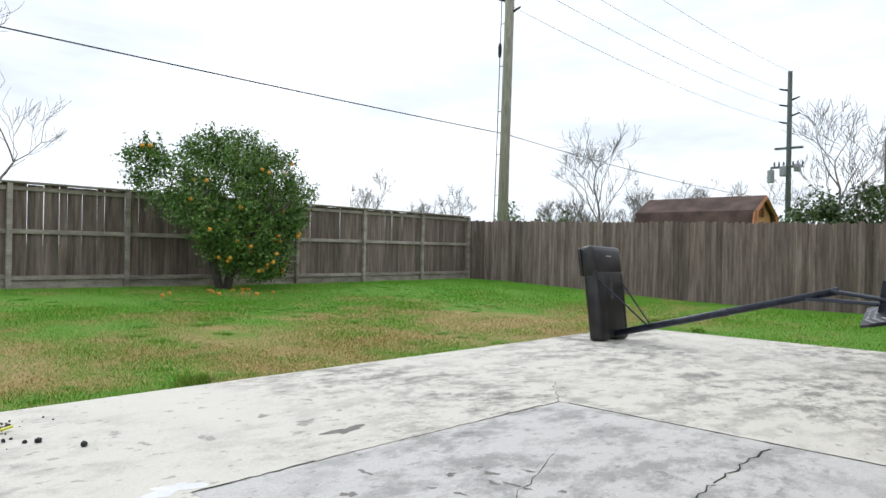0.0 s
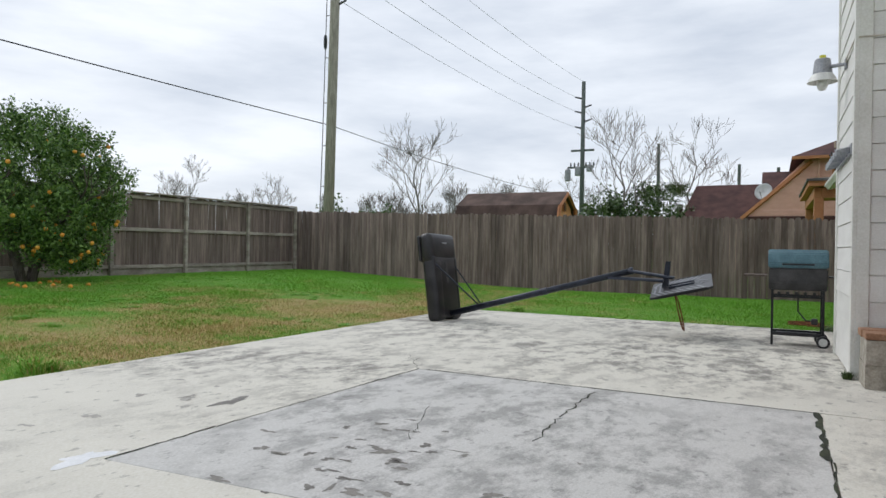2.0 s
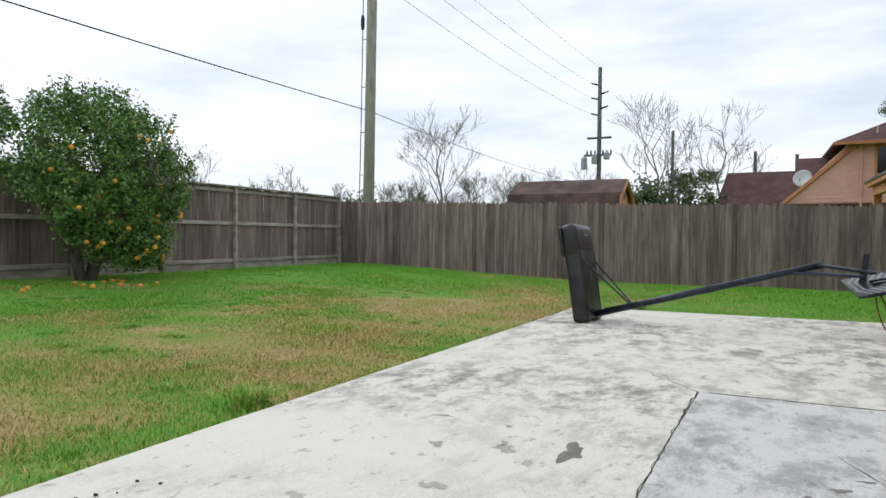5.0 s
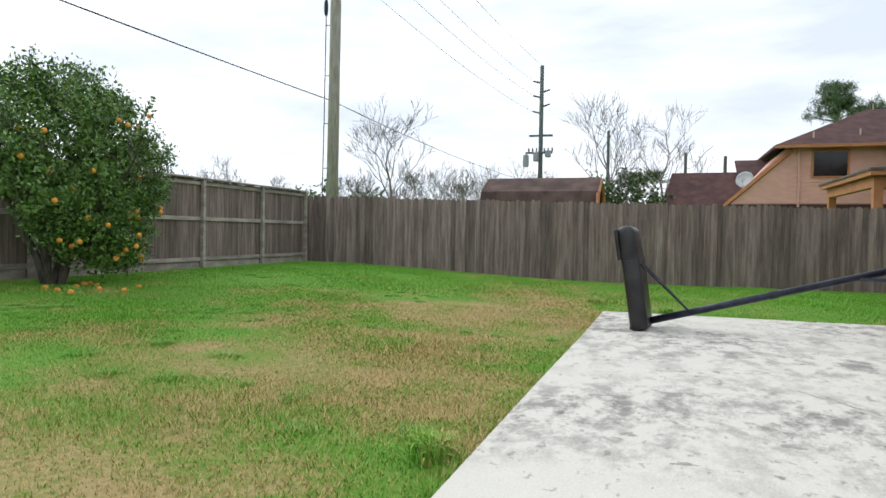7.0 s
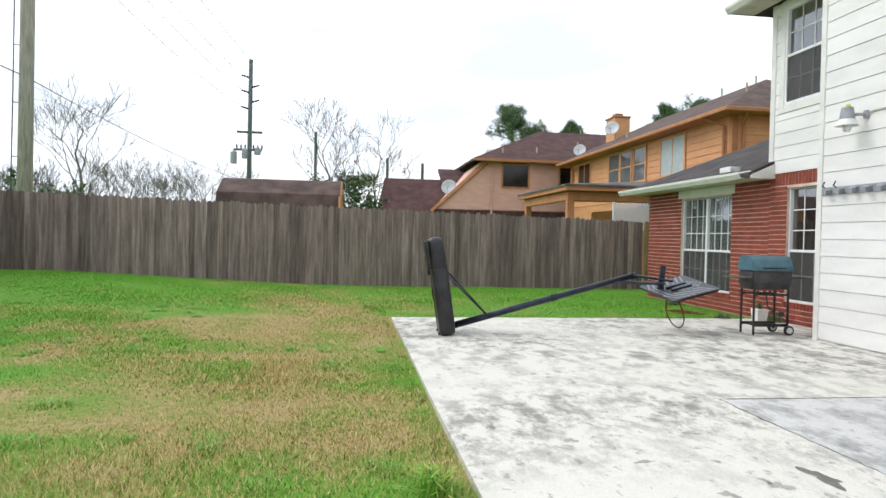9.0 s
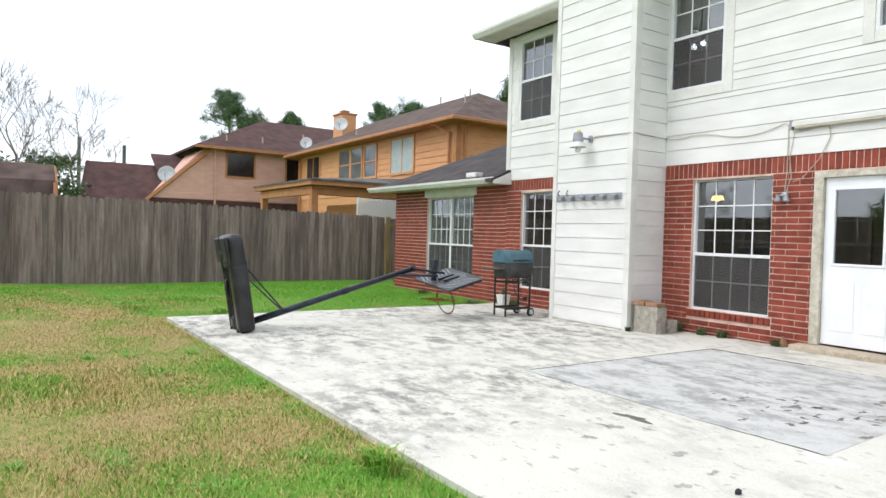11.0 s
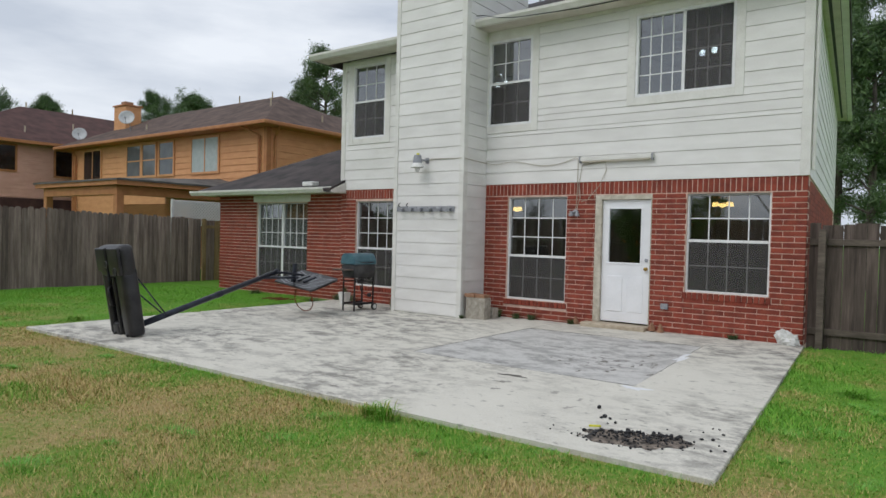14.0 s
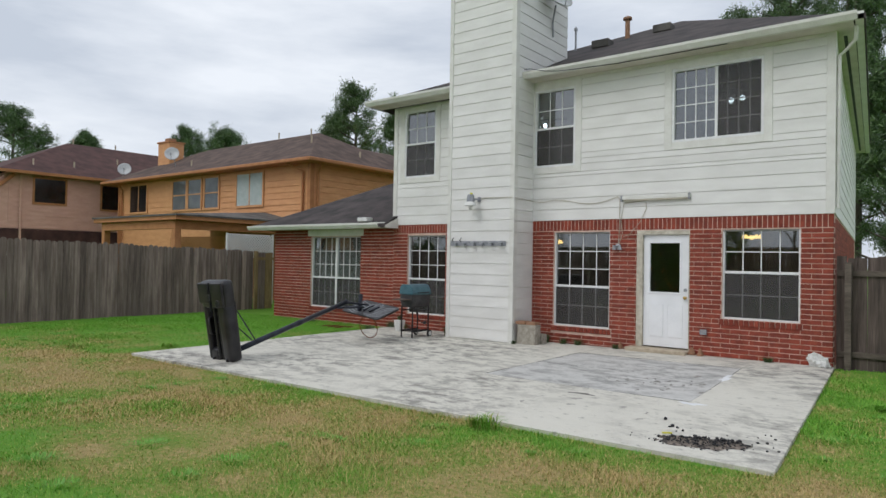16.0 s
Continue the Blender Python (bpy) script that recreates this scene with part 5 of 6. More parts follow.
part("block", block(-5.30, -4.90, -0.72, -0.52, bz), M_BLOCK, blocks)
part("block", block(-5.29, -4.89, -0.715, -0.515, bz + 0.193), M_BLOCK, blocks)
part("block", block(-5.28, -4.88, -0.48, -0.28, bz), M_BLOCK, blocks)
part("cap_brick", boxed(-5.33, -5.12, -0.73, -0.52, bz + 0.385, bz + 0.445, bevel=0.006), M_PAVER, blocks, "tan brick laid on top")
part("cap_brick", boxed(-5.11, -4.90, -0.72, -0.53, bz + 0.385, bz + 0.44, bevel=0.006), M_PAVER, blocks, "tan brick laid on top")

for sx, sy, r in ((-3.45, -0.07, 0.06), (-2.12, -0.08, 0.07), (-1.98, -0.1, 0.06)):
    bm = bmesh.new()
    bmesh.ops.create_cone(bm, segments=7, radius1=r, radius2=r * 0.25, depth=0.13, cap_ends=True)
    rnd = random.Random(int(r * 1000))
    for v in bm.verts:
        v.co += Vector([rnd.uniform(-0.015, 0.015) for _ in range(3)]) + Vector((sx, sy, patio_z(sx) + 0.07))
    tagged(part("broken_stone", bm, M_PAVER), "small broken tan stone propped at the wall", "stone", "stones by the doorstep")

bm = bmesh.new()
bmesh.ops.create_icosphere(bm, subdivisions=4, radius=1)
for v in bm.verts:
    q = v.co.copy()
    k = 1 + 0.5 * noise.noise(q * 1.3) + 0.5 * abs(noise.noise(q * 3.1)) - 0.25 * abs(noise.noise(q * 6))
    v.co = Vector((-0.15 + 0.14 * k * q.x, -0.13 + 0.08 * k * q.y, max(0.07 + (0.11 - 0.05 * q.x) * k * q.z, 0.0) + patio_z(-0.16) + 0.004))
tagged(part("plastic_bag", bm, M_WHITEPL), "crumpled white plastic bag against the brick corner", "bag")

AX, AY = -0.23, -5.86


def in_heap(u, v):
    """Distance from the heap's middle, 1 at its ragged edge."""
    return math.hypot(u, v) + 0.28 * noise.noise(Vector((u * 1.7, v * 1.7, 0))) + 0.16 * noise.noise(Vector((u * 6, v * 6, 3)))


bm = bmesh.new()
bmesh.ops.create_grid(bm, x_segments=90, y_segments=64, size=1.25)
for v in bm.verts:
    r = in_heap(v.co.x, v.co.y)
    h = max(0, 1 - r) ** 0.6 * 0.022 * (0.4 + 1.4 * abs(noise.noise(v.co * 9)))
    v.co = Vector((AX + 0.36 * v.co.x - 0.07 * v.co.y, AY + 0.19 * v.co.y + 0.14 * v.co.x, patio_z(AX) + (h if r < 1 else -0.02)))
tagged(part("ash_heap", bm, M_ASH), "flattened heap of grey-brown ash and charcoal", "ash heap")
rc = random.Random(9)
bm = bmesh.new()
for k in range(400):
    u, v_ = rc.gauss(0, 0.55), rc.gauss(0.15, 0.6)
    r = in_heap(u, v_)
    if k > 372:
        u, v_, r = rc.uniform(-1.6, 1.7), rc.uniform(-1.3, 2.6), 2
    elif r > 1.15:
        continue
    s = rc.uniform(0.004, 0.013) if r < 1.2 else rc.uniform(0.005, 0.016)
    if v_ > 0.35 and r < 1:
        s *= 1.5
    cx, cy = AX + 0.36 * u - 0.07 * v_, AY + 0.19 * v_ + 0.14 * u
    if not (PX0 < cx < 0.36 and cy > -6.28):
        continue
    q = bmesh.ops.create_icosphere(bm, subdivisions=1, radius=s)["verts"]
    f = [rc.uniform(0.6, 1.3) for _ in range(3)]
    for v in q:
        v.co = Vector((v.co.x * f[0], v.co.y * f[1], v.co.z * f[2] * 0.8)) + Vector((cx, cy, patio_z(cx) + s * 0.5 + (0.014 if r < 0.75 else 0)))
for cx, cy, s in ((-0.79, -5.20, 0.02), (-0.64, -5.44, 0.021), (-0.58, -5.47, 0.015), (-0.50, -5.56, 0.014)):
    q = bmesh.ops.create_icosphere(bm, subdivisions=1, radius=s)["verts"]
    for v in q:
        v.co = v.co * rc.uniform(0.7, 1.2) + Vector((cx, cy, patio_z(cx) + s * 0.6))
tagged(part("charcoal", bm, M_COAL), "scattered lumps of black charcoal on the slab", "charcoal", kind="stuff")
lighter = boxed(-0.045, 0.045, -0.011, 0.011, 0.0, 0.014, bevel=0.004, seg=2)
bmesh.ops.transform(lighter, matrix=Matrix.Translation((-0.57, -5.79, patio_z(-0.3) + 0.012)) @ Matrix.Rotation(radians(35), 4, "Z"), verts=lighter.verts)
tagged(part("lighter", lighter, M_YELLOW), "yellow plastic lighter lying in the ash", "lighter")
tagged(part("red_hose", tubed([(-9.9 - 0.7 * k / 24, -0.9 + 0.25 * math.sin(k * 0.8), ground_z(-9.9, -0.9) + 0.05) for k in range(25)], 0.008, n=6), M_RUST), "faded orange cord lying in the grass", "cord")
br = thing("clay_block", (1.85, 0.2, -0.1), "red clay block standing in the grass by the fence", "brick")
part("clay_body", boxed(1.78, 1.9, -0.12, -0.04, -0.1, 0.12, bevel=0.006), M_BRICK, br)


# ---------------------------------------------------------------- neighbouring houses
def lap_lines(own, name, mat, x0, x1, y, z0, z1, step=0.24, side=0):
    bm = bmesh.new()
    z = z0
    while z < z1:
        h = min(step, z1 - z)
        if side:
            prism(bm, [(y, x0, z), (y + 0.03, x0, z), (y + 0.005, x0, z + h), (y, x0, z + h)], (0, x1 - x0, 0))
        else:
            prism(bm, [(x0, y, z), (x0, y - 0.03, z), (x0, y - 0.005, z + h), (x0, y, z + h)], (x1 - x0, 0, 0))
        z += h
    return part(name, bm, mat, own)


def far_window(own, x0, x1, y, z0, z1, glass, trim, side=0, bar=True, split=False):
    """A window of a distant house: casing, sash bars and pane. side=1: on a wall facing +x."""
    def b(a, c, d0, d1, lo, hi):
        return boxed(d0, d1, a, c, lo, hi) if side else boxed(a, c, d0, d1, lo, hi)
    s = (y + 0.03, y + 0.07) if side else (y - 0.07, y - 0.03)
    p = (y + 0.032, y + 0.045) if side else (y - 0.045, y - 0.032)
    w = part("window", b(x0, x1, *p, z0, z1), glass, own)
    for q in ((x0 - 0.09, x0, z0 - 0.09, z1 + 0.09), (x1, x1 + 0.09, z0 - 0.09, z1 + 0.09), (x0, x1, z1, z1 + 0.09), (x0, x1, z0 - 0.09, z0)):
        part("casing", b(q[0], q[1], *s, q[2], q[3]), trim, w)
    s2 = (y + 0.045, y + 0.06) if side else (y - 0.06, y - 0.045)
    if bar:
        zm = (z0 + z1) / 2
        part("sash_bar", b(x0, x1, *s2, zm - 0.025, zm + 0.025), trim, w)
    if split:
        xm = (x0 + x1) / 2
        part("sash_bar", b(xm - 0.025, xm + 0.025, *s2, z0, z1), trim, w)
    return w


def roof_part(own, faces, mat, name="roof", thick=0.12):
    bm = bmesh.new()
    for f in faces:
        prism(bm, f, (0, 0, -thick))
    return part(name, bm, mat, own)


tan = thing("house", (-25, 9, 0), "two-storey orange-tan sided house with brown hip roof", "house")
part("wall", boxed(-32.4, -17.6, 4.46, 15.0, -0.2, 5.2), M_TANWALL, tan)
lap_lines(tan, "siding", M_TANWALL, -32.4, -17.6, 4.46, 2.9, 5.15)
lap_lines(tan, "siding", M_TANWALL, 4.46, 15.0, -17.6, 0.0, 5.15, side=1)
for x0, x1, g, sp in ((-22.2, -20.47, M_CURTAIN, True), (-27.2, -26.1, M_SKYGLASS, False), (-25.9, -24.88, M_SKYGLASS, False), (-24.57, -23.54, M_SKYGLASS, False), (-31.2, -29.6, M_DARKGLASS, True)):
    far_window(tan, x0, x1, 4.46, 3.68, 4.98, g, M_TANWALL, bar=not sp, split=sp)
for q in ((-17.72, -17.56, 4.40, 4.46), (-17.6, -17.56, 4.46, 4.6), (-32.45, -32.3, 4.40, 4.46)):
    part("corner_board", boxed(*q, 0.0, 5.15), M_TANTRIM, tan)
e0, e1, ey0, ey1, tz = -33.2, -17.05, 3.92, 15.5, 5.28
A1, A2 = (-20.75, 7.6, 7.12), (-29.6, 7.6, 7.12)
roof_part(tan, [[(e0, ey0, tz), (e1, ey0, tz), A1, A2], [(e1, ey0, tz), (e1, 11.3, tz), A1], [(e0, ey0, tz), A2, (e0, 11.3, tz)], [(e1, 11.3, tz), (e0, 11.3, tz), A2, A1]], M_BROWNROOF)
roof_part(tan, [[(-17.05, 9.0, tz), (-17.05, 16, tz), (-21.5, 13, 6.95), (-21.5, 9.0, 6.95)], [(-26, 9, tz), (-21.5, 9.0, 6.95), (-21.5, 13, 6.95), (-26, 16, tz)]], M_BROWNROOF)
part("soffit", boxed(e0, e1, ey0, 15.4, 5.14, 5.16), M_TANTRIM, tan)
part("gutter", boxed(e0, e1, ey0 - 0.1, ey0, 5.14, 5.27, bevel=0.02), M_TANTRIM, tan)
part("gutter", boxed(e1, e1 + 0.1, ey0 - 0.1, 15.4, 5.14, 5.27, bevel=0.02), M_TANTRIM, tan)
for xs in (-17.95, -32.0):
    part("downspout", tubed([(xs - 0.5 * (1 if xs > -20 else -1), ey0, 5.16), (xs, 4.36, 4.85), (xs, 4.36, 0)], 0.05, n=6), M_TANTRIM, tan)
part("downspout", tubed([(-17.1, 4.6, 5.16), (-17.5, 4.75, 4.85), (-17.52, 4.75, 0)], 0.05, n=6), M_TANTRIM, tan)
ch = part("chimney", boxed(-31.2, -30.1, 5.8, 6.6, 5.0, 7.35, bevel=0.02), M_TANWALL, tan)
part("chimney_cap", boxed(-31.25, -30.05, 5.75, 6.65, 7.35, 7.42), M_TANTRIM, ch)
part("flue", boxed(-30.9, -30.5, 6.0, 6.4, 7.42, 7.62), M_PAVER, ch)
for vx, vy, vh in ((-19.4, 6.0, 0.5), (-26.5, 4.9, 0.4), (-23.6, 7.6, 0.5), (-21.2, 7.5, 0.45), (-18.1, 7.5, 0.4), (-17.8, 9.5, 0.4)):
    vz = tz + 0.5 * min(vy - ey0, (-17.05 - vx) * 0.99, 3.68)
    part("vent_pipe", tubed([(vx, vy, vz - 0.1), (vx, vy, vz + vh * 0.6)], 0.035, n=8), M_STEP, tan)
sd = thing("satellite_dish", (-28.4, 5.1, 6.0), "grey satellite dish on the tan house roof", "satellite dish", "roof dishes")
dish_parts(sd, (-28.4, 5.0, 6.45), (0.75, -0.6, 0.35), 0.34, [(-28.4, 5.2, 5.8), (-28.4, 5.1, 6.4)])

cover = thing("patio_cover", (-21, 2, 0), "orange-tan timber patio cover with grey shingles", "patio cover")
for px, py in ((-18.62, -0.3), (-23.5, -0.3), (-18.62, 4.2)):
    part("post", boxed(px - 0.11, px + 0.11, py - 0.11, py + 0.11, -0.1, 2.72, bevel=0.01), M_TANTRIM, cover)
part("beam", boxed(-23.6, -18.5, -0.42, -0.24, 2.45, 2.72, bevel=0.01), M_TANTRIM, cover)
part("beam", boxed(-18.72, -18.5, -0.24, 4.4, 2.45, 2.72, bevel=0.01), M_TANTRIM, cover)
part("ceiling_boards", boxed(-23.9, -18.25, -0.5, 4.44, 2.74, 2.78), M_TANTRIM, cover)
# added brown sheet before the house wall, standing for shade under the cover
part("shade_panel", boxed(-23.9, -18.3, 4.28, 4.36, 0.0, 2.7, bevel=0.01), M_TANTRIM, cover)
part("fascia", boxed(-23.95, -18.2, -0.56, -0.5, 2.74, 2.92), M_TANTRIM, cover)
part("fascia", boxed(-18.26, -18.2, -0.5, 4.4, 2.74, 2.92), M_TANTRIM, cover)
roof_part(cover, [[(-24.0, -0.6, 2.93), (-18.15, -0.6, 2.93), (-20.2, 4.4, 3.35), (-22.0, 4.4, 3.35)], [(-18.15, -0.6, 2.93), (-18.15, 4.4, 2.93), (-20.2, 4.4, 3.35)], [(-24, -0.6, 2.93), (-22, 4.4, 3.35), (-24, 4.4, 2.93)]], M_GREYROOF, thick=0.06)


def lattice(own, axis, a0, a1, d, z0, z1, mat, step=0.12):
    bm = bmesh.new()
    n = int((a1 - a0 + z1 - z0) / step)
    for k in range(n):
        for s in (1, -1):
            pts = []
            for z in (z0, z1):
                a = a0 + k * step - (z1 - z0) + (z - z0) if s > 0 else a0 + k * step - (z - z0)
                pts.append((a, z))
            (p, zp), (q, zq) = pts
            if min(p, q) < a0 - 0.02 or max(p, q) > a1 + 0.02:
                lo, hi = sorted(((p, zp), (q, zq)))
                t0, t1 = max(0, (a0 - lo[0]) / (hi[0] - lo[0])), min(1, (a1 - lo[0]) / (hi[0] - lo[0]))
                if t1 - t0 < 0.05:
                    continue
                p, zp = lo[0] + t0 * (hi[0] - lo[0]), lo[1] + t0 * (hi[1] - lo[1])
                q, zq = lo[0] + t1 * (hi[0] - lo[0]), lo[1] + t1 * (hi[1] - lo[1])
            off = 0.01 * s
            P, Q = ((p, d + off, zp), (q, d + off, zq)) if axis == "x" else ((d + off, p, zp), (d + off, q, zq))
            tube(bm, [P, Q], 0.018, n=4)
    return part("lattice", bm, mat, own)


lattice(cover, "x", -23.4, -18.7, 2.2, 1.4, 2.3, M_TANWALL, 0.14)
screen = thing("lattice_screen", (-16.8, 1.2, 1), "white diagonal lattice panel above the far fence", "lattice")
lattice(screen, "y", 0.38, 2.1, -16.75, 1.55, 2.30, M_WHITEPL, 0.10)
for q in ((0.33, 0.39, 0, 2.33), (2.09, 2.15, 0, 2.33)):
    part("post", boxed(-16.78, -16.72, q[0], q[1], q[2], q[3]), M_WHITEPL, screen)

pink = thing("house", (-38, 3, 0), "two-storey pink-tan house with dark maroon hip roof", "house")
X = -34.3
bm = bmesh.new()
prism(bm, [(X, -2.6, 0), (X, 9.0, 0), (X, 9.0, 5.45), (X, 0.0, 5.45), (X, -2.6, 2.75)], (-7.5, 0, 0))
part("wall", bm, M_PINKWALL, pink)
lap_lines(pink, "siding", M_PINKWALL, 0.05, 9.0, X, 2.8, 5.4, 0.2, side=1)
lap_lines(pink, "siding", M_PINKWALL, -2.2, 0.05, X, 2.0, 3.1, 0.2, side=1)
part("brick_base", boxed(X - 0.02, X + 0.05, -2.6, 9.0, 0, 2.75), M_REDROOF, pink)
far_window(pink, 1.17, 2.58, X, 4.08, 5.25, M_DARKGLASS, M_TANTRIM, side=1, bar=False)
far_window(pink, 4.41, 5.6, X, 3.95, 5.2, M_DARKGLASS, M_TANTRIM, side=1, bar=False)
part("downspout", tubed([(X + 0.08, 0.55, 5.4), (X + 0.08, 0.55, 0)], 0.06, n=6), M_PINKWALL, pink)
part("rake_board", tubed([(X + 0.08, -2.75, 2.62), (X + 0.08, 0.25, 5.35)], 0.11, n=4), M_TANTRIM, pink)
rz = 5.52
R1, R2 = (-38.4, 4.3, 7.85), (-38.4, 11.0, 7.85)
roof_part(pink, [[(-33.7, -0.6, rz), (-33.7, 14, rz), R2, R1], [(-33.7, -0.6, rz), R1, (-43, -0.6, rz)], [(-43, -0.6, rz), R1, R2, (-43, 14, rz)]], M_REDROOF)
part("gutter", boxed(-33.72, -33.6, -0.6, 14, 5.38, 5.52), M_TANTRIM, pink)
roof_part(pink, [[(-34.4, -5.7, 2.5), (-34.4, -2.3, 2.5), (-34.4, 0.2, 4.9), (-37.6, 0.2, 4.62), (-37.6, -5.15, 4.62)]], M_REDROOF)
roof_part(pink, [[(-36.5, -1.9, 4.3), (-36.5, 1.0, 4.3), (-38.5, 1.0, 5.35), (-38.5, -1.9, 5.35)]], M_REDROOF)
part("gable_wall", boxed(-41, -34.5, -5.4, -2.4, 0, 2.5), M_PINKWALL, pink)
for vy, vx in ((1.2, -34.6), (3.2, -34.8), (4.6, -38.4), (7.0, -38.4), (6.0, -36)):
    vz = rz + 0.49 * min(-33.7 - vx, 4.7)
    part("vent_pipe", tubed([(vx, vy, vz - 0.1), (vx, vy, vz + 0.3)], 0.04, n=6), M_STEP, pink)
sd = thing("satellite_dish", (-34.7, -1.8, 3.3), "grey satellite dish on the maroon lower roof", "satellite dish", "roof dishes")
dish_parts(sd, (-34.6, -1.75, 3.95), (0.9, -0.35, 0.3), 0.42, [(-34.8, -1.8, 3.0), (-34.7, -1.78, 3.9)])
sd = thing("satellite_dish", (-33.9, 5.4, 5.6), "grey satellite dish at the maroon roof edge", "satellite dish", "roof dishes")
dish_parts(sd, (-33.9, 5.4, 6.15), (0.8, -0.5, 0.35), 0.34, [(-34.2, 5.4, 5.6), (-34.0, 5.4, 6.1)])

shed = thing("garden_shed", (-19.9, -9.15, 0), "brown gambrel-roofed garden shed with orange gable", "shed")
bm = bmesh.new()
gp = [(-18.75, 0.0), (-18.75, 1.7), (-19.0, 2.35), (-19.85, 2.80), (-20.7, 2.35), (-20.95, 1.7), (-20.95, 0.0)]
prism(bm, [(a, -10.75, c) for a, c in gp], (0, 3.25, 0))
part("wall", bm, M_TANWALL, shed)
rp = [(-18.62, 1.62), (-18.93, 2.42), (-19.85, 2.90), (-20.77, 2.42), (-21.05, 1.62)]
bm = bmesh.new()
for (a, c), (a2, c2) in zip(rp, rp[1:]):
    prism(bm, [(a, -10.95, c), (a2, -10.95, c2), (a2, -10.95, c2 - 0.07), (a, -10.95, c - 0.07)], (0, 3.6, 0))
part("roof", bm, M_BROWNROOF, shed)
for (a, c), (a2, c2) in zip(rp, rp[1:]):
    part("rake_board", tubed([(a, -7.36, c - 0.06), (a2, -7.36, c2 - 0.06)], 0.06, n=4), M_TANTRIM, shed)
vent = part("gable_vent", boxed(-20.0, -19.7, -7.5, -7.46, 2.25, 2.55), M_TANTRIM, shed)
for k in range(4):
    part("louvre", boxed(-19.98, -19.72, -7.46, -7.44, 2.28 + 0.065 * k, 2.31 + 0.065 * k), M_CABLE, vent)


# ---------------------------------------------------------------- poles and wires
pole1 = thing("utility_pole", (-18.6, -16.0, 0), "tall weathered timber utility pole behind the fence corner", "utility pole")
part("pole", tubed([(-18.45, -15.95, -0.5), (-18.7, -16.03, 5.0), (-19.15, -16.18, 14.4)], 0.205, 0.165, 14), M_POLE, pole1, smooth=True)
part("riser", tubed([(-18.35, -16.27, 0.2), (-18.6, -16.33, 5.0), (-18.95, -16.45, 12.0)], 0.016, n=6), M_CABLE, pole1)
part("insulator", lathe([(0.05, -0.25), (0.07, -0.1), (0.07, 0.1), (0.05, 0.25)], (-18.78, -16.40, 8.6), "z", 10), M_CABLE, pole1)
for z in (3.2, 4.7, 6.3, 8.0, 9.6):
    k = z / 12.5
    part("standoff", tubed([(-18.4 - 0.55 * k, -16.28 - 0.17 * k, z), (-18.45 - 0.6 * k, -15.95 - 0.2 * k, z)], 0.014, n=5), M_CABLE, pole1)
for z, s in ((12.8, -1), (11.7, -1), (10.5, -1), (12.2, 1), (11.1, 1), (10.0, 1)):
    part("insulator", tubed([(-19.0, -16.15 + s * 0.1, z), (-19.0, -16.15 + s * 0.5, z + 0.12)], 0.05, 0.035, 8), M_CABLE, pole1)

pole2 = thing("utility_pole", (-49.1, -14.6, 0), "distant utility pole with crossarms and transformers", "utility pole")
part("pole", tubed([(-49.1, -14.6, -0.5), (-49.2, -14.6, 14.0)], 0.2, 0.15, 10), M_POLE2, pole2, smooth=True)
for z in (7.3, 8.6):
    part("crossarm", boxed(-49.25, -49.05, -15.5 if z > 8 else -15.7, -13.7, z, z + 0.14), M_POLE2, pole2)
for yy, zz, h in ((-15.7, 6.3, 0.9), (-14.0, 7.0, 0.5), (-14.9, 6.7, 0.7)):
    part("transformer", lathe([(0.2, 0), (0.24, 0.05), (0.24, h - 0.05), (0.2, h), (0.05, h + 0.06), (0.05, h + 0.2)], (-49.0, yy, zz), "z", 12), M_GREYMETAL, pole2)
for k in range(7):
    part("insulator", lathe([(0.04, 0), (0.07, 0.1), (0.04, 0.3)], (-49.1, -15.5 + 0.3 * k, 7.44), "z", 8), M_CABLE, pole2)
for z, s in ((12.7, -1), (11.6, -1), (10.4, -1), (12.0, 1), (10.9, 1)):
    part("insulator", tubed([(-49.15, -14.6 + s * 0.15, z), (-49.15, -14.6 + s * 0.65, z + 0.15)], 0.07, 0.05, 8), M_CABLE, pole2)
for qx, qy, qz in ((-58.3, -10.3, 10.3), (-58.9, -3.9, 8.3), (-56, -1.0, 7.6)):
    pp = thing("utility_pole", (qx, qy, 0), "far utility pole beyond the roofs", "utility pole", "far poles")
    part("pole", tubed([(qx, qy, -0.5), (qx, qy, qz)], 0.17, 0.13, 8), M_POLE2, pp)


def wire(points, r, label, group):
    tagged(part("overhead_wire", tubed(points, r, n=5), M_CABLE if r > 0.012 else M_LINE), label, "wire", group)


wire(sag((10, -16.35, 5.35), (-18.95, -16.2, 5.5), 0.12, 24), 0.016, "thick black overhead cable along the back fence", "overhead wires")
wire(sag((-18.95, -16.2, 5.5), (-49.1, -14.6, 5.0), 0.35, 16), 0.014, "black overhead cable running to the far pole", "overhead wires")
for za, zc in ((10.6, 10.5), (11.8, 11.75), (12.9, 12.85), (14.4, 14.0)):
    ya, yc = (-16.6, -15.2) if za < 14 else (-16.18, -14.6)
    wire(sag((10.0, -17.0, za + 0.2), (-19.0, ya, za), 0.5, 14) + sag((-19.0, ya, za), (-49.15, yc, zc), 0.45, 16)[1:], 0.010, "thin overhead power line", "overhead wires")


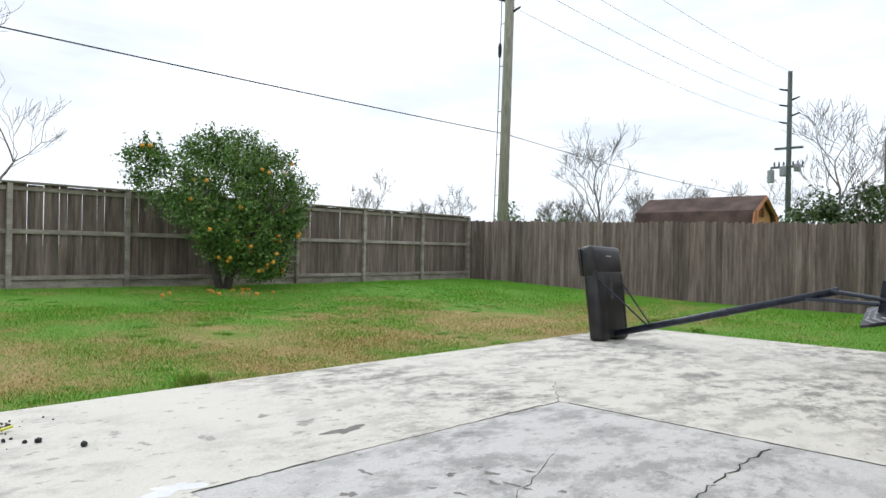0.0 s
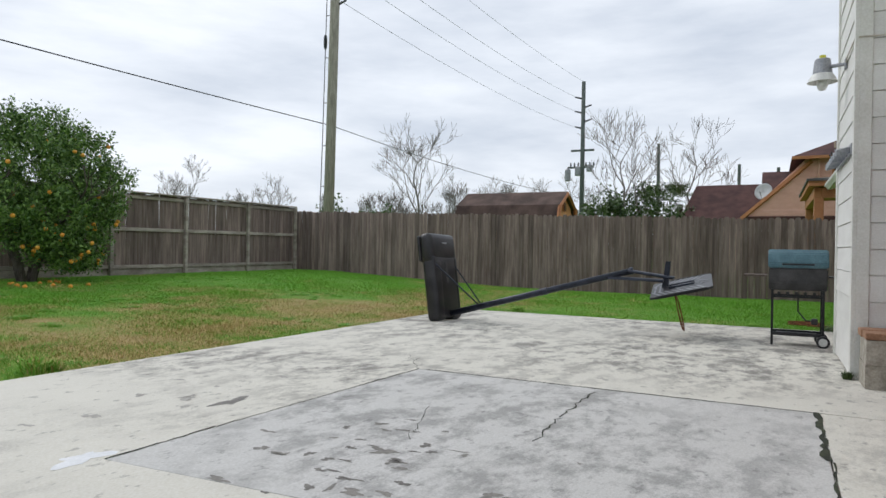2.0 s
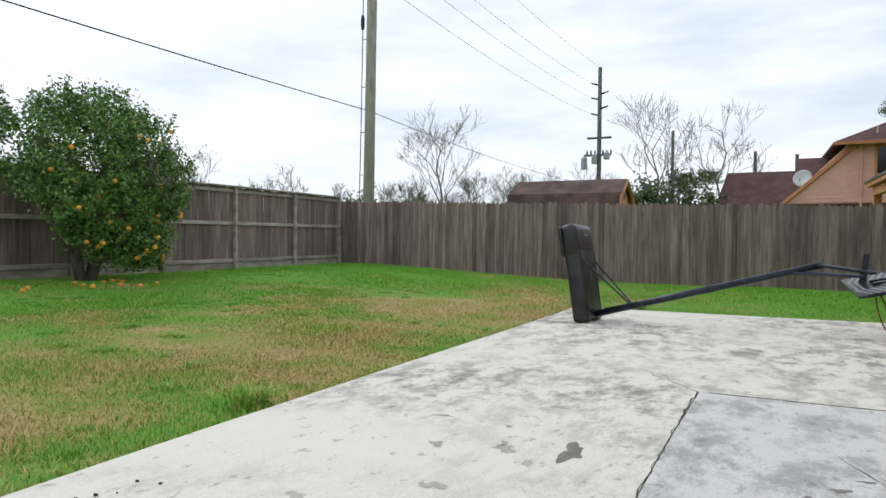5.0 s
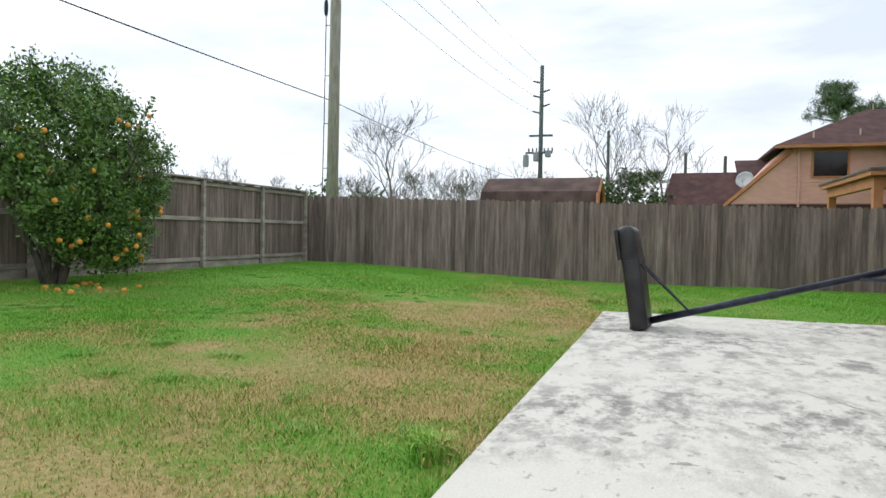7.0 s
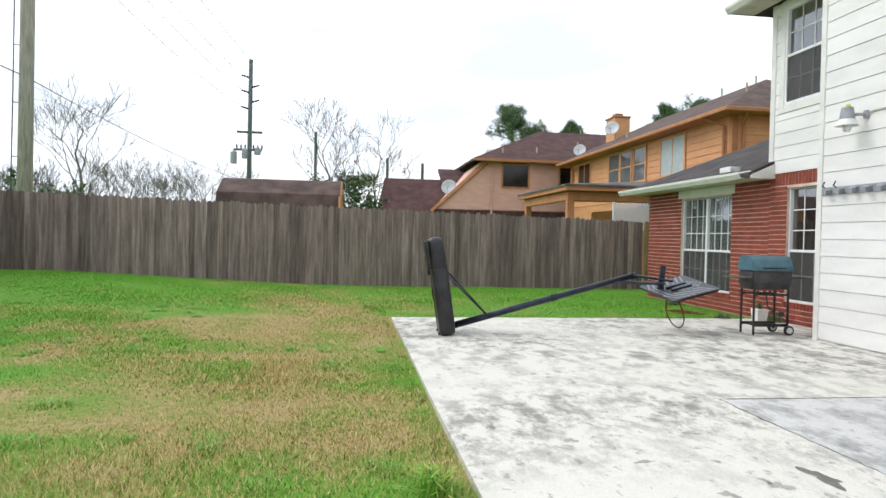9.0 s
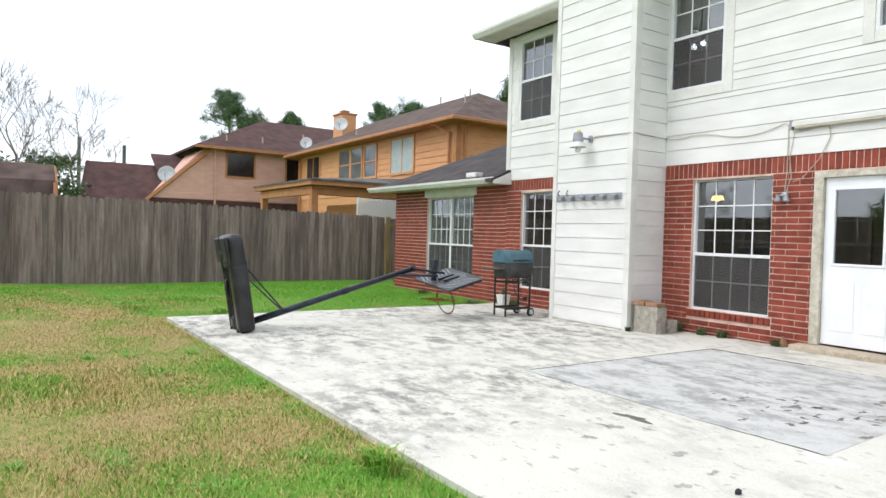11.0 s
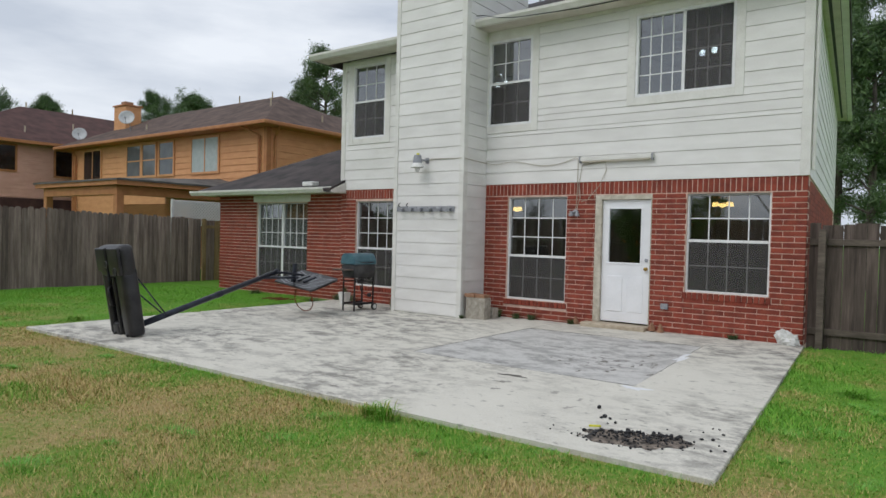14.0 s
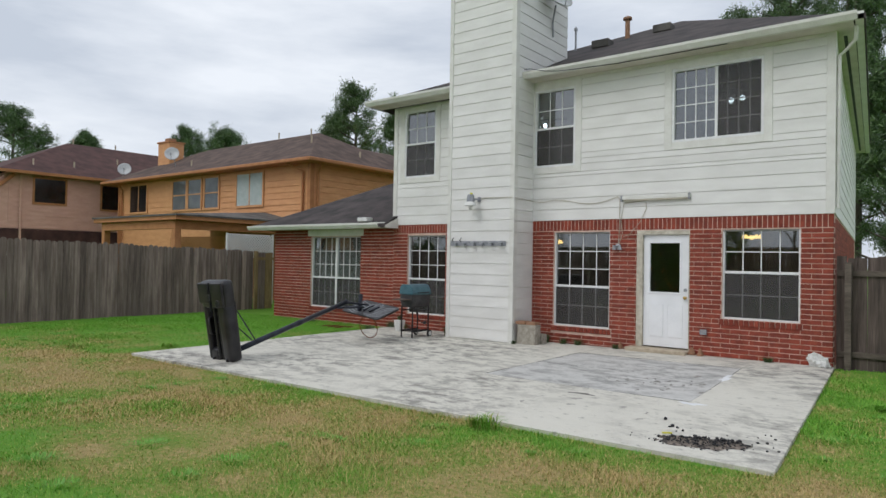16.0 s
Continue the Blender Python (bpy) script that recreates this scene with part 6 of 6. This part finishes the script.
# ---------------------------------------------------------------- trees
def grow(bm, start, way, length, radius, depth, rnd, bend=0.35, kids=3, ends=None, least=0.009):
    """A limb that forks into thinner, shorter ones."""
    p, d, pts = Vector(start), Vector(way).normalized(), [Vector(start)]
    n = 4
    for _ in range(n):
        d = (d + Vector([rnd.uniform(-1, 1) for _ in range(3)]) * bend * 0.3 + Vector((0, 0, 0.09))).normalized()
        p = p + d * length / n
        pts.append(p.copy())
    tube(bm, pts, max(radius, least), max(radius * 0.62, least), 5 if radius > 0.03 else 3)
    if ends is not None and depth <= 1:
        ends.extend(pts[1:])
    if depth:
        for k in range(kids):
            i = n if k == 0 else rnd.randint(2, n)
            side = Vector([rnd.uniform(-1, 1) for _ in range(3)])
            side = (side - side.dot(d) * d).normalized()
            w = d * rnd.uniform(0.65, 1.0) + side * rnd.uniform(0.4, 0.85) + Vector((0, 0, 0.07))
            grow(bm, pts[i], w, length * rnd.uniform(0.6, 0.85), radius * (0.6 if k == 0 else 0.48), depth - 1, rnd, bend, kids, ends, least)


def bare_tree(x, y, height, seed, depth=5, lean=(0, 0), low=0.3, kids=3, label="leafless winter tree with fine grey twigs", stems=1):
    rnd = random.Random(seed)
    t = thing("tree", (x, y, 0), label, "tree", "bare trees behind the fence")
    trunk, crown = bmesh.new(), bmesh.new()
    height *= 1.02
    r = height * 0.013
    for s in range(stems):
        a = rnd.uniform(0, 6.28)
        off = Vector((math.cos(a), math.sin(a), 0)) * (0.25 if stems > 1 else 0)
        way = Vector((lean[0] + off.x * 0.8, lean[1] + off.y * 0.8, 1)).normalized()
        base = Vector((x, y, -0.3)) + off
        top = base + way * height * low
        tube(trunk, [base, base.lerp(top, 0.5) + Vector((0.05, 0.03, 0)), top], r, r * 0.75, 7)
        grow(crown, top, way, height * 0.26, r * 0.75, depth, rnd, 0.5, kids)
        for k in range(2):
            q = base.lerp(top, 0.75 + 0.2 * k)
            grow(crown, q, Vector((rnd.uniform(-1, 1), rnd.uniform(-1, 1), 0.9)), height * 0.22, r * 0.5, depth - 1, rnd, 0.5, kids)
    part("trunk", trunk, M_TWIG, t), part("bare_crown", crown, M_TWIG, t)


bare_tree(-32.3, -19.9, 7.4, 3, 5, (0.0, 0.05), 0.42, 3)
bare_tree(-32.6, -22.4, 4.6, 4, 5, stems=2, low=0.25)
bare_tree(-34.5, -21.6, 4.6, 44, 5, stems=2, low=0.2)
bare_tree(-39.3, -21.3, 5.3, 5, 5, low=0.3)
bare_tree(-48, -20.6, 5.8, 6, 5, low=0.3)
bare_tree(-54.9, -23.0, 7.2, 7, 5, low=0.3)
bare_tree(-56, -19.4, 6.8, 8, 5, low=0.3)
bare_tree(-60, -17.0, 7.4, 9, 5, low=0.3)
bare_tree(-28.7, -35.1, 6.1, 10, 5, low=0.35)
bare_tree(-24.5, -36.5, 4.9, 11, 5, low=0.3)
bare_tree(-31.3, -32.6, 5.0, 12, 5, low=0.3)
bare_tree(-38, -31, 4.6, 13, 5, low=0.3)
bare_tree(-42, -27.5, 4.6, 14, 5, low=0.3)
bare_tree(-46, -24.5, 6.2, 61)
bare_tree(-58, -26, 7.6, 62)
bare_tree(-62, -21, 7.6, 63)
bare_tree(-44, -19, 5.6, 64)
bare_tree(-35, -33, 5.2, 65)
bare_tree(-33.0, -8.2, 7.9, 15, 5, low=0.3, kids=3)
bare_tree(-38.8, -5.6, 8.0, 16, 5, low=0.3, kids=3)
bare_tree(-36.2, -7.4, 5.0, 17, 5, low=0.3)
bare_tree(-5.9, -30.5, 9.2, 18, 5, low=0.35)


def leaves(centres, per, size, spread, seed, long=1.9, upright=0.0):
    """Leaf blades as folded quads scattered round centres."""
    rng = np.random.default_rng(seed)
    c = np.repeat(np.asarray(centres, float), per, 0)
    n = len(c)
    c = c + rng.normal(0, 1, (n, 3)) * spread
    d = rng.normal(0, 1, (n, 3)) + np.array([0, 0, upright])
    d /= np.linalg.norm(d, axis=1)[:, None]
    s = np.cross(d, rng.normal(0, 1, (n, 3)))
    s /= np.linalg.norm(s, axis=1)[:, None]
    k = size * rng.uniform(0.6, 1.25, (n, 1))
    a, b = d * k * long * 0.5, s * k * 0.5
    return np.stack([c - a, c + b * 0.9 - a * 0.1, c + a, c - b * 0.9 - a * 0.1], 1).reshape(-1, 3)


def citrus_tree(x, y):
    rnd = random.Random(31)
    g = ground_z(x, y)
    t = thing("orange_tree", (x, y, g), "leafy green citrus tree hung with ripe oranges", "tree")
    trunk, limbs, ends = bmesh.new(), [bmesh.new() for _ in range(4)], []
    for k in range(4):
        a = k * 1.6 + 0.5
        p = [Vector((x + 0.08 * math.cos(a), y + 0.08 * math.sin(a), g - 0.1)), Vector((x + 0.22 * math.cos(a), y + 0.2 * math.sin(a), g + 0.4)), Vector((x + 0.5 * math.cos(a), y + 0.4 * math.sin(a), g + 0.9))]
        tube(trunk, p, 0.075, 0.05, 8)
        grow(limbs[k], p[-1], Vector((0.75 * math.cos(a), 0.6 * math.sin(a), 0.8)), 0.72, 0.05, 3, rnd, 0.6, 3, ends)
    lobes = [(-0.1, 0.1, 2.2, 1.2, 1.0, 1.05), (-1.05, 0.2, 2.2, 0.75, 0.85, 0.85), (1.15, 0.0, 2.2, 0.95, 0.85, 0.65), (-0.25, 0.0, 3.05, 0.62, 0.6, 0.5), (-1.0, 0.4, 1.35, 0.55, 0.6, 0.7), (0.7, 0.5, 1.55, 0.65, 0.6, 0.5), (0.0, 0.75, 1.4, 0.8, 0.55, 0.8), (1.75, 0.1, 2.6, 0.42, 0.4, 0.26), (-0.9, 0.6, 0.75, 0.42, 0.45, 0.4), (0.45, -0.2, 2.95, 0.5, 0.45, 0.4), (-1.0, 0, 2.85, 0.5, 0.5, 0.42), (-1.65, 0.3, 2.05, 0.3, 0.35, 0.4), (-0.5, 0.6, 0.85, 0.5, 0.45, 0.45), (0.1, 0.55, 1.0, 0.45, 0.4, 0.45), (0.35, 0.4, 1.05, 0.45, 0.42, 0.42), (-0.25, 0.5, 0.55, 0.5, 0.4, 0.3), (-0.75, 0.5, 0.5, 0.38, 0.35, 0.3), (-0.1, 0.45, 2.0, 1.0, 0.6, 0.9), (-1.3, 0.35, 1.6, 0.45, 0.5, 0.5)]
    centres, shell, tips = [], [], []
    for lx, ly, lz, rx, ry, rz in lobes:
        for _ in range(int(105 * rx * ry * rz ** 0.5 + 26)):
            u = Vector([rnd.gauss(0, 1) for _ in range(3)]).normalized()
            q = rnd.uniform(0.5, 1.04)
            p = Vector((x + lx + rx * q * u.x, y + ly + ry * q * u.y, g + lz + rz * q * u.z))
            if p.z < g + 0.18 or p.y < FY + 0.25 or noise.noise(p * 1.7) < -0.27 * (2 - q):
                continue
            centres.append(p)
            if q > 0.85:
                shell.append(p)
                if rnd.random() < 0.3 and u.z > -0.3:
                    # a leafy shoot standing out of the crown
                    way = (u + Vector((0, 0, 0.7))).normalized()
                    reach = rnd.uniform(0.12, 0.38)
                    tips += [p + way * reach * k / 4 for k in range(1, 5)]
    part("trunk", trunk, M_BARK, t)
    for limb in limbs:
        part("limb", limb, M_BARK, t)
    foliage = np.concatenate([leaves(centres, 52, 0.041, 0.088, 4), leaves(tips, 10, 0.04, 0.03, 5)])
    hang(new("crown", raw_mesh("crown", foliage, 4, M_CITRUS)), t)
    bm = bmesh.new()
    bmesh.ops.create_icosphere(bm, subdivisions=2, radius=0.042)
    me = mesh_of("orange", bm, M_ORANGE, True)
    lowset = [p for p in shell if p[1] > y]
    for k in range(96):
        p = rnd.choice(lowset if k % 3 == 0 else [q for q in lowset if q[2] < g + 1.3])
        piece("orange", me, t, (p[0] + 0.06, p[1] + 0.17, p[2]), (1, 1, rnd.uniform(0.9, 1.05)))
    for k in range(14):
        ox, oy = x + rnd.uniform(-1.6, 1.9), y + rnd.uniform(0.2, 1.5)
        tagged(piece("fallen_orange", me, None, (ox, oy, ground_z(ox, oy) + 0.022)), "ripe orange fallen in the grass under the tree", "orange", "fallen oranges")


citrus_tree(-6.72, -14.45)


def pine(x, y, height, low, radius, seed, label="tall pine with dark green needle clumps"):
    rnd = random.Random(seed)
    t = thing("tree", (x, y, 0), label, "tree", "pines behind the houses")
    trunk, limbs = bmesh.new(), bmesh.new()
    tube(trunk, [(x, y, -0.3), (x + 0.1, y, height * 0.5), (x, y + 0.1, height * 0.97)], height * 0.018, 0.04, 8)
    centres = []
    for k in range(60 if low < 5 else 46):
        f = rnd.random() ** 0.8
        z = low + (height - low) * f
        reach = radius * (1 - 0.75 * f) * rnd.uniform(0.55, 1.15)
        a = rnd.uniform(0, math.tau)
        tip = Vector((x + reach * math.cos(a), y + reach * math.sin(a), z + 0.25 * reach + rnd.uniform(-0.2, 0.3)))
        tube(limbs, [(x, y, z - 0.2), tip], 0.05, 0.02, 4)
        for _ in range(5):
            q = rnd.uniform(0.5, 1.08)
            centres.append(Vector((x, y, z - 0.2)).lerp(tip, q) + Vector([rnd.gauss(0, 0.16) for _ in range(3)]))
    part("trunk", trunk, M_BARK, t), part("branchwork", limbs, M_BARK, t)
    hang(new("crown", raw_mesh("crown", leaves(centres, 80 if low > 5 else 125, 0.036, 0.15, seed, 6.0, 0.5), 4, M_PINE)), t)


for i, (px, py, ph, pl, pr) in enumerate(((-50.6, 5.6, 11.6, 7.4, 3.0), (-54, 8.5, 10.9, 7.5, 2.6), (-51.5, 11, 10.6, 8.5, 1.6), (-50.1, 18.7, 12.3, 9.0, 2.2), (-43, 17.6, 11.0, 8.8, 2.2), (-45.5, 19.5, 11.3, 8.5, 2.2), (-27.4, 16.2, 11.8, 7.2, 2.4), (-30.2, 17.2, 10.6, 7.8, 1.3), (-24.5, 17.5, 10.8, 7.0, 2.0), (-4.2, 19.5, 14.0, 9.0, 2.8), (-6.5, 21.0, 13.2, 9.0, 2.2), (-1.6, 18.0, 14.5, 3.0, 2.6), (-0.4, 16.5, 9.0, 1.2, 2.2), (-2.6, 24.0, 16.0, 5.0, 3.0), (0.4, 22.0, 10.0, 2.0, 2.8))):
    pine(px, py, ph, pl, pr, 50 + i)


def shrub(x, y, w, h, seed, mat=None, label="dense evergreen shrub behind the fence"):
    rnd = random.Random(seed)
    t = thing("shrub", (x, y, 0), label, "shrub", "evergreens behind the fence")
    stem = bmesh.new()
    for k in range(5):
        a = rnd.uniform(0, 6.28)
        tube(stem, [(x, y, -0.2), (x + 0.4 * w * math.cos(a), y + 0.4 * w * math.sin(a), h * 0.7)], 0.05, 0.02, 5)
    part("stems", stem, M_BARK, t)
    c = []
    for _ in range(int(70 * w * h / 4)):
        u = Vector([rnd.gauss(0, 1) for _ in range(3)]).normalized() * rnd.uniform(0.5, 1.05)
        c.append((x + w * u.x, y + w * u.y, h * 0.55 + h * 0.45 * u.z + rnd.gauss(0, 0.12)))
    hang(new("foliage", raw_mesh("foliage", leaves(c, 34, 0.12, 0.18, seed, 1.8), 4, mat or M_SHRUB)), t)


for i, (sx, sy, sw, sh) in enumerate(((-32.6, -8.9, 1.3, 4.0), (-34.6, -7.2, 1.5, 4.7), (-31.2, -10.0, 0.8, 2.9), (-35.5, -5.6, 1.0, 3.3), (-23.5, -16.9, 1.0, 2.75), (-27, -22, 1.1, 2.9), (-20.8, -17.3, 0.7, 2.6), (-30, -30, 1.3, 3.2))):
    shrub(sx, sy, sw, sh, 80 + i)

palm = thing("palm", (-37.5, -6.0, 0), "fan palm with pale green fronds above the fence", "palm")
part("trunk", tubed([(-37.5, -6.0, -0.2), (-37.5, -6.0, 3.6)], 0.2, 0.17, 10), M_BARK, palm)
rp_ = random.Random(5)
fr = []
for k in range(34):
    a, e = rp_.uniform(0, math.tau), rp_.uniform(-0.2, 1.3)
    hub = Vector((-37.5, -6.0, 3.6)) + Vector((math.cos(a) * math.cos(e), math.sin(a) * math.cos(e), math.sin(e))) * 0.7
    out = (hub - Vector((-37.5, -6.0, 3.6))).normalized()
    side = out.cross(Vector((0, 0, 1)))
    for j in range(11):
        w = (j - 5) / 5 * 1.1
        d = (out * math.cos(w) + side * math.sin(w)).normalized() * 0.95
        n_ = side * math.cos(w) * 0.03 - out * math.sin(w) * 0.03
        fr += [hub, hub + d * 0.5 + n_, hub + d - Vector((0, 0, 0.12)), hub + d * 0.5 - n_]
hang(new("fronds", raw_mesh("fronds", np.array([tuple(v) for v in fr]), 4, M_PALM)), palm)

# ceiling lamps glimpsed inside
def chandelier(x, y, z, wide, label):
    """A lit amber fitting: a stem, a bowl and small shades round it."""
    own = thing("ceiling_lamp", (x, y, z), label, "ceiling lamp")
    part("stem", tubed([(x, y, z + 0.03), (x, y, 2.54)], 0.012, n=6), M_BLACKSTEEL, own)
    part("bowl", lathe([(0.02, 0.03), (0.07, 0.02), (0.075, 0.0), (0.04, -0.05), (0.001, -0.06)], (x, y, z), "z", 14), M_BULB, own)
    for k in range(5):
        a = k * math.tau / 5 + 0.4
        qx, qy = x + wide * math.cos(a), y + 0.6 * wide * math.sin(a)
        part("arm", tubed([(x, y, z + 0.02), (qx, qy, z + 0.05)], 0.008, n=5), M_BLACKSTEEL, own)
        part("shade", lathe([(0.02, 0.05), (0.035, 0.02), (0.05, -0.03), (0.001, -0.035)], (qx, qy, z), "z", 10), M_BULB, own)


def fan_light(x, y, z):
    own = thing("fan_light", (x, y, z), "bright bulbs of an upstairs ceiling fan", "ceiling lamp")
    part("stem", tubed([(x, y, z + 0.05), (x, y, 5.24)], 0.014, n=6), M_BLACKSTEEL, own)
    part("motor", lathe([(0.04, 0.2), (0.1, 0.17), (0.1, 0.1), (0.05, 0.06)], (x, y, z), "z", 16), M_BLACKSTEEL, own)
    for k in range(4):
        a = k * math.tau / 4 + 0.5
        part("blade", tubed([(x + 0.1 * math.cos(a), y + 0.1 * math.sin(a), z + 0.14), (x + 0.6 * math.cos(a), y + 0.6 * math.sin(a), z + 0.14)], 0.035, 0.05, 4), M_BLACKSTEEL, own)
    for d in (-1, 1):
        part("bulb", lathe([(0.015, 0.05), (0.045, 0.02), (0.05, -0.015), (0.03, -0.05), (0.001, -0.06)], (x + 0.1 * d, y, z + 0.01 * d), "z", 14), M_COOLBULB, own, smooth=True)


chandelier(-5.93, 2.1, 2.06, 0.07, "lit amber ceiling lamp inside the room")
chandelier(-1.94, 3.3, 2.19, 0.17, "wide lit amber chandelier inside the room")
fan_light(-6.42, 2.1, 4.86)
fan_light(-1.79, 1.4, 4.75)


# ---------------------------------------------------------------- grass
def grass(count, x0, x1, y0, y1, seed, hmin, hmax, power):
    rng = np.random.default_rng(seed)
    x, y = rng.uniform(x0, x1, count), rng.uniform(y0, y1, count)
    keep = ~((x > PX0 + 0.0) & (x < 0.40 - 0.06 * (y + 6.27)) & (y > PY0 - 0.0))
    keep &= ~((y > 0.1) & (x < 0.05))
    x, y = x[keep], y[keep]
    t = np.clip((-y - 6.0) / 9.7, 0, 1)
    z = 0.018 + 0.011 * np.clip(x, -8.0, 0.4) - 0.05 + 0.31 * t * t * (3 - 2 * t)
    lush = np.clip(0.5 + 0.5 * np.sin(x * 1.3 + 2 * np.sin(y * 0.9)) * np.sin(y * 1.1 + 1.7 * np.sin(x * 0.7)), 0, 1)
    h = rng.uniform(hmin, hmax, len(x)) * (0.65 + 0.8 * lush ** 3)
    near = (np.abs(y - PY0) < 0.12) & (x > PX0 - 0.1) & (x < 0.5)
    h = np.where(near, h * 1.4, h)
    a, lean = rng.uniform(0, math.tau, len(x)), rng.uniform(0.2, 1.3, len(x))
    w = rng.uniform(0.0022, 0.0045, len(x)) * power
    dx, dy = np.cos(a), np.sin(a)
    tip = np.stack([x + dx * h * lean, y + dy * h * lean, z + h], 1)
    p = np.stack([x - dy * w, y + dx * w, z], 1)
    q = np.stack([x + dy * w, y - dx * w, z], 1)
    return np.stack([p, q, tip], 1).reshape(-1, 3)


blades = np.concatenate([grass(330000, -9.0, 6.0, -15.6, -5.6, 1, 0.02, 0.05, 1.2), grass(260000, -16.2, -4.0, -15.6, 0.0, 2, 0.03, 0.06, 1.9), grass(120000, 0.0, 5.5, -7.5, 0.5, 3, 0.02, 0.055, 1.3), grass(150000, -5.0, 4.0, -12.0, -6.2, 4, 0.015, 0.045, 1.0)])
tagged(new("grass", raw_mesh("grass", blades, 3, M_BLADE)), "short winter lawn grass, green and straw coloured", "grass", kind="stuff")


def clumps(count, seed):
    """Lush tufts of clover and fresh grass that stand out of the tired lawn."""
    rng = np.random.default_rng(seed)
    out = []
    while len(out) < count:
        x, y = rng.uniform(-15.8, 6.5), rng.uniform(-15.4, -0.4)
        if (PX0 - 0.1 < x < 0.6 and y > PY0 - 0.08) or (-4 < y and x < 0.6):
            continue
        if noise.noise((x * 0.45, y * 0.45, 7.0)) + 0.35 * noise.noise((x * 1.9, y * 1.9, 2.0)) < 0.12:
            continue
        r = rng.uniform(0.07, 0.26)
        n = int(1500 * r)
        a, q = rng.uniform(0, math.tau, n), r * np.sqrt(rng.uniform(0, 1, n)) * rng.uniform(0.6, 1.2, n)
        bx, by = x + q * np.cos(a), y + q * np.sin(a) * rng.uniform(0.6, 1.2)
        bz = ground_z(x, y) - 0.01
        h = rng.uniform(0.02, 0.045, n) * (1.25 - 0.6 * q / r)
        w = rng.uniform(0.003, 0.0065, n)
        lean = rng.uniform(0.1, 1.2, n)
        ca, sa = np.cos(a), np.sin(a)
        zz = np.full(n, bz)
        out.append(np.stack([np.stack([bx - sa * w, by + ca * w, zz], 1), np.stack([bx + sa * w, by - ca * w, zz], 1), np.stack([bx + ca * h * lean, by + sa * h * lean, zz + h], 1)], 1).reshape(-1, 3))
    return np.concatenate(out)


tagged(new("clover", raw_mesh("clover", clumps(300, 12), 3, M_CLOVER)), "bright green clover tufts scattered through the lawn", "clover", kind="stuff")
